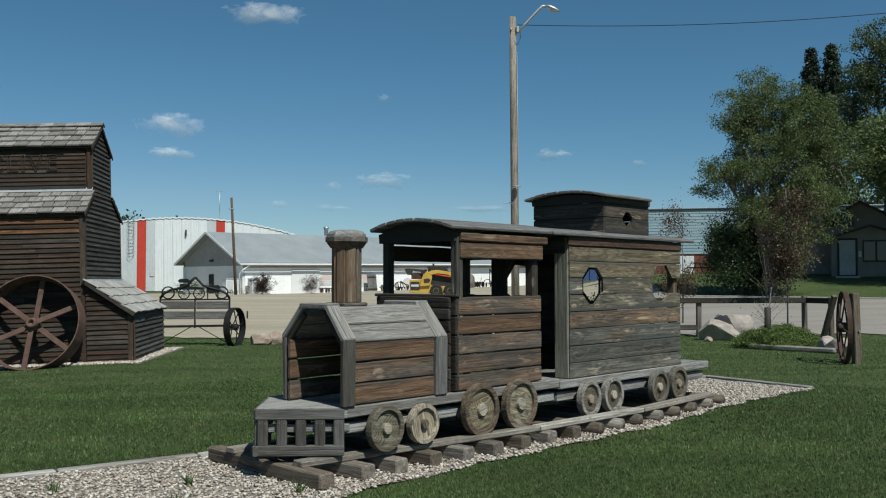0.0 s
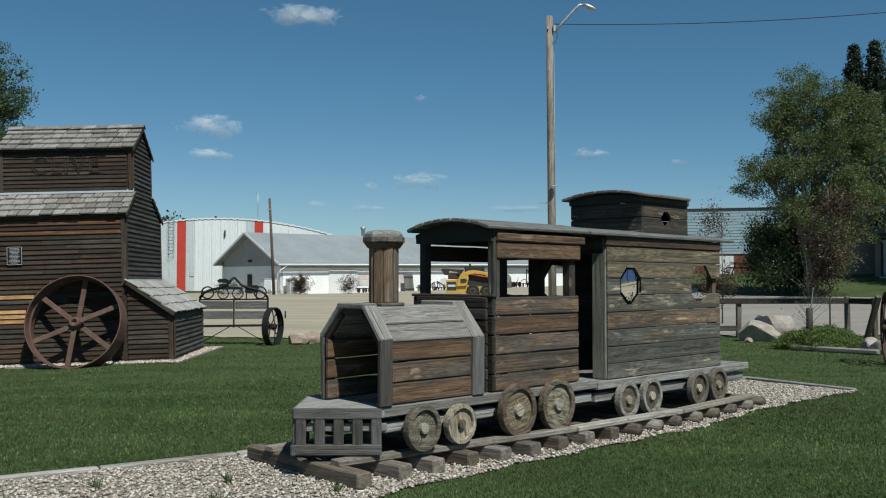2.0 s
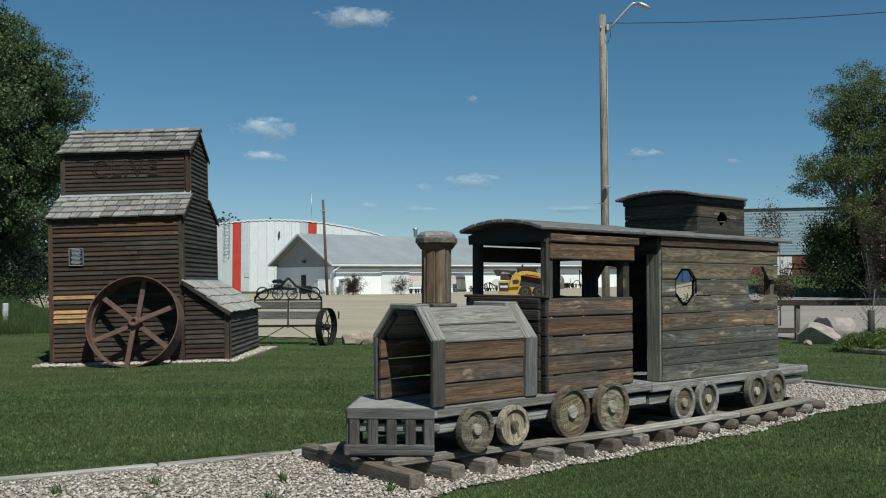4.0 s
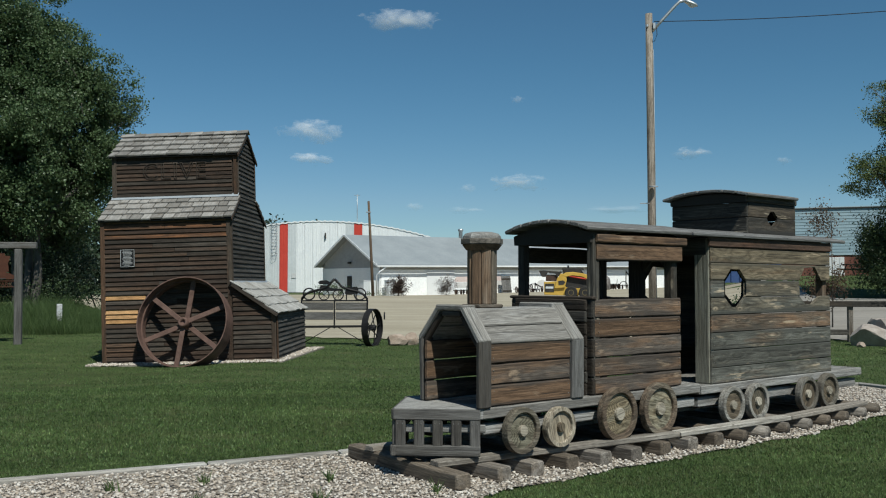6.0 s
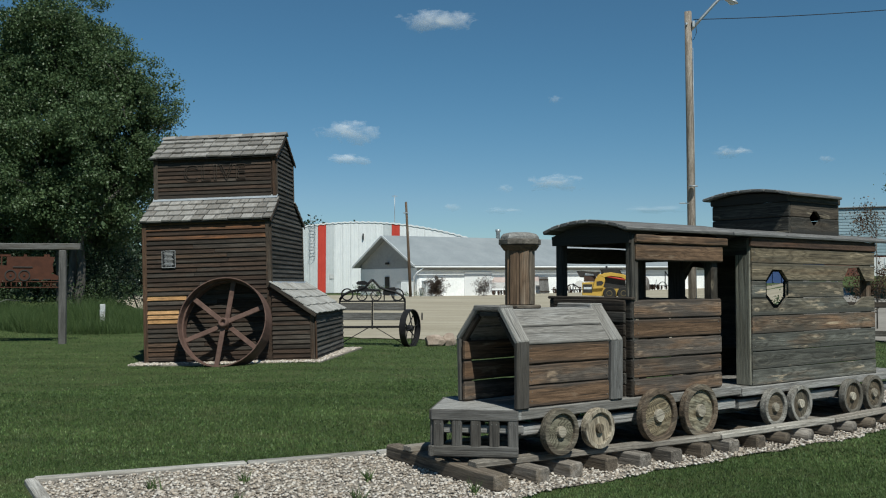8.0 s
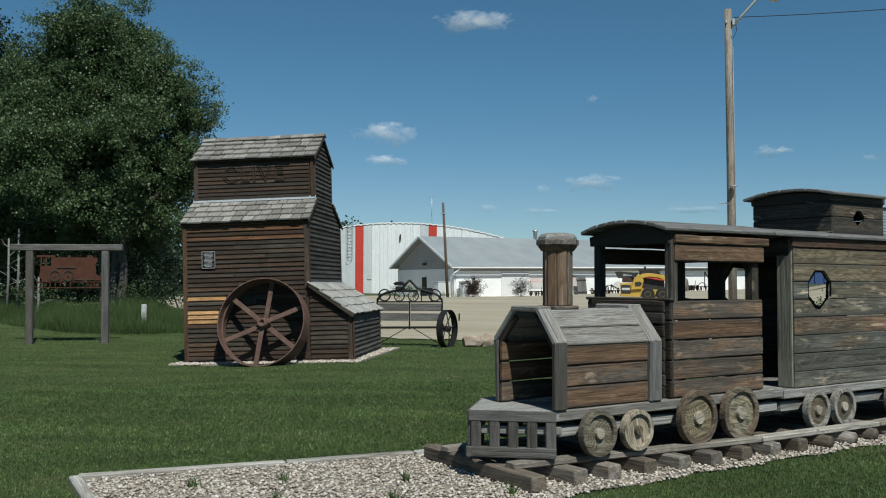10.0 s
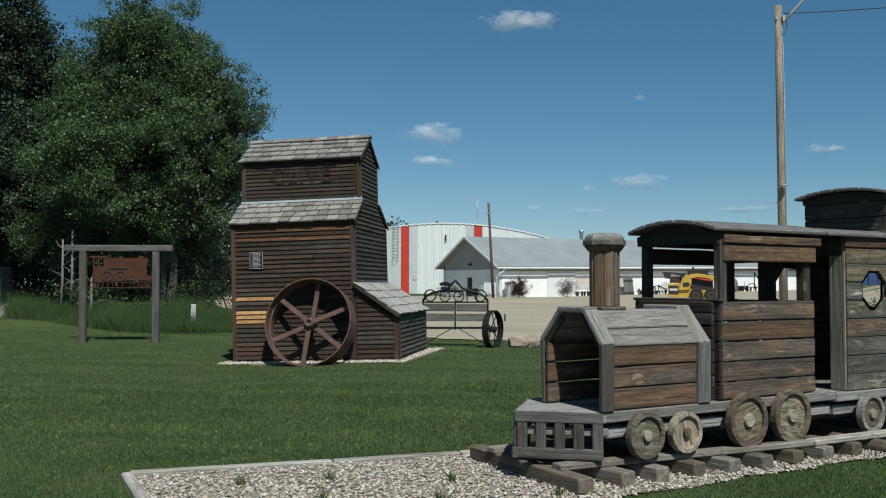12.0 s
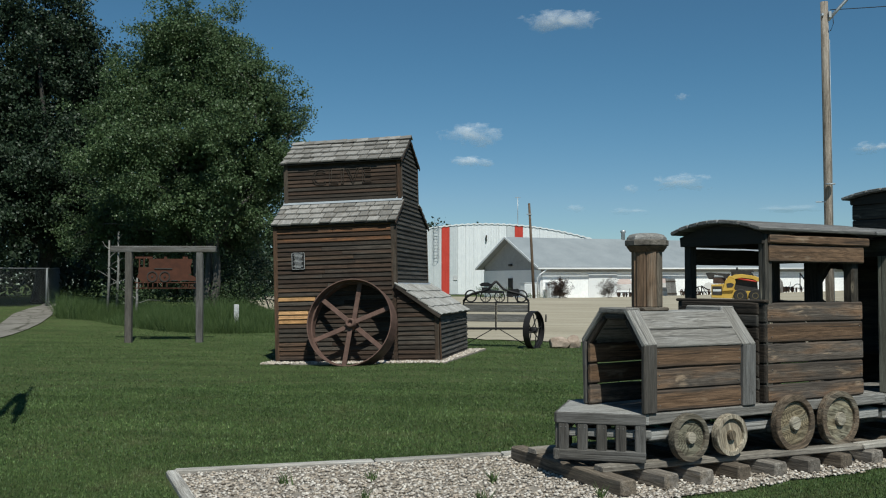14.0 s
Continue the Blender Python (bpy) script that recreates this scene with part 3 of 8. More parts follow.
def track():
    t = thing("play_track", TRAIN, "short wooden play railway track of squared and round sleepers", "track")
    ends = [(0.45, -0.08), (0.84, -0.09), (1.25, -0.11), (1.63, -0.16), (2.03, -0.19), (2.46, -0.18), (2.9, -0.19), (3.31, -0.2), (3.68, -0.24), (4.09, -0.25), (4.53, -0.23), (4.96, -0.24), (5.42, -0.22), (5.9, -0.19), (6.38, -0.16), (6.86, -0.1)]
    for i, (s, e) in enumerate(ends):
        s, e = s - 0.1, e - 0.095
        if i < 8:
            beam("sleeper", t, (s + jit(0.015), e, 0.075), (s + jit(0.02), e + 1.6, 0.075), 0.125, 0.15, WOOD_TIE, ch=0.014)
        else:
            m = tube("sleeper", [(-0.8, 0, 0), (0, 0, 0.003), (0.8, 0, 0)], 0.066, WOOD_TIE, 12)
            part("sleeper", m, t, along((s + jit(0.02), e, 0.075), (s + jit(0.02), e + 1.6, 0.073)))
    beam("front_sleeper", t, (-0.12, -0.21, 0.08), (0.02, 1.53, 0.08), 0.13, 0.15, WOOD_TIE, ch=0.016)
    for runs in ([(-0.1, 0.19), (2.7, -0.13), (2.715, -0.13), (4.6, -0.21), (4.615, -0.21), (6.52, -0.12)], [(-0.1, 1.12), (2.7, 1.0), (2.715, 1.0), (4.6, 0.98), (4.615, 0.98), (6.52, 1.0)]):
        for (s0, y0), (s1, y1) in zip(runs[::2], runs[1::2]):
            beam("rail", t, (s0, y0, 0.165), (s1, y1, 0.165), 0.05, 0.14, WOOD_RAIL)


track()


def row_boards(s0, s1, z0, z1, windows):
    """Splits a row at windows that cross it wholly, and notches it at the others."""
    full = [w for w in windows if min(p[1] for p in w) <= z0 + 1e-6 and max(p[1] for p in w) >= z1 - 1e-6]
    part_ = [w for w in windows if w not in full]
    out, cur, lead = [], s0, None
    for w in sorted(full, key=lambda w: w[0][0]) + [None]:
        if w is None:
            a, c, tail = cur, s1, None
        else:
            a, c, tail = cur, None, w
        left_edge = [(a, z1), (a, z0)]
        if lead is not None:
            zs = sorted({z0, z1, *(p[1] for p in lead if z0 < p[1] < z1)}, reverse=True)
            left_edge = [(span(lead, z)[1], z) for z in zs]
        if tail is not None:
            zs = sorted({z0, z1, *(p[1] for p in tail if z0 < p[1] < z1)})
            right_edge = [(span(tail, z)[0], z) for z in zs]
        else:
            right_edge = [(c, z0), (c, z1)]
        lim = (max(p[0] for p in left_edge), min(p[0] for p in right_edge))
        low, high = [], []
        for q in sorted(part_, key=lambda q: q[0][0]):
            lo, hi = max(z0, min(p[1] for p in q)), min(z1, max(p[1] for p in q))
            mid = sum(p[0] for p in q) / len(q)
            if hi - lo < 0.004 or not lim[0] < mid < lim[1]:
                continue
            zs = sorted({lo, hi, *(p[1] for p in q if lo < p[1] < hi)})
            l_, r_ = [(span(q, z)[0], z) for z in zs], [(span(q, z)[1], z) for z in zs]
            if lo <= z0 + 1e-6:
                low += l_ + list(reversed(r_))
            else:
                high = list(reversed(r_)) + l_ + high
        out.append(left_edge + low + right_edge + high)
        cur, lead = c, tail
    return out


def span(win, z):
    xs = []
    for (a, p), (c, q) in zip(win, win[1:] + win[:1]):
        if min(p, q) - 1e-6 <= z <= max(p, q) + 1e-6:
            xs += [a, c] if abs(p - q) < 1e-6 else [a + (c - a) * (z - p) / (q - p)]
    return min(xs), max(xs)


def cut_board(name, parent, poly, y, t, mat):
    """A board from its outline in (s, z); its own origin lies in its middle, so that the grain runs along it."""
    cs, cz = sum(p[0] for p in poly) / len(poly), sum(p[1] for p in poly) / len(poly)
    return part(name, prism(name, [(a - cs, c - cz) for a, c in poly], t, mat, 0.007), parent, pose(cs, y, cz, jit(0.3), jit(0.15), jit(0.12)))


def side_board(name, parent, s0, s1, z0, z1, y, t, mat):
    return part(name, worn_bar(s1 - s0, z1 - z0, t, mat), parent, pose((s0 + s1) / 2, y + jit(0.004), (z0 + z1) / 2, jit(0.5), jit(0.15), jit(0.1)))


def cross_board(name, parent, s, y0, y1, z0, z1, t, mat):
    return part(name, worn_bar(y1 - y0, z1 - z0, t, mat, 0.009), parent, pose(s + jit(0.003), (y0 + y1) / 2, (z0 + z1) / 2, jit(0.5), jit(0.2), 90 + jit(0.1)))


def wheel_mesh(r, t, wood_=None):
    return (lathe("disc", [(r * 0.78, t * 0.2), (r * 0.8, t * 0.62), (r * 0.2, t * 0.62), (0.001, t * 0.62)], wood_ or WOOD_WHEEL, 28, False, "Y"),
            lathe("rim", [(r * 0.8, 0.0), (r * 0.985, 0.0), (r, t * 0.1), (r, t * 0.9), (r * 0.985, t), (r * 0.8, t), (r * 0.775, t * 0.92), (r * 0.77, t * 0.5)], WOOD_RIM_GREY if wood_ is WOOD_DISC else wood_ or WOOD_RIM, 32, False, "Y"),
            lathe("hub", [(r * 0.24, 0.0), (r * 0.24, t * 0.95), (r * 0.225, t * 1.05), (0.001, t * 1.05)], WOOD_DISC if wood_ is WOOD_FRESH else WOOD_HUB, 16, False, "Y"))


def train_wheel(parent, s, z, r, turn, lean=0.0, t=0.075, y=-0.005, far=False, wood_=None):
    d, rim, hub = wheel_mesh(r, t, wood_)
    w = part("wheel", rim, parent, pose(s, y, z, lean, turn, 180 if far else 0))
    part("disc", d, w, None, "olive-brown plank disc")
    part("hub", hub, w, None, "round hub end")


def arched_roof(parent, s0, s1, yc, half, z_edge, rise, n, mat, t=0.038):
    """Planks that run along the train, laid over an arch."""
    R = (half * half + rise * rise) / (2 * rise)
    a_max = math.asin(half / R)
    for i in range(n):
        a = -a_max + 2 * a_max * (i + 0.5) / n
        wide = 2 * a_max * R / n - 0.006
        y, z = yc + R * math.sin(a), z_edge + rise - R * (1 - math.cos(a))
        m = pose((s0 + s1) / 2 + jit(0.012), y, z + t / 2, -math.degrees(a), 0, 0) @ pose(0, 0, 0, 90, 0, 0)
        part("roof_plank", bar(s1 - s0, wide, t, mat), parent, m)


NAIL = bar(0.006, 0.0085, 0.0085, OLD_NAIL, 0.002)


def board_nails(parent, s_ends, z0, z1, y):
    """Two nail heads at each end of a board."""
    for s in s_ends:
        for k in (0.27, 0.73):
            part("nail", NAIL, parent, pose(s + jit(0.008), y, z0 + (z1 - z0) * k + jit(0.008), 0, 0, 90))


CHIM_S, CHIM_Y, CHIM_Z = 0.63, 0.41, -0.014


def engine():
    e = thing("play_locomotive", TRAIN, "weathered wooden play locomotive with plank wheels on its track", "play train")
    top = 0.597
    # deck and underframe
    for i in range(8):
        y0 = 0.075 + i * 0.128
        part("deck_plank", bar(3.05, 0.125, 0.038, WOOD_GREY), e, pose(1.82, y0 + 0.0625, top - 0.02, 90, 0, 0))
    for y in (0.052, 1.115):
        part("deck_fascia", bar(3.06, 0.092, 0.04, WOOD_GREY), e, pose(1.83, y, top - 0.046))
    for y in (0.13, 1.04):
        part("sill_beam", bar(2.98, 0.092, 0.09, WOOD_GREY), e, pose(1.84, y, 0.41))
    # pilot
    apex, right, left = Vector((-0.245, 0.55, 0)), Vector((0.272, 0.035, 0)), Vector((0.30, 1.09, 0))
    bm = bmesh.new()
    outline = [apex + Vector((0, -0.012, 0)), right, Vector((0.40, 0.035, 0)), Vector((0.40, 1.13, 0)), left, apex + Vector((0, 0.012, 0))]
    vt, vb = [bm.verts.new(p + Vector((0, 0, top))) for p in outline], [bm.verts.new(p + Vector((0, 0, top - 0.092))) for p in outline]
    bm.faces.new(vt)
    bm.faces.new(vb[::-1])
    for i in range(6):
        j = (i + 1) % 6
        bm.faces.new((vt[j], vt[i], vb[i], vb[j]))
    bmesh.ops.bevel(bm, geom=list(bm.edges), offset=0.008, segments=1, affect="EDGES")
    part("pilot_deck", bm_mesh("pilot_deck", bm, WOOD_GREY), e)
    for end in (right, left):
        d = (end - apex).normalized()
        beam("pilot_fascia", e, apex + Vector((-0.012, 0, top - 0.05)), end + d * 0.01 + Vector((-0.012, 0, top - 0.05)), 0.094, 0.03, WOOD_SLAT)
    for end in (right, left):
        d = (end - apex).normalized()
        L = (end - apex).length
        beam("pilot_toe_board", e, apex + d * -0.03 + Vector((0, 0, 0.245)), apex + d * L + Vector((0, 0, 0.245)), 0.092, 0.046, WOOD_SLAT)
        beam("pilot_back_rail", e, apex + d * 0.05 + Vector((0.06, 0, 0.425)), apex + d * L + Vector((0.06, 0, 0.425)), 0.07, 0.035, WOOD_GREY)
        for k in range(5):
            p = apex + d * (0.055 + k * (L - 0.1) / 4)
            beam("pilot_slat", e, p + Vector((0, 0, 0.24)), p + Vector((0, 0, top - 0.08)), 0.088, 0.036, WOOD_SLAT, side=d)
        for k in range(5):
            p = apex + d * (0.055 + k * (L - 0.1) / 4)
            out = Vector((-abs(d.y), d.x * (1 if d.y > 0 else -1), 0)).normalized()
            for w in (-0.02, 0.02):
                q = p + d * w + Vector((0, 0, top - 0.125))
                part("nail", NAIL, e, along(q + out * 0.016, q + out * 0.022))
    # boiler: low side walls, sloped shoulders and a flat top, narrower in front
    for z in (0.602, 0.784, 0.966):
        side_board("boiler_board", e, 0.385, 1.39, z, z + 0.178, 0.065, 0.038, WOOD_BROWN)
        board_nails(e, (0.43, 1.36), z, z + 0.178, 0.044)
        part("boiler_board", worn_bar(1.17, 0.172, 0.038, WOOD_BROWN), e, pose(0.83, 0.79, z + 0.087, jit(0.5), 0, 5.2))
    for side_y in ((0.04, 0.262), (0.84, 0.6)):
        for k in range(2):
            f0, f1 = k / 2 + 0.012, (k + 1) / 2 - 0.012
            lo = Vector((0, side_y[0] + (side_y[1] - side_y[0]) * f0, 1.13 + 0.288 * f0))
            hi = Vector((0, side_y[0] + (side_y[1] - side_y[0]) * f1, 1.13 + 0.288 * f1))
            mid, d = (lo + hi) / 2, hi - lo
            ang = math.degrees(math.atan2(d.z, d.y))
            part("shoulder_plank", bar(1.07, d.length, 0.036, WOOD_GREY), e, pose(0.9, mid.y, mid.z, ang - 90 + jit(0.5), 0, 0))
    for k in range(3):
        part("top_plank", bar(1.07, 0.118, 0.036, WOOD_GREY), e, pose(0.9, 0.31 + k * 0.123, 1.412, 90, 0, 0))
    front = [(0.036, 0.598), (0.03, 1.165), (0.245, 1.438), (0.565, 1.438), (0.81, 1.17), (0.795, 0.60)]
    back = [(0.04, 0.598), (0.034, 1.14), (0.29, 1.442), (0.685, 1.442), (0.93, 1.15), (0.93, 0.60)]
    for s, wide, arch in ((0.31, 0.145, front), (1.46, 0.16, back)):
        for k, ((y0, z0), (y1, z1)) in enumerate(zip(arch, arch[1:])):
            up = k in (0, 4)
            a, c = Vector((s + jit(0.003), y0, z0)), Vector((s + jit(0.003), y1, z1))
            d = (c - a).normalized()
            lap = 0.028 if k == 2 else 0.0 if up else 0.018
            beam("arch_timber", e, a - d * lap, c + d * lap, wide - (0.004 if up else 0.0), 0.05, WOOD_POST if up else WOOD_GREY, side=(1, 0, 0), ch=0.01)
    for y0, z0, y1, z1 in ((0.06, 1.12, 0.26, 1.36), (0.28, 1.385, 0.53, 1.385), (0.55, 1.37, 0.77, 1.13)):
        beam("arch_brace", e, (0.275, y0, z0), (0.275, y1, z1), 0.04, 0.045, WOOD_DARK, side=(1, 0, 0), ch=0.008)
    # bulkhead inside the boiler, its shade put into the dark wood
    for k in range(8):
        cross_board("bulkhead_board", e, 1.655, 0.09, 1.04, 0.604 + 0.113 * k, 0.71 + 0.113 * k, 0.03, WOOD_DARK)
    # chimney
    c = part("chimney_base", bar(0.28, 0.26, 0.034, WOOD_TIE), e, pose(CHIM_S, CHIM_Y, 1.447, 90, 0, 0))
    for k in range(8):
        a = 2 * math.pi * (k + 0.5) / 8
        part("chimney_stave", bar(0.5, 0.088, 0.034, WOOD_STAVE, 0.012), e, Matrix.Translation((CHIM_S + 0.112 * math.cos(a), CHIM_Y + 0.112 * math.sin(a), 1.71)) @ pose(0, 0, 0, 0, 0, math.degrees(a)) @ Matrix(((0, 1, 0, 0), (0, 0, 1, 0), (1, 0, 0, 0), (0, 0, 0, 1))))
    part("chimney_core", lathe("chimney_core", [(0.09, 1.47), (0.09, 1.98)], WOOD_DARK, 8, False), e, pose(CHIM_S, CHIM_Y, CHIM_Z))
    turn8 = pose(CHIM_S, CHIM_Y, CHIM_Z, 0, 0, 14)
    part("chimney_collar", lathe("chimney_collar", [(0.1, 1.955), (0.146, 1.96), (0.182, 2.008), (0.1, 2.012)], WOOD_STAVE, 8, False), e, turn8, "tapered brown wooden collar")
    part("cap_ring", lathe("cap_ring", [(0.1, 2.011), (0.188, 2.012), (0.192, 2.018), (0.192, 2.056), (0.188, 2.062), (0.1, 2.064)], WOOD_TIE, 8, False), e, turn8, "brown wooden ring")
    part("chimney_cap", lathe("chimney_cap", [(0.1, 2.062), (0.178, 2.064), (0.174, 2.085), (0.15, 2.11), (0.1, 2.122), (0.0, 2.125)], WOOD_DECK, 8, False), e, turn8, "grey rounded eight-sided wooden cap")
    # cab
    rows = [0.602, 0.763, 0.947, 1.132, 1.317, 1.503]
    for z0, z1 in zip(rows, rows[1:]):
        side_board("cab_board", e, 1.735, 3.055, z0 + 0.003, z1 - 0.003, 0.065, 0.038, WOOD_BROWN)
        board_nails(e, (1.78, 3.01), z0, z1, 0.044)
        # far, front and inner cab boards: shade put into a darker wood tone
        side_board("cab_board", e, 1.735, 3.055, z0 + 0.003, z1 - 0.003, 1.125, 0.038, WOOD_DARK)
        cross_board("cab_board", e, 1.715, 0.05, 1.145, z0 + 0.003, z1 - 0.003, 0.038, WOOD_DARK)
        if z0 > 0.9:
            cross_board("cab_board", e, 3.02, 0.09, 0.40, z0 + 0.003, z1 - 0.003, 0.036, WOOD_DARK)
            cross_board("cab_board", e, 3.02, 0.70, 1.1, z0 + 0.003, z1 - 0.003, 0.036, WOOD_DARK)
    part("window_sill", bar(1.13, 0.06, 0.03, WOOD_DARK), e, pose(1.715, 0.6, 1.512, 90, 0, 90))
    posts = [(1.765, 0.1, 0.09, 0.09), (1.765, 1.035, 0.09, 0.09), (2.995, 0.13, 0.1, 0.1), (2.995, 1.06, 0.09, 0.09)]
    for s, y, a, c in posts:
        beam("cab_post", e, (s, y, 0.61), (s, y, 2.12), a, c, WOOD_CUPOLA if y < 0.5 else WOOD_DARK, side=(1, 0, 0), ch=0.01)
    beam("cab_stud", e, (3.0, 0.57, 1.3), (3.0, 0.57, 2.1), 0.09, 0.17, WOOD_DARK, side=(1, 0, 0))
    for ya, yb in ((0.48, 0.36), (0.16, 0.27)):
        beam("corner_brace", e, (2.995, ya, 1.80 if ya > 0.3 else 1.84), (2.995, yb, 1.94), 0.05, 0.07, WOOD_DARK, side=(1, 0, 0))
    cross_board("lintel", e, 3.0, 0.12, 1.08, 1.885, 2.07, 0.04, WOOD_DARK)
    side_board("cab_header", e, 1.755, 3.075, 1.868, 2.03, 0.055, 0.038, WOOD_BROWN)
    side_board("cab_header", e, 1.745, 3.14, 2.034, 2.118, 0.035, 0.038, WOOD_BROWN)
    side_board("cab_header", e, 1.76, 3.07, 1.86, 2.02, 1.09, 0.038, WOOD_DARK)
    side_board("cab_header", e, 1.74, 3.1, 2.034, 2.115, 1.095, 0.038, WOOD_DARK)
    g = [(-0.51, 2.035), (0.52, 2.035), (0.53, 2.125), (0.28, 2.195), (0.0, 2.215), (-0.28, 2.195), (-0.51, 2.125)]
    part("gable_board", prism("gable_board", g, 0.04, WOOD_DARK), e, pose(1.71, 0.575, 0, 0, 0, 90))
    part("gable_board", prism("gable_board", g, 0.04, WOOD_DARK), e, pose(3.05, 0.575, 0, 0, 0, 90))
    arched_roof(e, 1.58, 3.195, 0.565, 0.572, 2.142, 0.092, 9, WOOD_ROOF)
    # wheels
    for s, z, r, turn, lean in ((0.672, 0.39, 0.199, 8, 0), (1.143, 0.377, 0.178, 75, 1), (1.94, 0.42, 0.252, -12, -1), (2.556, 0.418, 0.258, 14, 0)):
        train_wheel(e, s, z, r, turn, lean, wood_=WOOD_FRESH if s == 1.143 else None)
        train_wheel(e, s, z, r, turn, lean, y=1.16, far=True)
        beam("axle", e, (s, 0.02, z), (s, 1.13, z), 0.06, 0.06, WOOD_DARK, ch=0.015)
    return e


WIN_A = [(3.945, 1.81), (4.127, 1.81), (4.255, 1.672), (4.255, 1.525), (4.105, 1.383), (3.967, 1.383), (3.825, 1.525), (3.825, 1.672)]
WIN_B = [(5.484, 1.845), (5.726, 1.85), (5.87, 1.70), (5.87, 1.515), (5.68, 1.392), (5.504, 1.392), (5.367, 1.515), (5.363, 1.70)]


def mirror_window(win, a, b_):
    return [(a + b_ - x, z) for x, z in win]


def wagon():
    w = thing("play_wagon", TRAIN, "weathered olive-grey wooden play caboose with cut-out windows", "play train")
    top = 0.575
    for i in range(8):
        part("deck_plank", bar(3.44, 0.125, 0.038, WOOD_DECK), w, pose(5.095, 0.138 + i * 0.128, top - 0.02, 90, 0, 0))
    for y in (0.052, 1.115):
        part("deck_fascia", bar(3.44, 0.092, 0.04, WOOD_DECK), w, pose(5.095, y, top - 0.047))
    for s in (3.38, 6.80):
        cross_board("deck_end", w, s, 0.06, 1.11, top - 0.092, top - 0.002, 0.04, WOOD_DECK)
    for y in (0.13, 1.04):
        part("sill_beam", bar(3.36, 0.1, 0.09, WOOD_DECK), w, pose(5.07, y, 0.395))
    rows = [0.575, 0.745, 0.932, 1.122, 1.312, 1.498, 1.682, 1.868, 2.035]
    wins = [WIN_A, WIN_B]
    far = [mirror_window(v, 3.58, 6.1) for v in wins]
    for k, (z0, z1) in enumerate(zip(rows, rows[1:])):
        board_nails(w, (3.625,) if k == 5 else (3.625, 6.03), z0, z1, 0.0465)
        for poly in row_boards(3.59, 6.085 - jit(0.008), z0 + 0.0025, z1 - 0.0025, wins):
            if k == 5 and min(p[0] for p in poly) > 5.8:
                continue  # this short end is missing
            cut_board("wall_board", w, poly, 0.068 + jit(0.003), 0.038, WOOD_TAN if k >= 6 else WOOD_RUSSET if k == 3 else WOOD_GREEN)
        # far wall in dark boards: the wagon's inner shade put into colour
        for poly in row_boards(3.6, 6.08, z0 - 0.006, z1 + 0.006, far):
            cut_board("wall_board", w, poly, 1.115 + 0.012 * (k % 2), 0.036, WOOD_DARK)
    side_board("wall_trim", w, 3.56, 6.1, 2.038, 2.152, 0.052, 0.034, WOOD_TRIM)
    side_board("wall_trim", w, 3.56, 6.1, 2.038, 2.158, 1.13, 0.034, WOOD_BROWN)
    for s, y, a, c in ((3.625, 0.165, 0.09, 0.19), (3.625, 1.06, 0.09, 0.09), (6.03, 0.14, 0.09, 0.1), (6.03, 1.04, 0.09, 0.1)):
        beam("corner_post", w, (s, y, top), (s, y, 2.13), a, c, WOOD_OLIVE if y < 0.5 and s < 5 else WOOD_STAVE, side=(1, 0, 0), ch=0.012)
    for s in (3.60, 6.06):
        cross_board("end_header", w, s, 0.10, 1.1, 1.95, 2.13, 0.04, WOOD_DARK)
    part("bench", bar(1.8, 0.32, 0.04, WOOD_DARK), w, pose(4.7, 0.93, 0.93, 90, 0, 0))
    arched_roof(w, 3.22, 6.38, 0.60, 0.605, 2.142, 0.08, 9, WOOD_ROOF)
    # cupola
    hole = [(4.98, 2.5), (5.06, 2.5), (5.135, 2.44), (5.135, 2.38), (5.06, 2.32), (4.98, 2.32), (4.915, 2.38), (4.915, 2.44)]
    for z0, z1 in ((2.19, 2.41), (2.414, 2.585)):
        for poly in row_boards(4.53, 5.53, z0, z1, [hole]):
            cut_board("cupola_board", w, poly, 0.2, 0.036, WOOD_CUPOLA)
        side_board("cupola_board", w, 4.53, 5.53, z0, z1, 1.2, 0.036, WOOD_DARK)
        for s in (4.51, 5.51):
            cross_board("cupola_board", w, s, 0.185, 1.22, z0, z1, 0.036, WOOD_CUPOLA)
    side_board("cupola_trim", w, 4.47, 5.54, 2.585, 2.666, 0.185, 0.036, WOOD_DARK)
    side_board("cupola_trim", w, 4.47, 5.53, 2.585, 2.666, 1.215, 0.036, WOOD_DARK)
    g = [(-0.52, 2.585), (0.52, 2.585), (0.52, 2.645), (0.25, 2.69), (0.0, 2.7), (-0.25, 2.69), (-0.52, 2.645)]
    for s in (4.49, 5.5):
        part("gable_board", prism("gable_board", g, 0.036, WOOD_DARK), w, pose(s, 0.7, 0, 0, 0, 90))
    arched_roof(w, 4.40, 5.47, 0.7, 0.6, 2.64, 0.075, 7, WOOD_ROOF, 0.034)
    for s, z, r, turn, lean in ((3.81, 0.352, 0.198, 10, -1), (4.285, 0.355, 0.197, 60, 0), (5.338, 0.357, 0.2, 120, 1), (5.818, 0.366, 0.204, 30, 0)):
        train_wheel(w, s, z, r, turn, lean, wood_=WOOD_DISC)
        train_wheel(w, s, z, r, turn, lean, y=1.16, far=True)
        beam("axle", w, (s, 0.02, z), (s, 1.13, z), 0.06, 0.06, WOOD_DARK, ch=0.015)
    return w


engine()
wagon()
# ---- the small grain elevator: X along its front, Y into it, Z up; it leans a little ----
LEAN = radians(1.75)
_u = Vector((math.cos(radians(2)) * math.cos(LEAN), -math.sin(radians(2)) * math.cos(LEAN), math.sin(LEAN)))
_v = Vector((math.sin(radians(2)), math.cos(radians(2)), 0))
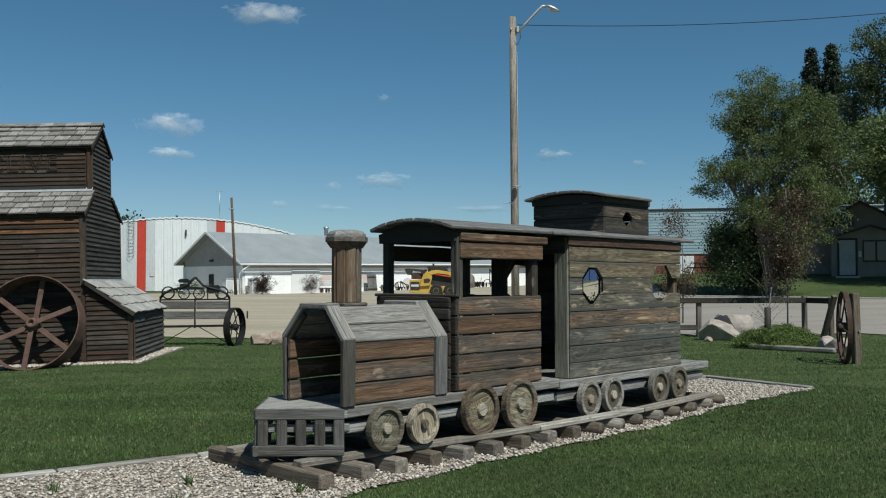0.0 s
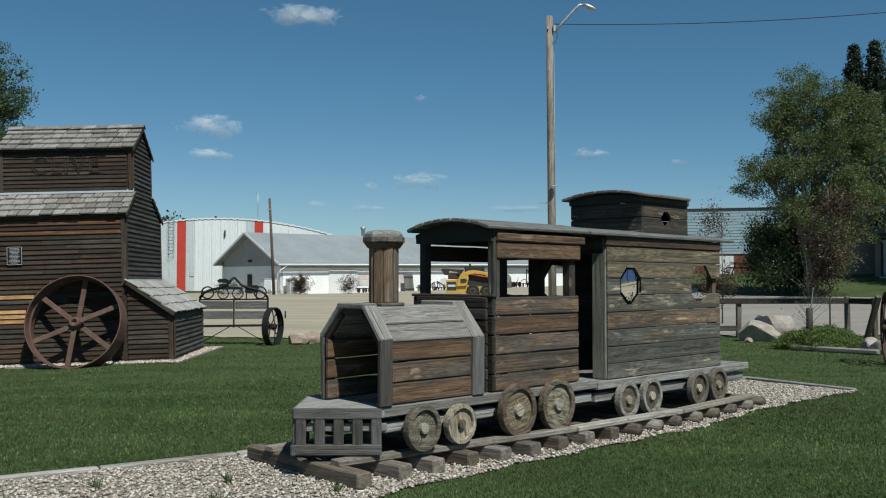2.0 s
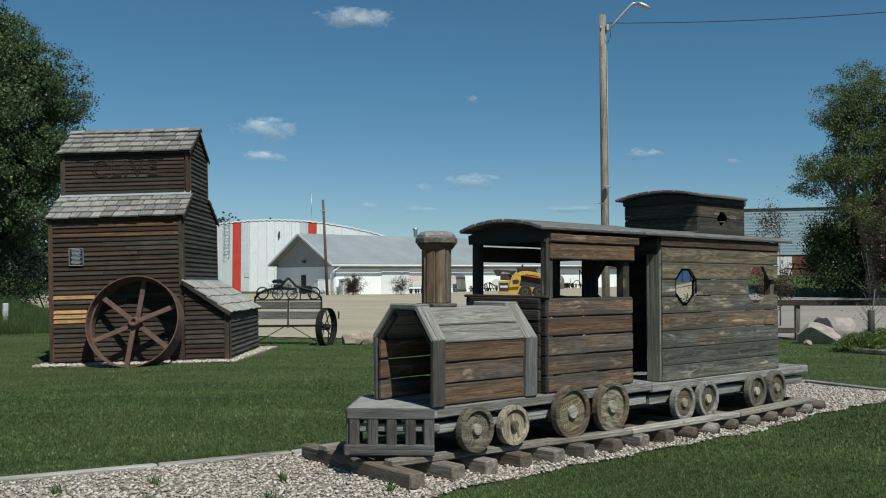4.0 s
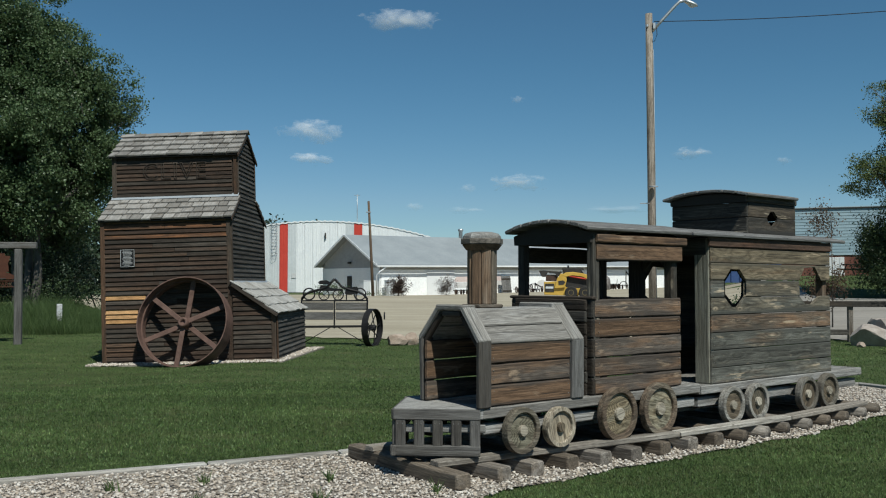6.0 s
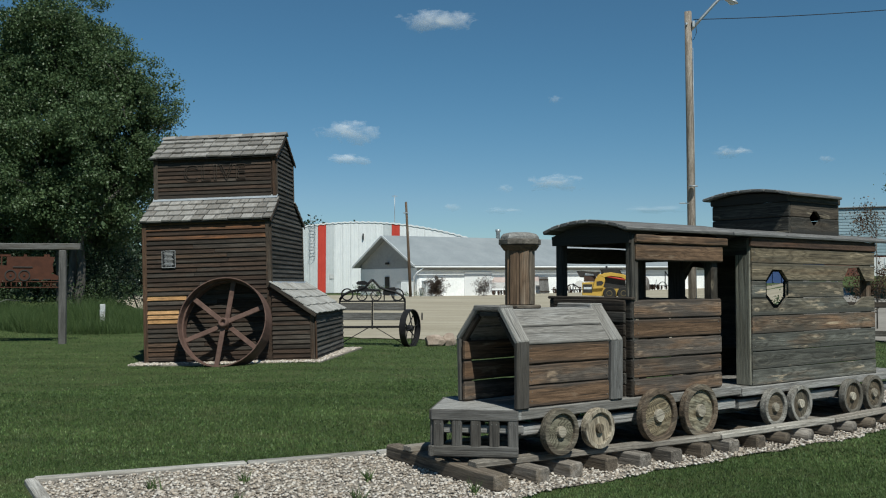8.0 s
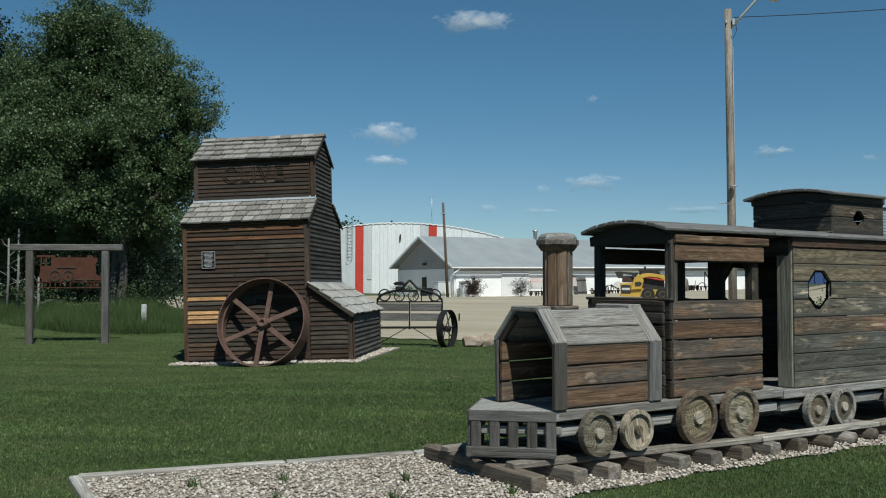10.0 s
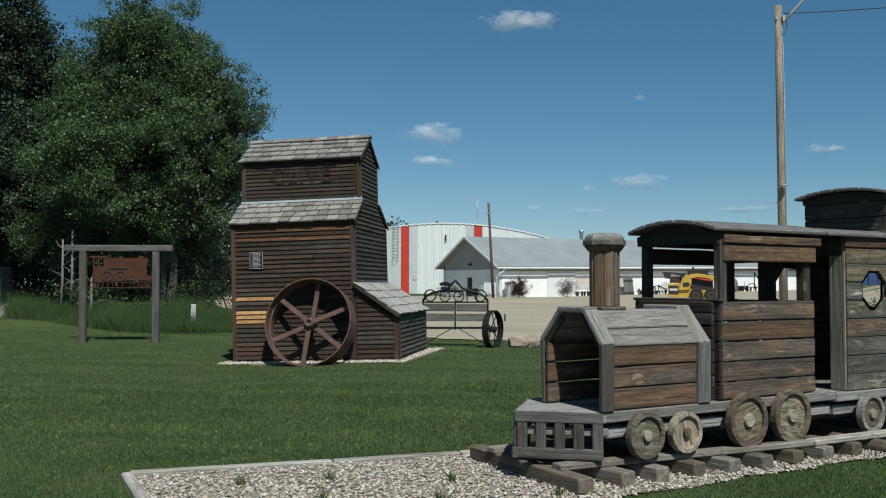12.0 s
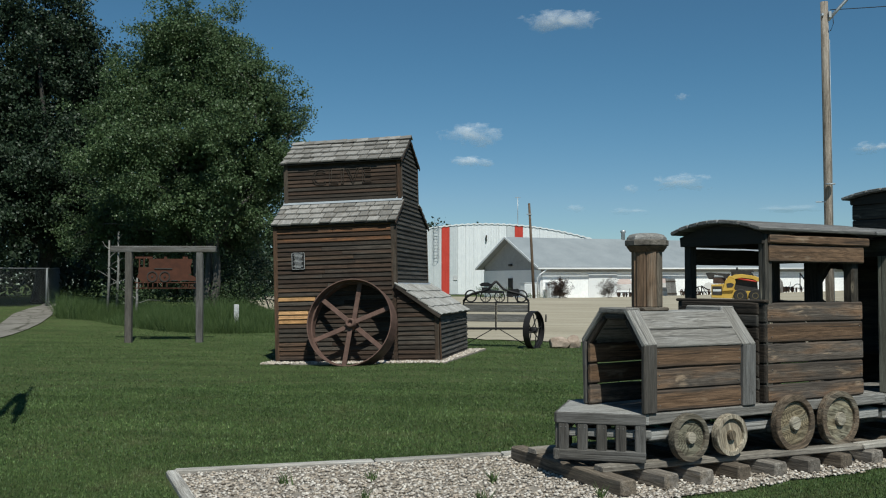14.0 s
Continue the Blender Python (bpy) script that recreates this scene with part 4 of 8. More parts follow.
_w = _u.cross(_v)
ELEVATOR = Matrix((_u, _v, _w)).transposed().to_4x4()
ELEVATOR.translation = (-3.337, 20.064, 0.0)


def solid(name, parent, outline, u0, u1, mat):
    """A closed body: an outline in (depth, height), drawn out from u0 to u1."""
    m = prism(name, outline, u1 - u0, mat)
    return part(name, m, parent, Matrix(((0, 1, 0, (u0 + u1) / 2), (1, 0, 0, 0), (0, 0, 1, 0), (0, 0, 0, 1))))


def siding_front(wall, u_of, w0, w1, v, pitch, pick):
    """Lapped boards on a front wall; u_of gives the ends at a height."""
    k, w = 0, w0
    while w < w1 - 0.03:
        a, c = u_of(w + pitch * 0.5)
        cuts = [a, c]
        if c - a > 1.6 and random.random() < 0.6:
            cuts.insert(1, a + (c - a) * random.uniform(0.25, 0.75))
        for p, q in zip(cuts, cuts[1:]):
            for x0, x1, mat in pick(p, q, w):
                part("siding_board", bar(x1 - x0 - 0.004, pitch * 1.1, 0.02, mat, 0.005), wall, wall.matrix_basis.inverted() @ pose((x0 + x1) / 2, v - 0.014 + jit(0.002), w + pitch * 0.56, -17 + jit(2.5), jit(0.15), 0))
        w += pitch
        k += 1


def siding_side(wall, v_of, w0, w1, u, pitch, mat, turn=90):
    w = w0
    while w < w1 - 0.03:
        a, c = v_of(w + pitch * 0.6)
        if c - a > 0.08:
            part("siding_board", bar(c - a, pitch * 1.1, 0.02, mat, 0.005), wall, wall.matrix_basis.inverted() @ pose(u + 0.012 + jit(0.002), (a + c) / 2, w + pitch * 0.56, 0, 0, 0) @ pose(0, 0, 0, 0, 0, turn) @ pose(0, 0, 0, -17 + jit(2.5), jit(0.2), 0))
        w += pitch


def shingles(roof, eave0, eave1, ridge0, ridge1, rows, mat, rng):
    """Rows of shingles from the eave up; the four corners are points of the roof's plane."""
    e0, e1, r0, r1 = Vector(eave0), Vector(eave1), Vector(ridge0), Vector(ridge1)
    run, up = (e1 - e0), (r0 - e0)
    L, S = run.length, up.length
    x, y = up.normalized(), run.normalized()
    nrm = x.cross(y)
    if nrm.z < 0:
        nrm = -nrm
    tilt = -4.5 if mat is SHINGLE_LIT else -8.5
    for k in range(rows):
        p = 0.0
        while p < L - 0.03:
            wd = min(rng.choice((0.2, 0.25, 0.28, 0.3, 0.33)) if k % 2 or p else 0.16, L - p)
            if L - p - wd < 0.08:
                wd = L - p
            wd = round(wd, 2)
            ln = S / rows * 1.18
            mid = e0 + y * (p + wd / 2) + x * (S * k / rows + ln * 0.46 + rng.uniform(-0.016, 0.016)) + nrm * (0.022 + rng.uniform(0, 0.007))
            m = Matrix((x, nrm, x.cross(nrm))).transposed().to_4x4()
            m.translation = mid
            part("shingle", bar(ln, max(wd - 0.018, 0.02), 0.026 if mat is SHINGLE_LIT else 0.036, mat, 0.004), roof, roof.matrix_basis.inverted() @ m @ pose(0, 0, 0, rng.uniform(-0.8, 0.8), rng.uniform(-1.5, 1.5), tilt + rng.uniform(-1.5, 1.5)))
            p += wd


def slab(name, parent, a, b_, c, d, t, mat):
    """A flat board with corners a, b, c, d, t thick below."""
    P = [Vector(p) for p in (a, b_, c, d)]
    n = (P[1] - P[0]).cross(P[3] - P[0]).normalized()
    if n.z < 0:
        n = -n
    V = P + [p - n * t for p in P]
    f = [(0, 1, 2, 3), (7, 6, 5, 4), (0, 4, 5, 1), (1, 5, 6, 2), (2, 6, 7, 3), (3, 7, 4, 0)]
    bm = bmesh.new()
    vs = [bm.verts.new(v) for v in V]
    for q in f:
        bm.faces.new([vs[i] for i in q])
    return part(name, bm_mesh(name, bm, mat), parent)


def grain_elevator():
    g = thing("grain_elevator", ELEVATOR, "small dark brown wooden grain elevator with grey shingle roofs", "grain elevator")
    rng = random.Random(5)
    UL, UR, D, DA = -3.715, -0.93, 3.22, 3.46
    main = solid("wall", g, [(0, -0.12), (D, -0.12), (D, 3.1), (2.35, 3.6), (0.68, 3.6), (0, 3.1)], UL, UR, SIDING)
    upper = solid("wall", g, [(0.68, 3.4), (2.36, 3.4), (2.36, 4.56), (1.49, 5.1), (0.68, 4.56)], UL + 0.02, UR - 0.005, SIDING)
    ax = prism("wall", [(UR + 0.0, -0.12), (0.0, -0.12), (0.0, 1.03), (UR + 0.0, 1.66)], DA - 0.01, SIDING)
    annex = part("wall", ax, g, pose(0, DA / 2 + 0.005, 0))

    def pick_main(p, q, w):
        if 2.65 < w < 2.7 or 2.85 < w < 2.9:
            return [(p, q, SIDING_RED)]
        if p < -3.4 and (0.86 < w < 1.1 or 1.36 < w < 1.4):
            e = -2.94 if w < 1.2 else -2.77
            return [(p, min(e, q), SIDING_NEW)] + ([(e, q, SIDING)] if q > e else [])
        if p < -3.4 and 0.15 < w < 0.4:
            return [(p, min(-2.98, q), SIDING_WARM)] + ([(-2.98, q, SIDING)] if q > -2.98 else [])
        return [(p, q, SIDING_WARM if random.random() < 0.1 else SIDING)]

    siding_front(main, lambda w: (UL + 0.07, UR - 0.07), -0.02, 2.98, 0.0, 0.1, pick_main)
    siding_front(upper, lambda w: (UL + 0.1, UR - 0.1), 3.64, 4.47, 0.68, 0.089, lambda p, q, w: [(p, q, SIDING)])
    siding_front(annex, lambda w: (UR + 0.02, -0.06 if w < 1.0 else -0.06 - (w - 1.0) / 0.7), -0.02, 1.6, 0.0, 0.1, lambda p, q, w: [(p, q, SIDING)])

    def v_main(w):
        if w < 3.1:
            return 0.06, D - 0.05
        k = (w - 3.1) / 0.5
        return 0.68 * k + 0.02, D - 0.87 * k - 0.02

    def v_upper(w):
        if w < 4.54:
            return 0.74, 2.31
        k = (w - 4.54) / 0.56
        return 0.7 + 0.79 * k, 2.34 - 0.85 * k

    siding_side(main, v_main, 1.72, 3.58, UR, 0.1, SIDING_SIDE)
    siding_side(upper, v_upper, 3.6, 5.06, UR - 0.005, 0.1, SIDING_SIDE)
    siding_side(annex, lambda w: (0.07, DA - 0.03), 0.0, 1.02, 0.002, 0.1, SIDING_SIDE)
    siding_side(main, v_main, 0.0, 3.58, UL - 0.024, 0.1, SIDING_SIDE)
    siding_side(upper, v_upper, 3.6, 5.06, UL - 0.004, 0.1, SIDING_SIDE)
    for u, v, w0, w1, wd in ((UL + 0.035, -0.022, -0.1, 3.06, 0.1), (UR - 0.035, -0.022, 1.6, 3.06, 0.1), (UL + 0.06, 0.655, 3.58, 4.54, 0.1), (UR - 0.025, 0.655, 3.63, 4.54, 0.1), (-0.045, -0.022, -0.1, 1.0, 0.1)):
        beam("corner_board", g, (u, v, w0), (u, v, w1), wd, 0.03, CORNER, side=(1, 0, 0), label="reddish-brown corner board")
    for u, v, w0, w1 in ((UR + 0.022, 0.03, 1.66, 3.06), (UR + 0.018, 0.71, 3.63, 4.54), (0.026, 0.035, -0.1, 1.0), (UR + 0.022, D - 0.03, 1.5, 3.06), (UR + 0.018, 2.33, 3.63, 4.54)):
        beam("corner_board", g, (u, v, w0), (u, v, w1), 0.08, 0.028, CORNER, side=(0, 1, 0))
    beam("skirt_board", g, (UL + 0.1, -0.018, 3.04), (UR, -0.018, 3.04), 0.05, 0.025, CORNER)
    # roofs
    a, c = UL - 0.035, UR + 0.07
    for pts, rows in ((((a, -0.1, 3.065), (c, -0.1, 3.065), (c, 0.68, 3.585), (a, 0.68, 3.585)), 4), (((a, D + 0.1, 3.1), (c, D + 0.1, 3.1), (c, 2.35, 3.6), (a, 2.35, 3.6)), 4),
                      (((a, 0.57, 4.525), (c, 0.57, 4.525), (c, 1.5, 5.1), (a, 1.5, 5.1)), 4), (((a, 2.43, 4.53), (c, 2.43, 4.53), (c, 1.5, 5.1), (a, 1.5, 5.1)), 4),
                      (((0.07, -0.13, 1.0), (0.07, 3.57, 1.0), (UR + 0.03, 3.57, 1.69), (UR + 0.03, -0.13, 1.69)), 4)):
        r = slab("roof", g, *pts, 0.022, WOOD_DARK)
        r["label"] = "grey weathered cedar shingle roof"
        shingles(r, pts[0], pts[1], pts[3], pts[2], rows, SHINGLE_LIT if pts[0][2] < 1.5 else SHINGLE, rng)
    for v0, w0, v1, w1 in ((-0.12, 3.045, 0.66, 3.565), (0.55, 4.505, 1.49, 5.09), (2.45, 4.51, 1.51, 5.09), (D + 0.12, 3.08, 2.36, 3.58)):
        beam("rake_board", g, (c - 0.012, v0, w0 - 0.02), (c - 0.012, v1, w1 - 0.02), 0.07, 0.022, SIDING, side=(0, 0, 1))
    beam("rake_board", g, (0.06, -0.125, 0.97), (UR + 0.03, -0.125, 1.65), 0.07, 0.022, SIDING, side=(0, 0, 1))
    for i in range(11):  # lapped ridge caps
        u0 = a + (c - a) * i / 11
        for sgn in (-1, 1):
            part("ridge_cap", bar((c - a) / 11 + 0.05, 0.16, 0.026, SHINGLE, 0.004), g, pose(u0 + (c - a) / 22, 1.5 + sgn * 0.058, 5.142 + rng.uniform(0, 0.008), 90 - sgn * 32, 0, 0) @ pose(0, 0, 0, 0, 0, 2.6))
    part("flashing", bar(c - a - 0.06, 0.1, 0.006, GALV), g, pose((a + c) / 2, 0.64, 3.635, -38, 0, 0), "dull galvanised flashing strip")
    part("flashing", bar(DA - 0.1, 0.13, 0.006, GALV), g, pose(UR + 0.06, DA / 2, 1.7, 0, 0, 90) @ pose(0, 0, 0, -40, 0, 0), "dull galvanised flashing strip")
    # raised letters
    cu = bpy.data.curves.new("letters", "FONT")
    cu.body, cu.size, cu.bevel_depth, cu.fill_mode, cu.align_x, cu.space_character = "CLIVE", 0.5, 0.0075, "NONE", "CENTER", 1.15
    tmp = bpy.data.objects.new("letters", cu)
    me = bpy.data.meshes.new_from_object(tmp)
    bpy.data.objects.remove(tmp)
    me.materials.clear()
    me.materials.append(SIDING)
    part("lettering", me, g, pose(-2.31, 0.634, 4.035, 90, 0, 0), "raised dark wooden letters")
    # notice
    p = part("notice_plate", bar(0.31, 0.375, 0.015, IRON), g, pose(-3.136, -0.052, 2.273), "small black notice with white print")
    for x0, z0, x1, z1 in ((-0.145, -0.18, 0.145, -0.18), (-0.145, 0.18, 0.145, 0.18), (-0.145, -0.18, -0.145, 0.18), (0.145, -0.18, 0.145, 0.18)):
        beam("border", p, (x0, -0.0095, z0), (x1, -0.0095, z1), 0.007, 0.004, PAPER, side=(0, 0, 1) if z0 == z1 else (1, 0, 0), ch=0.001)
    for k in range(12):
        part("print_line", bar(0.14 + 0.09 * rng.random(), 0.0075, 0.004, PAPER, 0.001), p, pose(jit(0.008), -0.0095, 0.152 - k * 0.027))
    return g


PAPER = plain("white_print", (0.5, 0.5, 0.5), (0.6, 0.6, 0.6), 3.0, 0.6)
grain_elevator()


def rim_band(r, width, t, mat, n=48):
    """An iron tyre about the Y axis with a thin wall."""
    prof = [(r, -width / 2), (r, width / 2), (r - t, width / 2), (r - t, -width / 2)]
    v, f = [], []
    for i in range(n):
        a = 2 * math.pi * i / n
        v += [(q * math.cos(a), h, q * math.sin(a)) for q, h in prof]
    for i in range(n):
        j = (i + 1) % n
        for k in range(4):
            k2 = (k + 1) % 4
            f.append((i * 4 + k, i * 4 + k2, j * 4 + k2, j * 4 + k))
    bm = bmesh.new()
    vs = [bm.verts.new(p) for p in v]
    for q in f:
        bm.faces.new([vs[i] for i in q])
    return bm_mesh("rim", bm, mat)


def spoked_wheel(name, m, r, width, spokes, offset, mat, label, spoke_w=0.1, spoke_t=0.03, hub_r=0.11, hub_w=0.34, group=""):
    w = thing(name, m, label, "wheel", group)
    part("rim", rim_band(r, width, 0.022, mat), w)
    part("rim_flange", rim_band(r - 0.022, 0.05, 0.03, mat), w)
    part("hub", lathe("hub", [(hub_r * 0.55, -hub_w / 2), (hub_r * 0.9, -hub_w / 2 + 0.01), (hub_r, -hub_w * 0.3), (hub_r, hub_w * 0.3), (hub_r * 0.9, hub_w / 2 - 0.01), (hub_r * 0.55, hub_w / 2), (hub_r * 0.5, hub_w / 2 - 0.06)], mat, 18, True, "Y"), w)
    for k in range(spokes):
        a = radians(offset + 360 * k / spokes)
        d = Vector((math.cos(a), 0, math.sin(a)))
        y = 0.03 if k % 2 else -0.03
        beam("spoke", w, d * hub_r * 0.8 + Vector((0, y * 2.0, 0)), d * (r - 0.03) + Vector((0, y * 0.3, 0)), spoke_w, spoke_t, mat, side=Vector((0, 1, 0)).cross(d))
    return w


spoked_wheel("steel_wheel", ELEVATOR @ pose(-1.81, -0.44, 0.865, -15, 0, -3), 0.955, 0.44, 6, 22.5, RUST, "large rusty iron traction wheel leaning against the elevator", 0.105, 0.03)


def pad_stones():
    rng = np.random.default_rng(8)
    pts = []
    while len(pts) < 5200:
        x, y = rng.uniform(-3.95, 1.1), rng.uniform(-0.5, 4.0)
        edge_r = 0.14 + 0.06 * y
        if (-0.36 + 0.05 * math.sin(x * 4) < y < -0.02 and x < 0.2) or (0.03 < x < edge_r + 0.05 * math.sin(y * 5) and y < 3.8) or (x < -3.62 and y < 0.6 and y > -0.36):
            pts.append((x, y, 0.018 + 0.028 * x + rng.uniform(0, 0.012)))
    V, F = stones(np.array(pts), 0.026, rng)
    ob = tagged(new("gravel", tri_mesh("gravel", V, F, PEBBLE)), "pale gravel strip along the foot of the elevator", "gravel", kind="stuff")
    ob.matrix_basis = Matrix.Translation((-3.337, 20.064, 0.0)) @ pose(0, 0, 0, 0, 0, -2)


pad_stones()


def pad_base():
    v = [(-3.95, -0.38, -0.09), (0.2, -0.38, 0.022), (0.42, 3.9, 0.04), (-3.95, 3.9, -0.02), (-3.95, -0.38, -0.3), (0.2, -0.38, -0.3), (0.42, 3.9, -0.3), (-3.95, 3.9, -0.3)]
    f = [(0, 1, 2, 3), (4, 7, 6, 5), (0, 4, 5, 1), (1, 5, 6, 2), (2, 6, 7, 3), (3, 7, 4, 0)]
    ob = tagged(new("pavement", mesh_from("pad", v, f, PEBBLE_BASE)), "gravel pad under the grain elevator", "gravel", kind="structure")
    ob.matrix_basis = Matrix.Translation((-3.337, 20.064, 0.0)) @ pose(0, 0, 0, 0, 0, -2)


pad_base()
# ---- beyond the lawn ----
WHITE_METAL = plain("white_ribbed_steel", (0.72, 0.74, 0.75), (0.8, 0.81, 0.81), 0.8, 0.5, 0.0, 12, 0.05)
PALE_METAL = plain("pale_grey_ribbed_steel", (0.52, 0.55, 0.56), (0.6, 0.62, 0.63), 0.8, 0.5, 0.0, 12, 0.05)
RED_METAL = plain("red_ribbed_steel", (0.5, 0.052, 0.036), (0.57, 0.07, 0.048), 0.8, 0.5, 0.0, 12, 0.05)
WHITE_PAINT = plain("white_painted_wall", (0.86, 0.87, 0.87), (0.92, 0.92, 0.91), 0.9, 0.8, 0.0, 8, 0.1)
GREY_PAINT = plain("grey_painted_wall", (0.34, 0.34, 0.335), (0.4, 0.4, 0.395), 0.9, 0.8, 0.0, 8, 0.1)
ROOF_METAL = plain("grey_metal_roof", (0.26, 0.285, 0.3), (0.32, 0.345, 0.36), 0.5, 0.55, 0.1, 10, 0.08)
BLUE_METAL = plain("blue_grey_metal_siding", (0.27, 0.37, 0.42), (0.34, 0.44, 0.49), 0.5, 0.5, 0.1, 10, 0.08)
BRICK = plain("red_brown_brick", (0.14, 0.055, 0.042), (0.2, 0.085, 0.06), 4.0, 0.9, 0.0, 30, 0.3)
# tone lowered to hold the trees' shade on the house walls
STUCCO = plain("shade_darkened_stucco", (0.19, 0.18, 0.158), (0.245, 0.232, 0.206), 1.2, 0.9, 0.0, 40, 0.3)
GLASS_DARK, _n, _l, _b = material("window_glass", 0.08, 0.0, 0.6)
_b.inputs["Base Color"].default_value = (0.015, 0.018, 0.02, 1)
DARK_TRIM = plain("dark_trim", (0.03, 0.028, 0.026), (0.05, 0.046, 0.042), 3.0, 0.7)
WHITE_DOOR = plain("white_door_paint", (0.7, 0.71, 0.72), (0.78, 0.78, 0.78), 1.0, 0.6)
YELLOW = plain("yellow_machine_paint", (0.5, 0.31, 0.055), (0.58, 0.38, 0.08), 2.0, 0.5, 0.0, 20, 0.1)
RUBBER = plain("black_rubber", (0.02, 0.02, 0.02), (0.04, 0.038, 0.035), 8.0, 0.9)
POLE_WOOD = wood("pole_wood", (0.29, 0.24, 0.19), (0.36, 0.32, 0.275), (0.12, 0.09, 0.065), 0.5, upright=True)
OLD_POLE = wood("old_pole_wood", (0.16, 0.11, 0.075), (0.19, 0.14, 0.1), (0.08, 0.06, 0.045), 0.5, upright=True)
STEEL = plain("dull_steel", (0.4, 0.42, 0.43), (0.5, 0.52, 0.53), 3.0, 0.45, 0.7)
BOULDER = plain("pale_pink_granite", (0.29, 0.245, 0.215), (0.43, 0.38, 0.34), 3.5, 0.9, 0.0, 45, 0.7)
BOULDER_TAN = plain("tan_granite", (0.26, 0.2, 0.155), (0.42, 0.34, 0.28), 5.0, 0.9, 0.0, 45, 0.7)
BOULDER_DARK = plain("grey_granite", (0.1, 0.092, 0.088), (0.2, 0.182, 0.17), 3.5, 0.9, 0.0, 45, 0.7)


def cracked_path():
    """Old concrete, broken by dark weedy cracks and patches."""
    m, n, l, b = material("cracked_concrete_path", 0.95, 0, 0.15)
    vec, rnd = shifted(n, l, 5.0)
    warp = noise_node(n, l, vec, 1.6, 4.0, 0.6)
    ad = n.new("ShaderNodeVectorMath")
    ad.operation = "ADD"
    l.new(mapped(n, l, vec, (1.0, 0.55, 1.0)), ad.inputs[0])
    l.new(warp, ad.inputs[1])
    cells = n.new("ShaderNodeTexVoronoi")
    cells.feature = "DISTANCE_TO_EDGE"
    cells.inputs["Scale"].default_value = 0.9
    l.new(ad.outputs[0], cells.inputs["Vector"])
    big, fine = noise_node(n, l, vec, 1.3, 5.0, 0.65), noise_node(n, l, vec, 25.0, 4.0, 0.7)
    col = mix(n, l, ramp(n, l, big, 0.3, 0.7), (0.165, 0.152, 0.135), (0.24, 0.225, 0.198))
    col = mix(n, l, maths(n, l, "MULTIPLY", ramp(n, l, cells.outputs["Distance"], 0.02, 0.07, (0.9,) * 3, (0, 0, 0)), ramp(n, l, big, 0.4, 0.55)), col, (0.045, 0.045, 0.03))
    col = mix(n, l, 0.6, col, ramp(n, l, fine, 0.3, 0.7, (0.75,) * 3, (1.15,) * 3), "MULTIPLY")
    l.new(col, b.inputs["Base Color"])
    bump(n, l, b, fine, 0.4, 0.01)
    return m


ASPHALT = cracked_path()
MURAL_A = plain("faded_mural_grey", (0.55, 0.54, 0.53), (0.64, 0.63, 0.62), 3.0, 0.85)
MURAL_B = plain("faded_mural_pink", (0.58, 0.46, 0.43), (0.66, 0.56, 0.53), 3.0, 0.85)
BLUE_PAINT = plain("blue_bin_paint", (0.03, 0.065, 0.17), (0.045, 0.085, 0.21), 2.0, 0.6)


def polar(az, d, dz=0.0):
    x, y = d * math.sin(radians(az)), d * math.cos(radians(az))
    return Vector((x, y, ground_z(x, y) + dz))


def box(name, parent, x0, x1, y0, y1, z0, z1, mat, label="", ch=0.01):
    """A block with its long edges eased, by its two corners."""
    return part(name, bar(x1 - x0, z1 - z0, y1 - y0, mat, ch), parent, pose((x0 + x1) / 2, (y0 + y1) / 2, (z0 + z1) / 2), label)


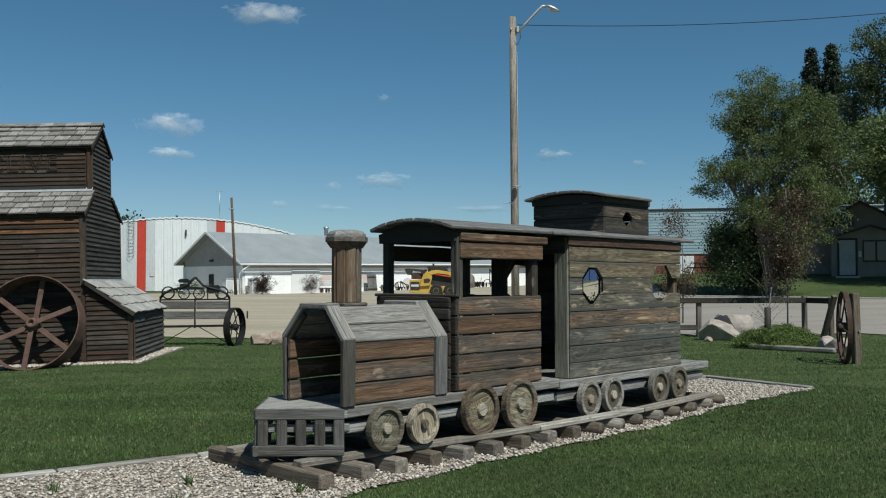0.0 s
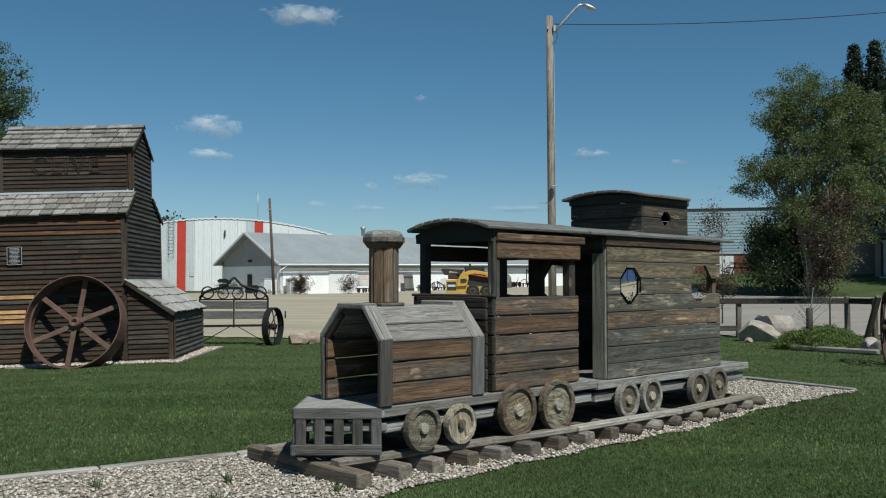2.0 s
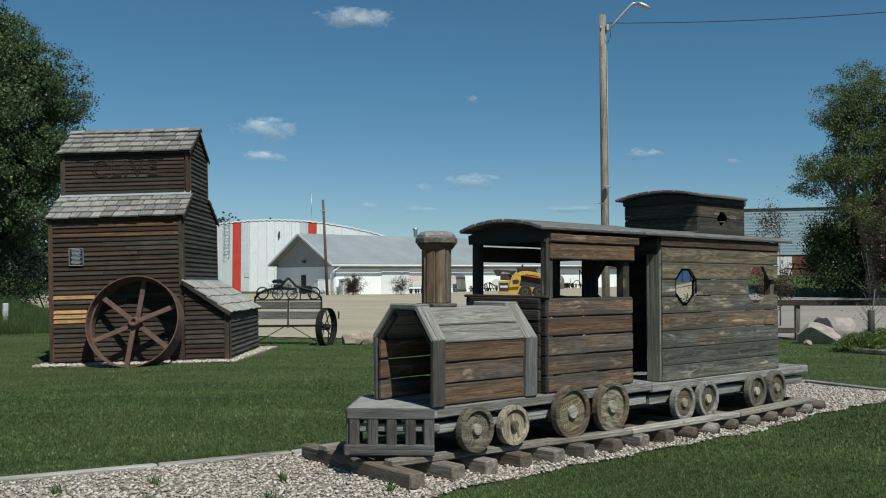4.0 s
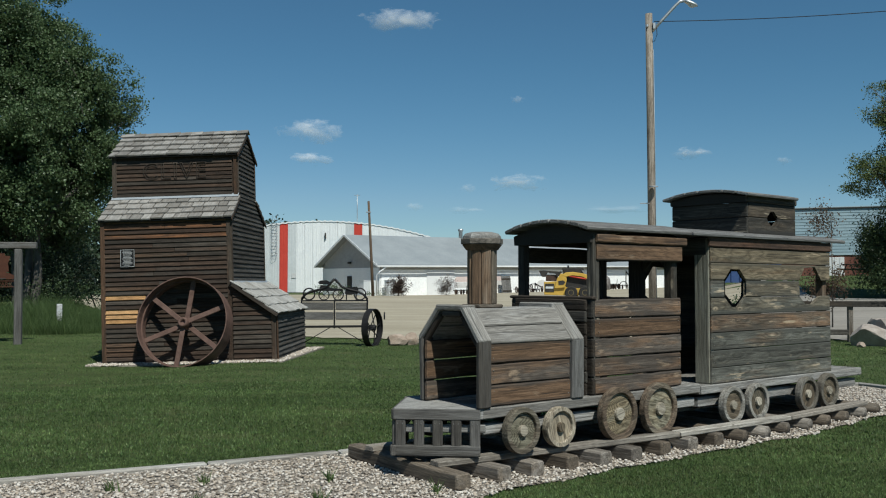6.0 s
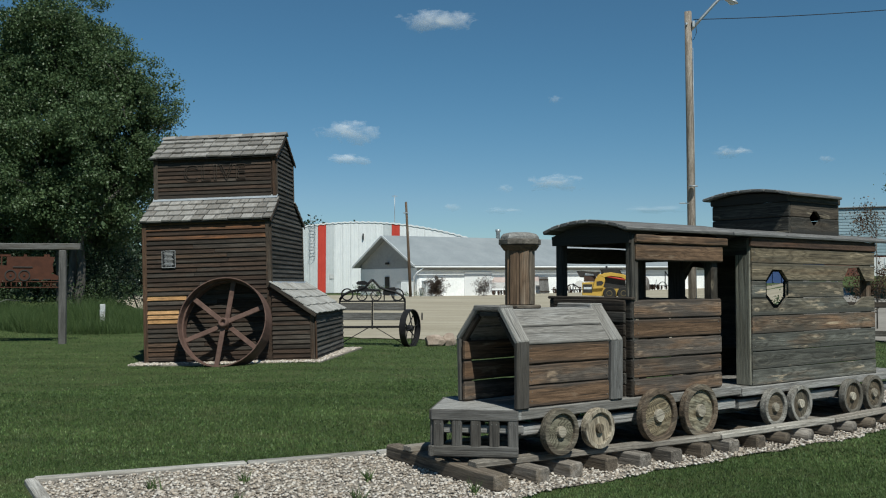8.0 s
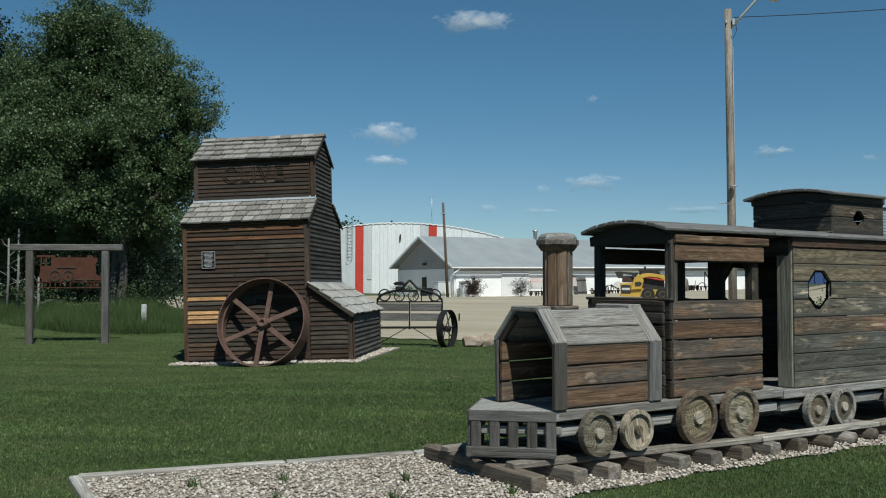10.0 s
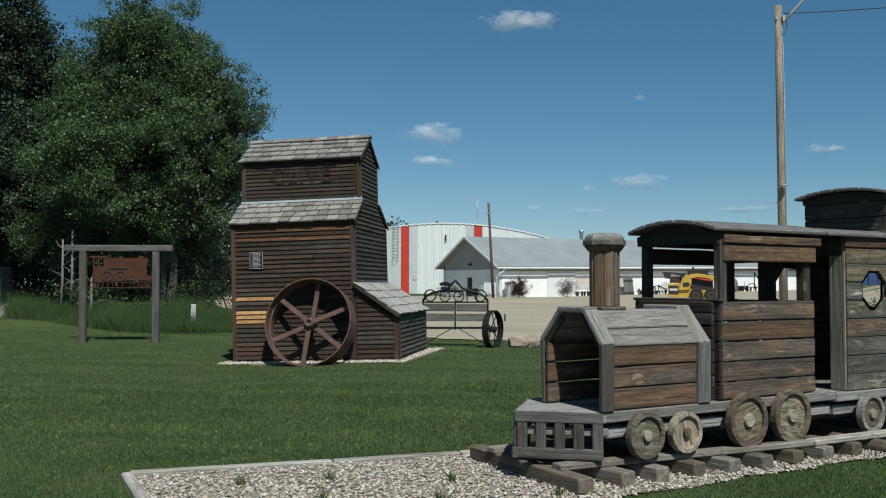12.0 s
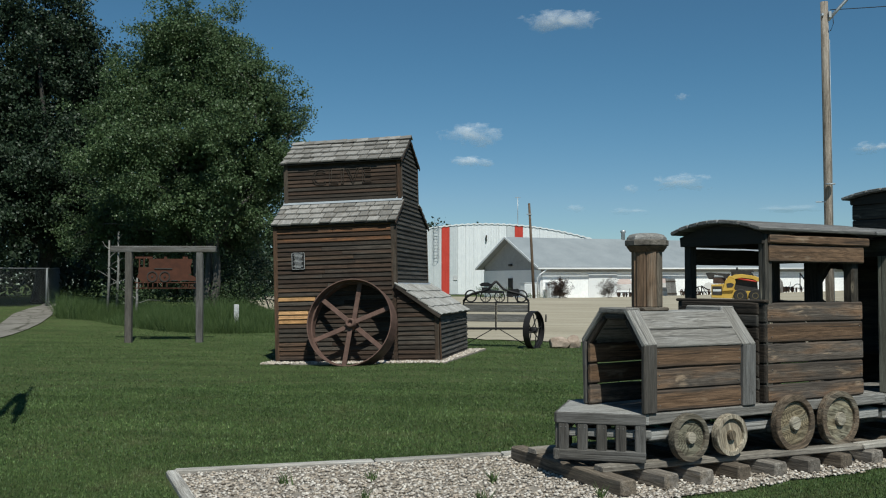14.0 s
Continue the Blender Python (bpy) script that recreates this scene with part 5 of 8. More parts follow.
def arch_store():
    """A wide steel store with an arched roof, its end wall towards the park."""
    s = thing("storage_building", pose(-13.4, 112.0, 0.55), "white ribbed steel store with red stripes and an arched roof", "building")
    R, top, half = 45.0, 8.4, 17.1
    edge = lambda x: top - (R - math.sqrt(R * R - x * x))
    wd = 0.9856
    x = -5.05 - 12 * wd
    while x < half - 0.1:
        mid = x + wd / 2
        red = -5.0 < mid < -4.1 or 3.9 < mid < 4.7
        pale = -7.0 < mid < -5.0 or -4.1 < mid < -3.1 or 2.9 < mid < 3.8
        mat = RED_METAL if red else PALE_METAL if pale else WHITE_METAL
        poly = [(-wd / 2 + 0.01, 0.0), (wd / 2 - 0.01, 0.0), (wd / 2 - 0.01, edge(x + wd)), (-wd / 2 + 0.01, edge(x))]
        p = part("wall_panel", prism("wall_panel", poly, 0.08, mat), s, pose(mid, 0, 0))
        for k in (-0.3, 0.0, 0.3):
            part("rib", bar(edge(mid) - 0.1, 0.05, 0.04, mat), p, pose(k, -0.05, edge(mid) / 2, 0, 90, 0))
        x += wd
    v, f, n = [], [], 96
    for i in range(n + 1):
        xx = -half - 0.3 + (2 * half + 0.6) * i / n
        z = top + 0.12 - (R - math.sqrt(R * R - xx * xx)) + 0.09 * (i % 2)
        v += [(xx, -0.12, z), (xx, 34.0, z), (xx, -0.12, z - 0.16), (xx, 34.0, z - 0.16)]
    for i in range(n):
        a, c = 4 * i, 4 * i + 4
        f += [(a, c, c + 1, a + 1), (a + 2, a + 3, c + 3, c + 2), (a, a + 2, c + 2, c)]
    part("roof", mesh_from("roof", v, f, WHITE_METAL), s, None, "corrugated arched steel roof")
    for xx in (-half, half):
        box("side_wall", s, xx - 0.1, xx + 0.1, 0.1, 33.5, 0, edge(half), WHITE_METAL)
    box("back_wall", s, -half, half, 33.4, 33.6, 0, edge(half), WHITE_METAL)
    lx = -5.62
    for d in (-0.28, 0.28):
        beam("ladder_rail", s, (lx + d, -0.35, 4.2), (lx + d, -0.35, 9.3), 0.04, 0.04, STEEL, side=(1, 0, 0))
    for k in range(13):
        beam("ladder_rung", s, (lx - 0.28, -0.35, 4.4 + 0.38 * k), (lx + 0.28, -0.35, 4.4 + 0.38 * k), 0.03, 0.03, STEEL)
    for k in range(6):
        part("ladder_hoop", tube("ladder_hoop", [(lx + 0.36 * math.cos(a), -0.35 - 0.5 * math.sin(a), 4.6 + 0.8 * k) for a in [math.pi * i / 8 for i in range(9)]], 0.02, STEEL, 5), s)
    part("antenna", tube("antenna", [(4.1, 1.0, 8.0), (4.1, 1.0, 11.8)], 0.045, STEEL, 6), s)
    beam("antenna_arm", s, (3.75, 1.0, 11.7), (4.45, 1.0, 11.7), 0.06, 0.06, STEEL)
    box("wall_notice", s, -3.6, -3.1, -0.12, -0.06, 1.7, 2.3, PAPER)
    box("wall_lamp", s, 0.35, 0.5, -0.3, -0.06, 6.4, 7.1, DARK_TRIM)


arch_store()


def long_shed():
    s = thing("long_shed", pose(-4.9, 85.0, 0.72, 0, -0.55, 37.6), "long white gabled shed with a grey metal roof and gutter", "building")
    L, W, E, H = 46.0, 9.9, 2.72, 5.35
    box("long_wall", s, 0, L, 0, 0.2, -0.6, E + 0.1, WHITE_PAINT)
    box("long_wall", s, 0, L, W - 0.2, W, -0.6, E + 0.1, WHITE_PAINT)
    # grey strip stands in for the shade under the eave
    box("fascia_band", s, 0, L, -0.03, 0.0, 2.15, E, GREY_PAINT, "grey strip for the shade under the eave")
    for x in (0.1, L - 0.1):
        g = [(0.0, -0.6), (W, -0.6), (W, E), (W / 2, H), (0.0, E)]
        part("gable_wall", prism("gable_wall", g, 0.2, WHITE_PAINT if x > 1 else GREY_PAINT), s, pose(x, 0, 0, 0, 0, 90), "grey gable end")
    part("gable_base", prism("gable_base", [(0.0, -0.6), (W, -0.6), (W, 2.35), (0.0, 2.35)], 0.06, WHITE_PAINT), s, pose(-0.03, 0, 0, 0, 0, 90))
    for y0, y1 in ((-0.55, W / 2), (W + 0.55, W / 2)):
        k = (H - E) / (W / 2)
        z0 = E - 0.55 * k
        slab("roof", s, (-0.7, y0, z0 + 0.16), (L + 0.7, y0, z0 + 0.16), (L + 0.7, y1, H + 0.16), (-0.7, y1, H + 0.16), 0.14, ROOF_METAL)
    part("gutter", tube("gutter", [(-0.7, -0.62, E - 0.28), (L + 0.7, -0.62, E - 0.22)], 0.09, WHITE_METAL, 8), s, None, "white eave gutter")
    part("downspout", tube("downspout", [(0.3, -0.6, E - 0.3), (-0.3, -0.4, E - 0.75), (-0.5, -0.2, E - 1.1), (-0.5, -0.2, -0.3)], 0.07, WHITE_METAL, 8), s)
    for y0, y1 in ((-0.55, W / 2), (W + 0.55, W / 2)):
        beam("rake_board", s, (-0.72, y0, E - 0.2), (-0.72, y1, H + 0.1), 0.2, 0.05, WHITE_METAL, side=(0, 0, 1))
    d = box("overhead_door", s, 5.3, 8.6, -0.08, 0.0, -0.4, 2.0, WHITE_DOOR, "flush white door")
    box("overhead_door", s, 24.5, 27.3, -0.08, 0.0, -0.4, 2.0, WHITE_DOOR)
    box("gable_door", s, -0.16, -0.06, 4.6, 5.3, -0.4, 1.6, DARK_TRIM)
    box("wall_lamp", s, -0.3, -0.1, 4.6, 5.0, 2.75, 2.95, DARK_TRIM)
    barn = lambda w_, h: [(-w_ / 2, -h / 2), (w_ / 2, -h / 2), (w_ / 2, h * 0.1), (w_ * 0.36, h * 0.36), (0.0, h / 2), (-w_ * 0.36, h * 0.36), (-w_ / 2, h * 0.1)]
    for x, z, w_, h, mat in ((8.0, 1.1, 0.9, 1.1, MURAL_A), (14.0, 1.0, 2.0, 1.5, MURAL_A), (20.3, 0.7, 1.4, 0.8, MURAL_A), (29.6, 1.05, 2.2, 1.1, MURAL_A)):
        part("faded_mural", prism("faded_mural", barn(w_, h), 0.012, mat), s, pose(x, -0.012, z), "faded painted mural patch")
    for x, z, w_ in ((9.5, 1.22, 2.0), (14.3, 1.3, 1.1)):
        part("faded_mural", prism("faded_mural", [(-w_ / 2, -0.25), (w_ / 2, -0.25), (w_ * 0.36, 0.25), (-w_ * 0.3, 0.25)], 0.016, MURAL_B), s, pose(x, -0.012, z), "faded pink painted roof")
    part("faded_mural", prism("faded_mural", [(-1.0, -0.4), (1.0, -0.4), (1.0, 0.1), (-1.0, 0.1)], 0.012, MURAL_A), s, pose(9.5, -0.012, 0.82), "faded painted mural patch")
    part("roof_vent", lathe("roof_vent", [(0.2, 0), (0.2, 0.9), (0.28, 0.95), (0.28, 1.15), (0.0, 1.2)], STEEL, 12), s, pose(13.5, W / 2, H - 0.1))
    return s


SHED = long_shed()
SHED_M = pose(-4.9, 85.0, 0.72, 0, -0.55, 37.6)


def utility_box(m, w, h, label):
    b_ = thing("utility_cabinet", m, label, "cabinet", "cabinets by the shed")
    box("body", b_, -w / 2, w / 2, -0.35, 0.35, -0.1, h, WHITE_METAL)
    box("lid", b_, -w / 2 - 0.04, w / 2 + 0.04, -0.4, 0.4, h, h + 0.05, PALE_METAL)
    for x in (-w / 4, w / 4):
        box("door", b_, x - w / 5, x + w / 5, -0.38, -0.352, 0.1, h - 0.1, PALE_METAL)


utility_box(SHED_M @ pose(-1.1, 0.2, -0.35), 1.5, 1.5, "white steel cabinet standing at the shed's corner")
utility_box(SHED_M @ pose(0.5, -0.9, -0.35), 0.8, 1.5, "narrow white steel cabinet standing at the shed's corner")


def brown_door():
    d = thing("loose_door", SHED_M @ pose(14.65, -0.9, -0.25, -8, 0, 0), "old grey plank door leaning on the shed wall", "door")
    for k in range(4):
        box("plank", d, -0.6 + 0.3 * k, -0.31 + 0.3 * k, -0.03, 0.03, -0.15, 1.75, WOOD_POST)
    for z in (0.2, 1.4):
        box("ledge", d, -0.6, 0.59, -0.07, -0.032, z, z + 0.14, WOOD_DARK)


brown_door()


def implement(m, label, n, rng, step=0.5, r=0.3, wheels=(), mast=0.0):
    """An old rusty field implement: a frame, a row of discs and tines, and perhaps wheels and a high boom."""
    t = thing("farm_implement", m, label, "farm machine", "old implements by the shed")
    L = step * n
    for y in (0.0, 0.5):
        beam("frame_bar", t, (0, y, r * 1.6), (L, y, r * 1.6), 0.07, 0.07, IRON)
    for k in range(n):
        x = step * (k + 0.5)
        part("disc", lathe("disc", [(r, 0.0), (r - 0.01, 0.03), (0.05, 0.06), (0.0, 0.07)], RUST_DARK, 12, False, "Y"), t, pose(x + rng.uniform(-0.05, 0.05), 0.2 + rng.uniform(-0.2, 0.2), r - 0.02, 0, 0, rng.uniform(20, 80)))
        beam("tine", t, (x, 0.5, r * 1.6), (x + 0.15, 0.55, 0.05), 0.04, 0.04, IRON, side=(0, 1, 0))
    beam("drawbar", t, (L / 2, 0, r * 1.6), (L / 2 - 0.6, -0.7, 0.2), 0.08, 0.08, IRON)
    for x, wr in wheels:
        w = part("wheel", rim_band(wr, 0.08, 0.04, RUST_DARK, 20), t, pose(x, 0.25, wr, 0, 0, 25))
        for k in range(4):
            c, d = 0.97 * wr * math.cos(k * 0.785), 0.97 * wr * math.sin(k * 0.785)
            beam("spoke", w, (c, 0, d), (-c, 0, -d), 0.03, 0.03, RUST_DARK, side=(0, 1, 0))
    if mast:
        beam("mast", t, (L * 0.3, 0.2, r), (L * 0.3 + 0.05, 0.2, mast), 0.09, 0.08, IRON, side=(1, 0, 0))
        beam("boom", t, (L * 0.3, 0.2, mast - 0.04), (L * 0.3 + 0.75, 0.1, mast * 0.55), 0.12, 0.08, IRON, side=(0, 1, 0))
        part("curved_arm", tube("curved_arm", [(0.1 + 0.65 * math.cos(a), 0.1, 0.35 + 0.5 * math.sin(a)) for a in [math.pi * q / 8 for q in range(9)]], 0.04, IRON, 6), t)
    else:
        beam("lever", t, (L * 0.7, 0.2, r), (L * 0.7 + 0.05, 0.1, r * 3.4), 0.05, 0.04, IRON, side=(0, 1, 0))


_rng = random.Random(2)
implement(SHED_M @ pose(7.9, -1.3, -0.2), "low rusty disc harrow standing by the white shed", 9, _rng, 0.2, 0.24)
implement(SHED_M @ pose(15.4, -1.5, -0.15), "rusty hay rake with spoked wheels by the shed", 4, _rng, 0.45, 0.22, ((0.15, 0.3), (0.75, 0.42), (2.2, 0.4)))
implement(SHED_M @ pose(17.6, -1.5, -0.15), "rusty cultivator with a curved arm by the shed", 5, _rng, 0.3, 0.2, ((1.5, 0.3),), 0.95)
implement(SHED_M @ pose(29.6, -1.4, 0.0), "low rusty mound of old discs by the shed", 5, _rng, 0.24, 0.32)
implement(SHED_M @ pose(31.4, -1.4, 0.0), "rusty old plough with a high beam by the shed", 4, _rng, 0.5, 0.26, ((1.9, 0.55), (2.7, 0.5)), 2.05)
implement(SHED_M @ pose(39.5, -1.8, 0.1), "rusty old cultivator at the shed's far end", 4, _rng, 0.4, 0.22, ((0.4, 0.5), (1.5, 0.4)))


def field_rock(m, size, seed, mat, label, name="boulder", cuts_=13, deep=0.62, group="", faces=()):
    """A rough stone with broken faces."""
    rng = random.Random(seed)
    bm = bmesh.new()
    bmesh.ops.create_icosphere(bm, subdivisions=3, radius=1.0)
    cuts = [(Vector((rng.gauss(0, 1), rng.gauss(0, 1), rng.gauss(0, 0.7))).normalized(), rng.uniform(deep, deep + 0.24)) for _ in range(cuts_)] + [(Vector(q).normalized(), d) for q, d in faces]
    for v in bm.verts:
        for n, d in cuts:
            h = v.co.dot(n)
            if h > d:
                v.co -= n * (h - d)
        v.co += v.co.normalized() * 0.05 * noise.noise(v.co * 2.3 + Vector((seed, 0, 0)))
        v.co = Vector((v.co.x * size[0], v.co.y * size[1], max(v.co.z, -0.6) * size[2]))
    ob = new(name, bm_mesh(name, bm, mat))
    ob.matrix_basis = m
    return tagged(ob, label, "boulder", group)


field_rock(SHED_M @ pose(28.4, -1.4, 0.4), (0.8, 0.6, 1.15), 4, BOULDER_DARK, "tall grey upright stone by the shed")


def light_pole():
    p = thing("street_lamp", at(8.56, 37.08), "tall weathered wooden pole with a street lamp on a steel arm", "street lamp")
    part("pole", tube("pole", [(0.09, 0, -0.3), (0.06, 0, 4.0), (0.035, 0, 8.0), (0.0, 0, 12.27)], 0.17, POLE_WOOD, 14, 0.82), p)
    part("arm", tube("arm", [(0.12, -0.05, 11.55), (0.5, -0.1, 11.98), (1.0, -0.16, 12.53), (1.2, -0.18, 12.72), (1.35, -0.19, 12.73)], 0.06, STEEL, 8), p, None, "slanted steel arm")
    prof = bmesh.new()
    bmesh.ops.create_uvsphere(prof, u_segments=16, v_segments=10, radius=1.0)
    for v in prof.verts:
        v.co = Vector((v.co.x * (0.34 if v.co.x > 0 else 0.28), v.co.y * 0.13, v.co.z * (0.1 if v.co.z > 0 else 0.09)))
    part("lamp_head", bm_mesh("lamp_head", prof, STEEL, True), p, pose(1.6, -0.2, 12.65, 0, 24, -8), "grey cobra-head lamp")
    lens = bmesh.new()
    bmesh.ops.create_uvsphere(lens, u_segments=12, v_segments=8, radius=1.0)
    for v in lens.verts:
        v.co = Vector((v.co.x * 0.16, v.co.y * 0.1, min(v.co.z, 0.1) * 0.11))
    part("lens", bm_mesh("lens", lens, PALE_METAL, True), p, pose(1.66, -0.2, 12.58, 0, 24, -8))
    box("bracket", p, -0.14, -0.06, -0.2, -0.05, 11.7, 11.8, STEEL)
    box("bracket", p, 0.12, 0.22, -0.2, -0.05, 11.62, 11.86, STEEL)
    part("loop_wire", tube("loop_wire", [(0.28, -0.1, 11.76), (0.3, -0.1, 11.4), (0.2, -0.1, 11.15), (0.12, -0.1, 11.1), (0.08, -0.1, 11.3)], 0.014, RUBBER, 6), p)
    part("ground_wire", tube("ground_wire", [(0.15, -0.12, 10.8), (0.18, -0.13, 6.0), (0.2, -0.14, 0.2)], 0.012, GALV, 5), p)
    box("step_bracket", p, -0.42, -0.05, -0.12, -0.08, 4.65, 4.69, STEEL)
    part("wire_band", lathe("wire_band", [(0.175, 5.3), (0.182, 5.31), (0.182, 5.34), (0.175, 5.35)], GALV, 14), p, pose(0.05, 0, 0, 4, 0, 0))
    return p


light_pole()


def overhead_wire():
    a, b_ = Vector((8.75, 37.0, ground_z(8.56, 37.08) + 11.94)), Vector((36.0, 33.0, 14.35))
    pts = [a.lerp(b_, i / 40) + Vector((0, 0, -0.75 * 4 * (i / 40) * (1 - i / 40))) for i in range(41)]
    ob = new("overhead_wire", tube("overhead_wire", pts, 0.015, RUBBER, 6))
    tagged(ob, "black twisted overhead wire running from the pole", "wire")


overhead_wire()


def far_pole():
    p = thing("utility_pole", at(-5.19, 79.9), "old brown leaning wooden utility pole", "pole")
    part("pole", tube("pole", [(0, 0, -0.3), (-0.2, 0, 4.0), (-0.42, 0, 8.15)], 0.135, OLD_POLE, 10, 0.72), p)
    beam("bracket", p, (-0.62, -0.1, 7.2), (-0.2, -0.1, 7.2), 0.1, 0.1, STEEL)


far_pole()


YELLOW_DULL = plain("dusty_yellow_paint", (0.16, 0.12, 0.05), (0.22, 0.17, 0.08), 6.0, 0.8)


def skid_loader():
    t = thing("skid_steer_loader", at(9.24, 63.1, 0, 0, -12) @ Matrix.Scale(1.12, 4), "yellow and black skid-steer loader with a bucket on the gravel lot", "loader")
    part("body", prism("body", [(-1.6, 0.24), (-0.45, 0.2), (1.25, 0.2), (1.3, 0.5), (0.95, 0.62), (-0.3, 0.66), (-0.52, 1.02), (-1.0, 1.04), (-1.6, 1.0)], 1.2, YELLOW, 0.03), t)
    for y in (-0.66, 0.66):
        tower = [(-0.98, 0.62), (-0.36, 0.66), (-0.24, 1.12), (-0.3, 1.48), (-0.6, 1.5), (-0.82, 1.2)]
        part("arm_tower", prism("arm_tower", tower, 0.13, YELLOW, 0.02), t, pose(0, y, 0), "yellow arm tower")
        arm = [(-0.55, 1.42), (-0.3, 1.56), (0.1, 1.6), (0.75, 1.5), (1.25, 1.3), (1.55, 0.85), (1.72, 0.35), (1.56, 0.35), (1.4, 0.76), (1.12, 1.12), (0.7, 1.34), (0.1, 1.42), (-0.3, 1.3)]
        part("lift_arm", prism("lift_arm", arm, 0.13, YELLOW, 0.02), t, pose(0, y * 1.02, 0), "yellow lift arm")
        part("arm_cylinder", tube("arm_cylinder", [(-0.1, y * 1.05, 1.34), (0.9, y * 1.05, 1.18)], 0.045, RED_METAL if y < 0 else STEEL, 8), t)
        for x in (0.02, 0.84):
            w = part("wheel", lathe("tyre", [(0.22, -0.15), (0.33, -0.16), (0.375, -0.1), (0.375, 0.1), (0.33, 0.16), (0.22, 0.15)], RUBBER, 20, False, "Y"), t, pose(x, y * 1.16, 0.37), "black rubber tyre")
            part("rim", lathe("rim", [(0.0, -0.13), (0.13, -0.13), (0.15, -0.155), (0.17, -0.15), (0.225, -0.1), (0.225, 0.1), (0.17, 0.15), (0.15, 0.155), (0.13, 0.13), (0.0, 0.13)], YELLOW_DULL, 16, False, "Y"), w)
        guard = [(-1.92, 1.68), (-1.62, 1.7), (-0.75, 1.62), (-0.6, 1.64), (-0.78, 1.3), (-0.95, 1.5), (-1.5, 1.56), (-1.62, 1.3), (-1.74, 1.32)]
        part("rear_guard", prism("rear_guard", guard, 0.06, DARK_TRIM), t, pose(0, y * 0.85, 0), "black steel rear guard")
        part("side_screen", prism("side_screen", [(-0.3, 0.66), (0.92, 0.62), (0.88, 1.3), (0.55, 1.72), (-0.4, 1.72)], 0.03, DARK_TRIM), t, pose(0, y * 0.78, 0))
        vent = [(-0.72, 0.82), (-0.42, 0.84), (-0.32, 1.0), (-0.45, 1.1), (-0.74, 1.06)]
        part("badge", prism("badge", vent, 0.02, DARK_TRIM), t, pose(0, y * 1.11, 0), "small black badge")
        box("badge", t, -1.54, -1.0, y * 0.93 - 0.01, y * 0.93 + 0.01, 0.4, 0.9, DARK_TRIM, "plain black badge panel")
        box("badge_mark", t, -1.5, -1.04, y * 0.945 - 0.01, y * 0.945 + 0.01, 0.6, 0.73, PALE_METAL)
    box("cab_roof", t, -0.55, 0.72, -0.52, 0.52, 1.72, 1.84, DARK_TRIM)
    box("cab_back", t, -0.5, -0.42, -0.5, 0.5, 0.9, 1.75, DARK_TRIM)
    box("engine_cover", t, -1.5, -0.85, -0.5, 0.5, 1.05, 1.42, RUST_DARK)
    box("seat", t, -0.4, 0.05, -0.25, 0.25, 0.95, 1.2, RUBBER)
    part("beacon", lathe("beacon", [(0.06, 0), (0.06, 0.14), (0.0, 0.16)], DARK_TRIM, 10), t, pose(-0.2, 0, 1.84))
    part("bucket", prism("bucket", [(1.5, 0.05), (2.3, 0.05), (2.28, 0.12), (1.75, 0.2), (2.0, 0.62), (1.6, 0.72)], 1.75, DARK_TRIM), t, None, "dark worn steel bucket")


skid_loader()


def blue_hall():
    """A brick hall with a tall metal-clad upper storey."""
    h = thing("metal_clad_hall", pose(31.6, 68.8, 2.0, 0, 0, -22), "brick hall with blue-grey ribbed metal cladding above", "building")
    box("brick_wall", h, -6, 16, 0, 12, -0.8, 1.75, BRICK)
    k = 0
    z = 1.75
    while z < 5.2:
        part("cladding_strip", bar(22.2, 0.26, 0.06, BLUE_METAL, 0.02), h, pose(5.0, -0.03, z + 0.12, -6, 0, 0))
        z += 0.225
    box("upper_wall", h, -6, 16, 0.05, 12, 1.75, 5.2, BLUE_METAL)
    box("coping", h, -6.15, 16.15, -0.15, 12.1, 5.2, 5.3, DARK_TRIM)
    for x in (-2.9, 1.2, 4.6):
        d = box("white_door", h, x, x + 1.6, -0.08, -0.005, -0.3, 1.6, WHITE_DOOR)
        for i in range(4):
            box("door_groove", h, x + 0.2 + 0.36 * i, x + 0.24 + 0.36 * i, -0.1, -0.082, -0.25, 1.55, PALE_METAL)


blue_hall()


def picnic_table():
    m = polar(24.3, 66)
    t = thing("picnic_table", Matrix.Translation(m) @ pose(0, 0, 0, 0, 0, 20), "dark wooden picnic table on the grass", "table")
    box("tabletop", t, -0.9, 0.9, -0.35, 0.35, 0.7, 0.76, WOOD_DARK)
    for y in (-0.7, 0.7):
        box("seat", t, -0.9, 0.9, y - 0.13, y + 0.13, 0.42, 0.47, WOOD_DARK)
    for x in (-0.65, 0.65):
        for s in (-1, 1):
            beam("leg", t, (x, s * 0.55, 0.0), (x, s * 0.15, 0.72), 0.09, 0.04, WOOD_DARK, side=(0, 1, 0))
        beam("brace", t, (x, -0.75, 0.4), (x, 0.75, 0.4), 0.09, 0.04, WOOD_DARK)


picnic_table()


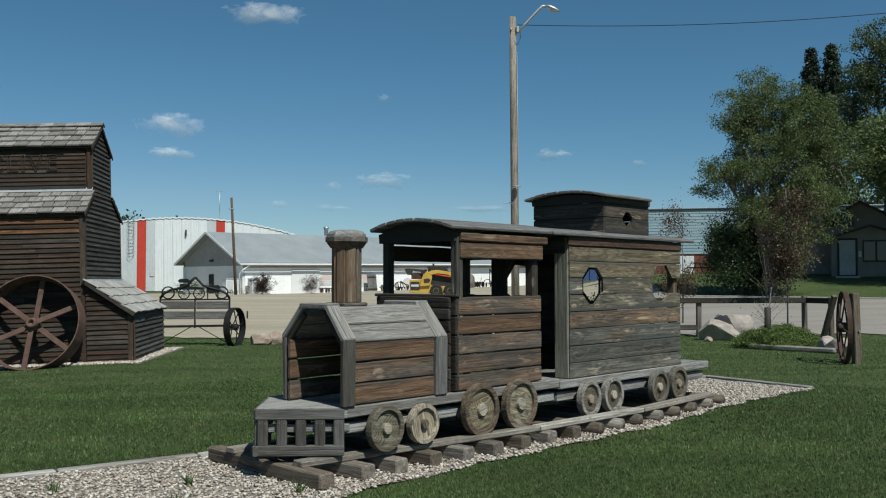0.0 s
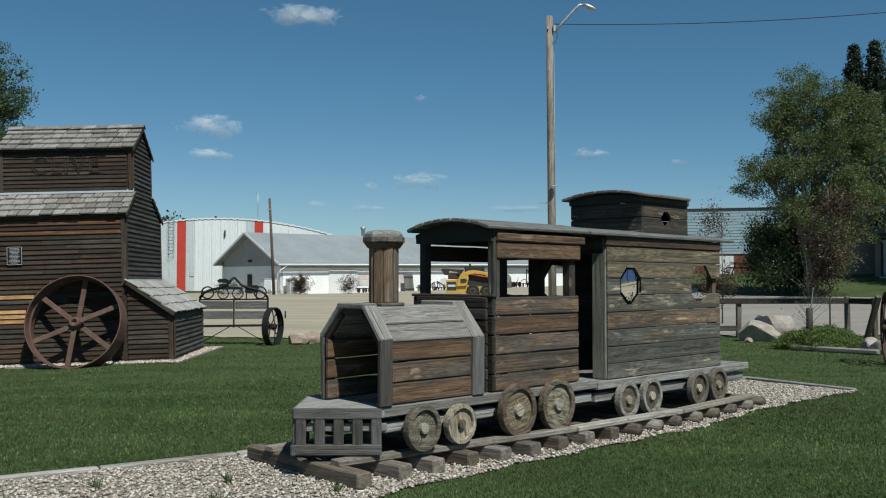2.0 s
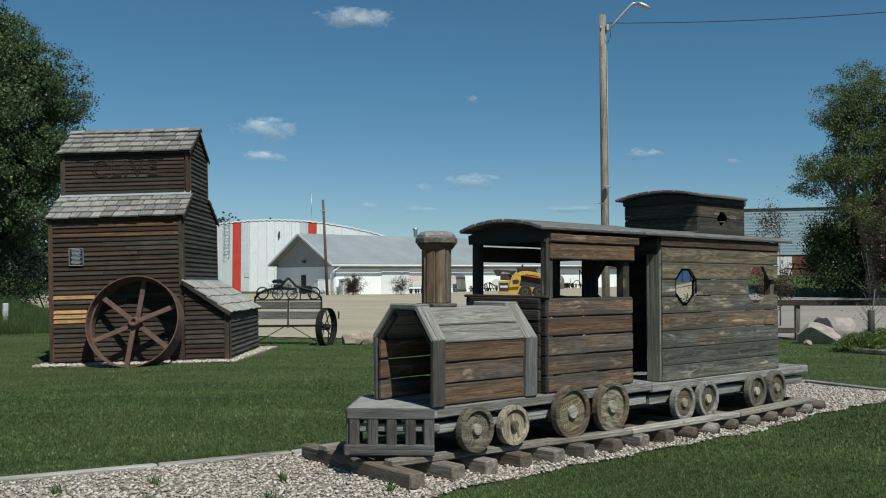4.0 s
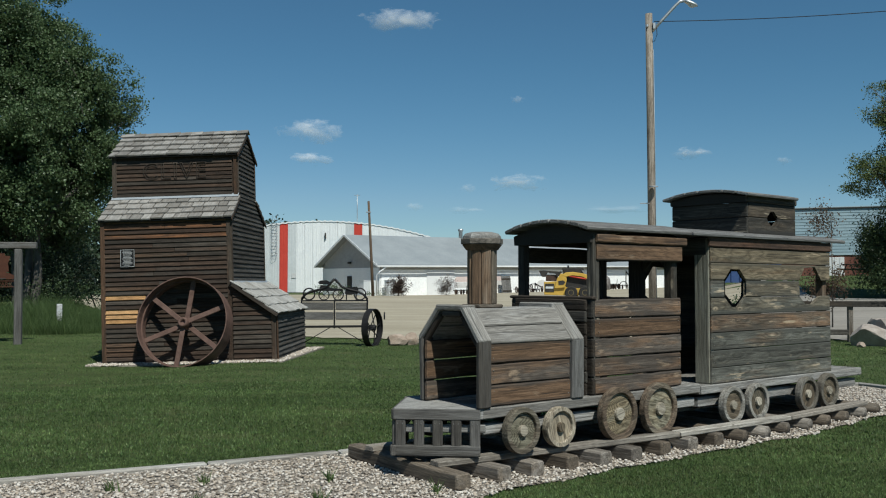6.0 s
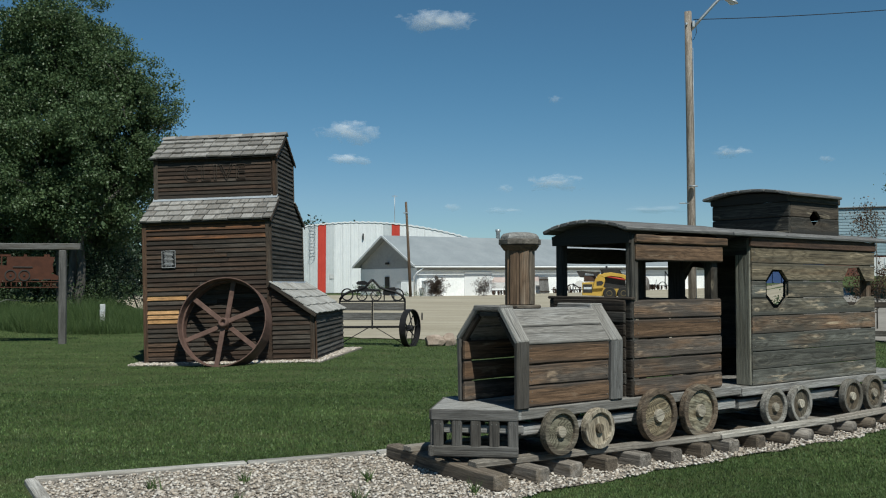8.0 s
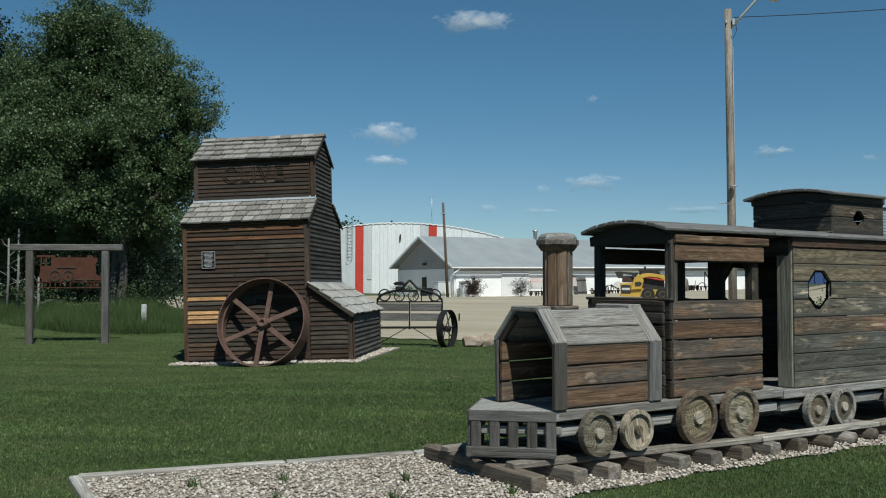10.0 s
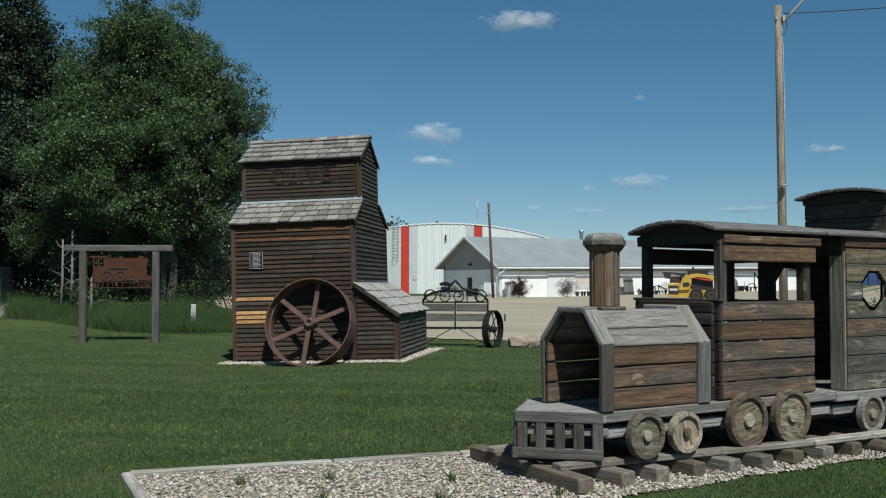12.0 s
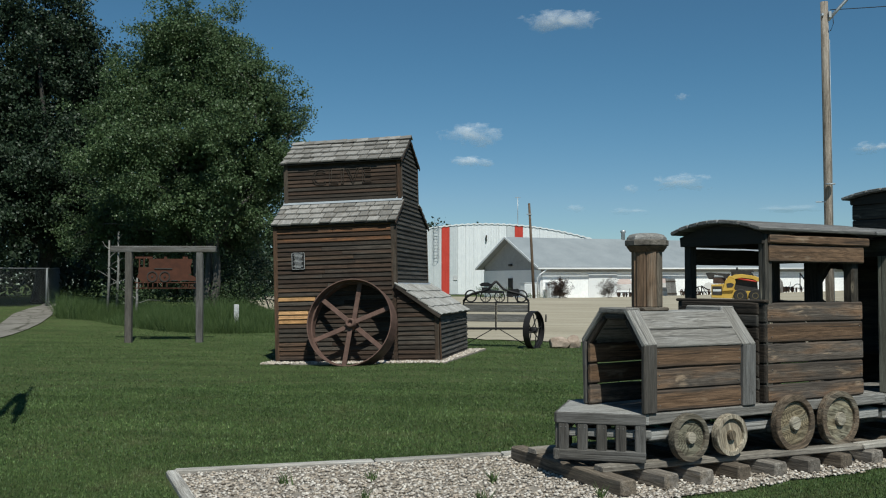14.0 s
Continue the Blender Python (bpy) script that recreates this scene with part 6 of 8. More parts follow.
def house():
    h = thing("house", pose(31.8, 50.9, 2.0, 0, 0, -32), "small grey stucco house with a gabled porch in the shade", "house")
    g = [(-2.9, -0.6), (4.6, -0.6), (4.6, 2.45), (0.75, 4.35), (-2.9, 2.45)]
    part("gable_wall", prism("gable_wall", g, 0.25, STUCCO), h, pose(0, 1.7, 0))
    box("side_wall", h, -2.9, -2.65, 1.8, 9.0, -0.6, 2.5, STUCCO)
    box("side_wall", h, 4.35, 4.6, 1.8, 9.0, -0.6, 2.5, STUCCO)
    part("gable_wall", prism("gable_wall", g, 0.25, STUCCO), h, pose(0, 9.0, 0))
    for a, c in (((-3.4, 2.15), (0.75, 4.45)), ((5.1, 2.15), (0.75, 4.45))):
        slab("roof", h, (a[0], 1.1, a[1]), (a[0], 9.5, a[1]), (c[0], 9.5, c[1]), (c[0], 1.1, c[1]), 0.12, DARK_TRIM)
    w = box("attic_window", h, -1.3, 0.35, 1.5, 1.56, 2.95, 3.75, DARK_TRIM)
    for x in (-1.22, -0.42):
        box("pane", w, x + 0.475 - 0.0, x + 1.19, -0.045, -0.032, -0.34, 0.34, GLASS_DARK)
    p = [(-0.85, -0.6), (3.4, -0.6), (3.4, 2.25), (1.25, 2.85), (-0.85, 2.25)]
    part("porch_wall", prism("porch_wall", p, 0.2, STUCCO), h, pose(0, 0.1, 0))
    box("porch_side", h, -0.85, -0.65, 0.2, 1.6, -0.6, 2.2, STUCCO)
    for a, c in (((-1.25, 2.14), (1.25, 2.92)), ((3.75, 2.14), (1.25, 2.92))):
        slab("porch_roof", h, (a[0], -0.4, a[1]), (a[0], 1.7, a[1]), (c[0], 1.7, c[1]), (c[0], -0.4, c[1]), 0.1, DARK_TRIM)
    f = box("door_frame", h, -0.52, 0.58, -0.06, 0.0, -0.05, 2.15, DARK_TRIM)
    d = box("door", h, -0.4, 0.46, -0.1, -0.062, 0.0, 2.04, GREY_PAINT, "plain pale grey door")
    part("handle", lathe("handle", [(0.03, 0), (0.035, 0.03), (0.0, 0.05)], STEEL, 10, True, "Y"), d, pose(0.34, -0.02, 0.0))
    win = box("porch_window", h, 0.85, 3.0, -0.05, 0.0, 0.75, 2.02, DARK_TRIM)
    for k in range(3):
        part("pane", bar(0.6, 1.1, 0.01, GLASS_DARK), win, pose(-0.7 + 0.7 * k, -0.032, 0))
    box("wall_plate", h, 0.62, 0.8, -0.03, 0.0, 1.05, 1.4, PAPER, "small pale plate with unreadable print")
    box("step", h, -0.6, 0.7, -0.9, 0.0, -0.5, -0.08, GREY_PAINT)
    box("step", h, -0.7, 0.8, -1.3, -0.9, -0.6, -0.25, GREY_PAINT)


house()

# ---- along the street ----


def rail_fence():
    f = thing("rail_fence", at(11.55, 26.06), "low dark-railed timber fence along the street", "fence")
    spots = [(-1.4, 0.06), (0.0, 0.0), (3.16, -0.28), (3.45, -1.2)]
    for x, y in spots:
        z = ground_z(11.55 + x, 26.06 + y) - ground_z(11.55, 26.06)
        beam("post", f, (x, y, z - 0.2), (x, y, z + 1.14), 0.13, 0.12, WOOD_TIE, side=(1, 0, 0))
    for (x0, y0), (x1, y1) in zip(spots, spots[1:]):
        beam("top_rail", f, (x0, y0 - 0.1, 1.06), (x1, y1 - 0.1, 1.06), 0.16, 0.05, WOOD_DARK)
        if x1 < 1:
            beam("lower_rail", f, (x0, y0 - 0.1, 0.28), (x1 - 0.1, y1 - 0.1, 0.28), 0.15, 0.05, WOOD_DARK)

    beam("end_brace", f, polar(30.65, 28.3) - Vector((11.55, 26.06, ground_z(11.55, 26.06))), polar(31.3, 27.6, 1.25) - Vector((11.55, 26.06, ground_z(11.55, 26.06))), 0.14, 0.11, WOOD_TIE, side=(1, 0, 0))


rail_fence()


def blue_skip():
    t = thing("waste_skip", Matrix.Translation(polar(18.0, 72)) @ pose(0, 0, 0, 0, 0, -10), "dark blue ribbed steel waste skip across the lot", "skip")
    part("body", prism("body", [(-2.6, 0.1), (2.6, 0.1), (2.9, 1.6), (-2.9, 1.6)], 1.8, BLUE_PAINT), t)
    for k in range(9):
        box("rib", t, -2.5 + 0.62 * k, -2.4 + 0.62 * k, -0.98, -0.9, 0.15, 1.55, BLUE_PAINT)
    box("rim", t, -3.0, 3.0, -1.0, -0.88, 1.55, 1.7, BLUE_PAINT)


blue_skip()

field_rock(at(11.42, 24.75, 0, 0, -8, 0.22), (0.7, 0.5, 0.52), 12, BOULDER, "broken grey-pink granite boulder with a dark split face", cuts_=9, deep=0.6, group="boulders by the street", faces=(((-0.35, -0.8, -0.6), 0.22), ((0.1, -0.2, 1.0), 0.55), ((-0.8, 0.1, 0.7), 0.5)))
field_rock(at(12.12, 25.05, 0, 0, -20, 0.36), (0.6, 0.46, 0.48), 17, BOULDER, "rounded pale pink granite boulder on the lawn's edge", cuts_=6, deep=0.78, group="boulders by the street", faces=(((-0.85, -0.5, 0.05), 0.62), ((0.0, 0.0, 1.0), 0.72)))
field_rock(at(11.05, 24.3, 0, 0, 30, 0.05), (0.16, 0.12, 0.1), 23, BOULDER_TAN, "small pale stone beside the boulders", group="boulders by the street")
field_rock(at(12.5, 20.75, 0, 0, 20, 0.1), (0.28, 0.2, 0.18), 31, BOULDER, "small pale stone in the planted bed", group="stones in the bed")
field_rock(at(12.22, 20.5, 0, 0, 70, 0.11), (0.3, 0.2, 0.21), 37, BOULDER, "small pale stone in the planted bed", group="stones in the bed")
field_rock(at(12.2, 20.1, 0, 0, 10, 0.12), (0.26, 0.22, 0.2), 41, BOULDER_DARK, "small dark stone in the planted bed", group="stones in the bed")
for _x, _y, _r, _k in ((12.75, 21.1, 0.17, 51), (12.95, 20.9, 0.2, 53), (12.6, 20.35, 0.15, 57), (12.85, 21.5, 0.19, 59), (12.4, 20.2, 0.12, 61)):
    field_rock(at(_x, _y, 0, 0, 40 * _k, 0.6 * _r), (_r * 1.25, _r, _r), _k, BOULDER, "small pale pink stone in the planted bed", group="stones in the bed")
field_rock(at(-0.98, 25.1, 0, 0, 10, 0.1), (0.36, 0.26, 0.2), 43, BOULDER_TAN, "pale split boulder beside the iron wheel", group="stones by the sign")
field_rock(at(-0.6, 25.3, 0, 0, 60, 0.12), (0.26, 0.2, 0.22), 47, BOULDER_TAN, "pale split boulder beside the iron wheel", group="stones by the sign")


def bed_log():
    a, c = Vector((10.85, 21.55, 0.07)), Vector((12.0, 19.75, 0.07))
    t = thing("edging_log", pose(0, 0, 0), "grey timber edging of the shrub bed", "edging")
    beam("log", t, a, c, 0.12, 0.14, WOOD_RAIL, ch=0.03)


bed_log()
spoked_wheel("traction_wheel", at(10.84, 17.52, 0, 0, 67, 0.72), 0.725, 0.09, 10, 8, RUST_DARK, "old rusty iron wheel fixed upright to a post", 0.035, 0.03, 0.1, 0.26)


def wheel_post():
    p = thing("wheel_post", at(10.97, 17.3), "weathered square timber post holding an iron wheel", "post")
    beam("post", p, (0, 0, -0.15), (-0.04, 0, 1.41), 0.15, 0.15, WOOD_TIE, side=(1, 0, 0), ch=0.015)
    part("bolt", lathe("bolt", [(0.02, 0), (0.02, 0.03), (0.0, 0.03)], STEEL, 8, False, "Y"), p, pose(0.0, -0.075, 0.66))


wheel_post()

# ---- iron garden sign with a spoked wheel ----


def iron_sign():
    s = thing("iron_sign_rail", at(-3.55, 25.1, 0, 0, -3), "black wrought-iron rail with grey boards, scrolls and a cut-out cart", "sign")
    W = 1.8
    beam("top_bar", s, (0, 0, 1.18), (W, 0, 1.19), 0.04, 0.04, IRON)
    beam("lower_bar", s, (0, 0, 0.49), (W, 0, 0.51), 0.06, 0.05, IRON)
    for x in (0.02, W / 2, W - 0.02):
        beam("upright", s, (x, 0, 0.45 if x > 0.1 and x < 1.7 else 0.0), (x, 0, 1.22), 0.04, 0.04, IRON, side=(1, 0, 0))
    for z0, z1 in ((0.94, 1.14), (0.68, 0.88)):
        for x0, x1 in ((0.04, W / 2 - 0.03), (W / 2 + 0.03, W - 0.04)):
            box("board", s, x0, x1, 0.0, 0.03, z0, z1, WOOD_POST)
    for x in (0.0, W):
        part("stay", tube("stay", [(W / 2 + (0.1 if x else -0.1), 0, 0.48), (x, 0, 0.02)], 0.012, IRON, 6), s)
    for sgn in (-1, 1):
        pts = [(W / 2 + sgn * d, 0, z) for d, z in ((0.0, 1.76), (0.1, 1.66), (0.2, 1.55), (0.4, 1.48), (0.62, 1.43), (0.78, 1.35), (0.88, 1.22))]
        part("scroll_arm", tube("scroll_arm", pts, 0.034, IRON, 6), s)
        part("scroll_ring", rim_band(0.17, 0.04, 0.034, IRON, 24), s, pose(W / 2 + sgn * 0.68, 0, 1.36))
    for x in (0.62, 1.0):
        w = part("cart_wheel", rim_band(0.15, 0.03, 0.026, IRON, 20), s, pose(x, 0, 1.34))
        for k in range(4):
            a = math.pi * k / 4
            beam("cart_spoke", w, (0.13 * math.cos(a), 0, 0.13 * math.sin(a)), (-0.13 * math.cos(a), 0, -0.13 * math.sin(a)), 0.014, 0.012, IRON, side=(0, 1, 0))
    part("cart_body", prism("cart_body", [(0.5, 1.44), (1.12, 1.44), (1.12, 1.5), (0.8, 1.52), (0.72, 1.58), (0.52, 1.6)], 0.02, IRON), s)
    part("cart_hood", prism("cart_hood", [(0.5, 1.62), (0.74, 1.62), (0.78, 1.68), (0.68, 1.73), (0.52, 1.72), (0.46, 1.67)], 0.02, IRON), s)
    part("ornament", prism("ornament", [(1.18, 1.36), (1.52, 1.36), (1.54, 1.5), (1.5, 1.56), (1.2, 1.54)], 0.02, IRON), s, None, "plain dark cut-out shape")
    for x in (1.22, 1.48):
        beam("ornament_stem", s, (x, 0, 1.2), (x, 0, 1.38), 0.03, 0.02, IRON, side=(1, 0, 0))


iron_sign()
CART_WHEEL = spoked_wheel("cart_wheel", at(-1.63, 24.85, 0, 0, 69, 0.48), 0.5, 0.17, 8, 10, IRON, "black spoked iron cart wheel standing beside the rail", 0.03, 0.025, 0.08, 0.2)

part("hitch_ring", rim_band(0.1, 0.03, 0.025, IRON, 20), CART_WHEEL, pose(0.42, -0.16, 0.3, 0, 0, 20), "small iron ring")

# ---- timber gateway with the rusted plate ----


def park_sign():
    s = thing("hanging_sign", at(-13.7, 26.2, 0, 0, 12), "weathered timber gateway with a rusted steel plate hung in it", "sign")
    W = 2.1
    for x, y in ((-0.05, 0.0), (W - 0.06, 0.0)):
        beam("post", s, (x, y, -0.1), (x - 0.02, y, 2.69), 0.2, 0.19, WOOD_POST, side=(1, 0, 0), ch=0.02)
    beam("crossbeam", s, (-0.6, 0, 2.78), (W + 0.4, 0, 2.79), 0.19, 0.2, WOOD_POST, ch=0.02)
    plate = [(0.51, 2.5), (0.96, 2.5), (0.97, 2.57), (1.04, 2.57), (1.05, 2.5), (1.51, 2.5), (1.51, 2.58), (1.66, 2.58), (1.66, 2.5), (1.8, 2.49), (1.77, 2.36), (1.74, 2.28), (1.77, 2.06),
             (1.69, 2.03), (1.79, 2.0), (1.92, 1.94), (1.98, 1.84), (0.3, 1.81), (0.17, 1.95), (0.21, 2.06), (0.21, 2.25), (0.51, 2.25)]
    part("plate", prism("plate", plate, 0.02, RUST_SIGN), s, pose(0, 0.02, 0), "rusted steel plate cut as an old locomotive")
    beam("plate_roof", s, (0.1, 0.02, 2.54), (0.62, 0.02, 2.54), 0.08, 0.02, RUST_SIGN)
    for x in (0.235, 0.37):
        beam("plate_post", s, (x, 0.02, 2.24), (x, 0.02, 2.52), 0.04, 0.02, RUST_SIGN, side=(1, 0, 0))
    for x in (0.62, 0.99):
        part("plate_wheel", rim_band(0.16, 0.012, 0.03, DARK_TRIM, 24), s, pose(x, -0.005, 1.965))
        part("plate_hub", rim_band(0.03, 0.012, 0.03, DARK_TRIM, 12), s, pose(x, -0.005, 1.965))
    beam("plate_rod", s, (0.68, -0.005, 2.2), (1.21, -0.005, 2.2), 0.035, 0.02, DARK_TRIM)
    for x in (1.18, 1.5):
        beam("plate_slot", s, (x, -0.005, 1.85), (x + 0.2, -0.005, 1.85), 0.025, 0.02, DARK_TRIM)
    for x in (0.35, 1.6):
        part("hanger", tube("hanger", [(x, 0.02, 2.5), (x, 0.02, 2.68)], 0.012, IRON, 6), s)
    for z in (1.62, 1.785):
        beam("letter_rail", s, (0.1, 0.02, z), (1.99, 0.02, z), 0.028, 0.02, RUST_SIGN)
    for x, w_ in ((0.2, 0.1), (0.34, 0.1), (0.48, 0.1), (0.62, 0.1), (0.76, 0.1), (0.9, 0.1), (1.04, 0.1)):
        beam("letter_bar", s, (x, 0.02, 1.71), (x + 0.03, 0.02, 1.71), 0.11, 0.02, RUST_SIGN)
    cu = bpy.data.curves.new("word", "FONT")
    cu.body, cu.size, cu.extrude = "PARK", 0.16, 0.006
    tmp = bpy.data.objects.new("word", cu)
    me = bpy.data.meshes.new_from_object(tmp)
    bpy.data.objects.remove(tmp)
    me.materials.clear()
    me.materials.append(RUST_SIGN)
    part("lettering", me, s, pose(1.48, 0.02, 1.64, 90, 0, 0), "cut rusted steel letters")


park_sign()


def marker_post():
    p = polar(-21.63, 34.6)
    t = thing("marker_post", Matrix.Translation(p), "short white plastic marker post in the long grass", "post")
    box("post", t, -0.09, 0.09, -0.03, 0.03, -0.1, 0.86, PAPER, ch=0.02)
    box("band", t, -0.092, 0.092, -0.034, 0.034, 0.6, 0.66, PALE_METAL)
    s = thing("leaning_stake", Matrix.Translation(polar(-19.9, 44.0)), "thin dark leaning stake beside the gravel lane", "stake")
    beam("stake", s, (0.3, 0, -0.05), (-0.1, 0, 0.95), 0.06, 0.05, DARK_TRIM, side=(1, 0, 0))


marker_post()


WIRE = plain("dull_galvanised_wire", (0.16, 0.17, 0.175), (0.22, 0.23, 0.235), 3.0, 0.6, 0.4)


def link_fence():
    """Chain-link fence: posts, a top rail and a woven wire sheet."""
    f = thing("chain_link_fence", pose(0, 0, 0), "grey chain-link fence with steel posts along the path", "fence")
    spots = [polar(-46, 40), polar(-41, 43), polar(-36.5, 45), polar(-32.12, 46), polar(-31.5, 60), polar(-31.05, 74), polar(-30.05, 86), polar(-29.3, 98), polar(-28.0, 112)]
    for p in spots:
        part("post", tube("post", [p - Vector((0, 0, 0.1)), p + Vector((0, 0, 1.75))], 0.05, WIRE, 8), f)
    for a, c in zip(spots, spots[1:]):
        part("top_rail", tube("top_rail", [a + Vector((0, 0, 1.72)), c + Vector((0, 0, 1.72))], 0.032, WIRE, 6), f)
        d, L = (c - a).normalized(), (c - a).length
        v, fc = [], []
        n, h, step = int(L / 0.065), 1.65, 0.065
        for sgn in (1, -1):
            for i in range(-26, n + 26):
                x0, z0 = i * step, 0.05
                x1, z1 = x0 + sgn * h, 0.05 + h
                ts = sorted(((0 - x0) / (x1 - x0), (L - x0) / (x1 - x0)))
                lo, hi = max(0.0, ts[0]), min(1.0, ts[1])
                if hi - lo < 0.02:
                    continue
                p, q = a + d * (x0 + (x1 - x0) * lo) + Vector((0, 0, z0 + (z1 - z0) * lo)), a + d * (x0 + (x1 - x0) * hi) + Vector((0, 0, z0 + (z1 - z0) * hi))
                k = len(v)
                t = d * 0.0018
                up = Vector((0, 0, 0.0018))
                side = d.cross(Vector((0, 0, 1))) * 0.0018
                v += [p - t - up, p + t + up, p + side, q - t - up, q + t + up, q + side]
                fc += [(k, k + 1, k + 4, k + 3), (k + 1, k + 2, k + 5, k + 4), (k + 2, k, k + 3, k + 5)]
        part("wire_mesh", mesh_from("wire_mesh", v, fc, WIRE), f)


link_fence()


def concrete_path():
    left = [(-44, 25.0), (-40, 29.0), (-36.5, 33.5), (-34.5, 37.0), (-34.2, 38.5), (-33.8, 41.2), (-32.95, 44.4), (-32.4, 47.0), (-31.9, 56)]
    right = [(-40, 22.0), (-37, 26.5), (-35.2, 31.0), (-33.9, 33.2), (-33.1, 35.0), (-32.4, 37.2), (-31.8, 40.6), (-31.7, 45.5), (-31.2, 56)]
    v, f = [], []
    for (a, d), (b_, e) in zip(left, right):
        v += [tuple(polar(a, d, 0.03)), tuple(polar(b_, e, 0.03))]
    for i in range(len(left) - 1):
        f.append((2 * i, 2 * i + 1, 2 * i + 3, 2 * i + 2))
    tagged(new("path", mesh_from("path", v, f, ASPHALT)), "worn pale concrete footpath with dark stains", "path", kind="structure")


concrete_path()
# ---- plants ----
LEAF_L = leaf("poplar_leaves", (0.05, 0.087, 0.034), (0.118, 0.168, 0.077), 0.3, 0.42)
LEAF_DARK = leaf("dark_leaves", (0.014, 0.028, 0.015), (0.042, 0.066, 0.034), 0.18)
LEAF_R = leaf("maple_leaves", (0.056, 0.085, 0.031), (0.19, 0.235, 0.088), 0.42, 0.55)
LEAF_TALL = leaf("tall_poplar_leaves", (0.045, 0.068, 0.03), (0.14, 0.172, 0.08), 0.3)
LEAF_RED = leaf("plum_leaves", (0.06, 0.036, 0.024), (0.13, 0.085, 0.05), 0.3)
LEAF_PLUM = leaf("dark_plum_leaves", (0.035, 0.022, 0.018), (0.075, 0.05, 0.035), 0.2)
LEAF_BUSH = leaf("juniper_sprays", (0.045, 0.078, 0.02), (0.2, 0.262, 0.07), 0.25, 0.7)
LEAF_SHRUB = leaf("shrub_leaves", (0.022, 0.042, 0.016), (0.07, 0.105, 0.04), 0.2)
LEAF_SPRUCE = leaf("spruce_needles", (0.018, 0.032, 0.02), (0.036, 0.056, 0.034), 0.1)
BARK = plain("grey_bark", (0.1, 0.092, 0.08), (0.2, 0.185, 0.165), 6.0, 0.9, 0.0, 40, 0.6, streak=(1, 1, 0.25))
# darker copy of the bark, with shade on the poplar's stems put in
BARK_POPLAR = plain("shade_toned_poplar_bark", (0.06, 0.055, 0.048), (0.13, 0.12, 0.105), 6.0, 0.9, 0.0, 40, 0.6, streak=(1, 1, 0.25))
BARK_DARK = plain("dark_bark", (0.03, 0.027, 0.024), (0.06, 0.055, 0.048), 6.0, 0.9, 0.0, 40, 0.6, streak=(1, 1, 0.25))
BARK_PALE = plain("pale_birch_bark", (0.13, 0.127, 0.118), (0.24, 0.232, 0.218), 6.0, 0.85, 0.0, 40, 0.4, streak=(1, 1, 2.5))


def leaf_cloud(centres, each, spread, size, rng, droop=0.0, long_=1.5):
    """Small folded leaves scattered round clump centres."""
    c = np.repeat(centres, each, axis=0)
    k = len(c)
    p = c + rng.normal(0, 1, (k, 3)) * np.array(spread)
    a = rng.normal(0, 1, (k, 3))
    a[:, 2] -= droop
    a /= np.linalg.norm(a, axis=1)[:, None]
    b_ = np.cross(a, rng.normal(0, 1, (k, 3)))
    b_ /= np.linalg.norm(b_, axis=1)[:, None]
    n = np.cross(a, b_)
    s = size * rng.uniform(0.6, 1.3, (k, 1))
    v = np.stack([p - a * s * long_ * 0.5, p + b_ * s * 0.5 + n * s * 0.12, p + a * s * long_ * 0.5, p - b_ * s * 0.5 + n * s * 0.12], 1)
    f = np.array([(0, 1, 2), (0, 2, 3)])[None] + 4 * np.arange(k)[:, None, None]
    return v.reshape(-1, 3), f.reshape(-1, 3)


def clumps(lobes, per, rng, inner=0.35, gap=0.0, puff=0.0):
    """Clump centres in lobes of (centre, radii); more of them towards the outside, thinned by gaps. With puff, they gather on boughs of that radius."""
    out = []
    for c, r in lobes:
        k = int(per * (r[0] * r[1] * r[2]) ** (2 / 3) / 4)
        if puff:
            m = max(6, int(4.0 * (r[0] * r[1] * r[2]) ** (2 / 3) / puff ** 2))
            d = rng.normal(0, 1, (m, 3))
            d /= np.linalg.norm(d, axis=1)[:, None]
            boughs = np.array(c) + d * rng.uniform(inner, 0.96, (m, 1)) * np.array(r)
            q = boughs[rng.integers(0, m, k)] + np.clip(rng.normal(0, 0.55, (k, 3)), -1.3, 1.3) * np.array((puff, puff, puff * 0.7))
            out.append(q)
            continue
        d = rng.normal(0, 1, (k, 3))
        d /= np.linalg.norm(d, axis=1)[:, None]
        rad = (inner ** 3 + (1 - inner ** 3) * rng.uniform(0, 1, (k, 1))) ** (1 / 3)
        q = np.array(c) + d * rad * np.array(r)
        wob = np.array([noise.noise(Vector(x) * 0.55) for x in q])
        q = np.array(c) + (q - np.array(c)) * (1 + 0.28 * wob)[:, None]
        out.append(q[wob > -0.35 + gap])
    return np.concatenate(out)


def limb(a, b_, r, rng, bend=0.25, n=6, taper=0.35):
    a, b_ = Vector(a), Vector(b_)
    L = (b_ - a).length
    off = Vector((rng.uniform(-1, 1), rng.uniform(-1, 1), rng.uniform(0, 0.6))) * L * bend * 0.4
    return [a.lerp(b_, i / n) + off * math.sin(math.pi * i / n) for i in range(n + 1)], r, taper


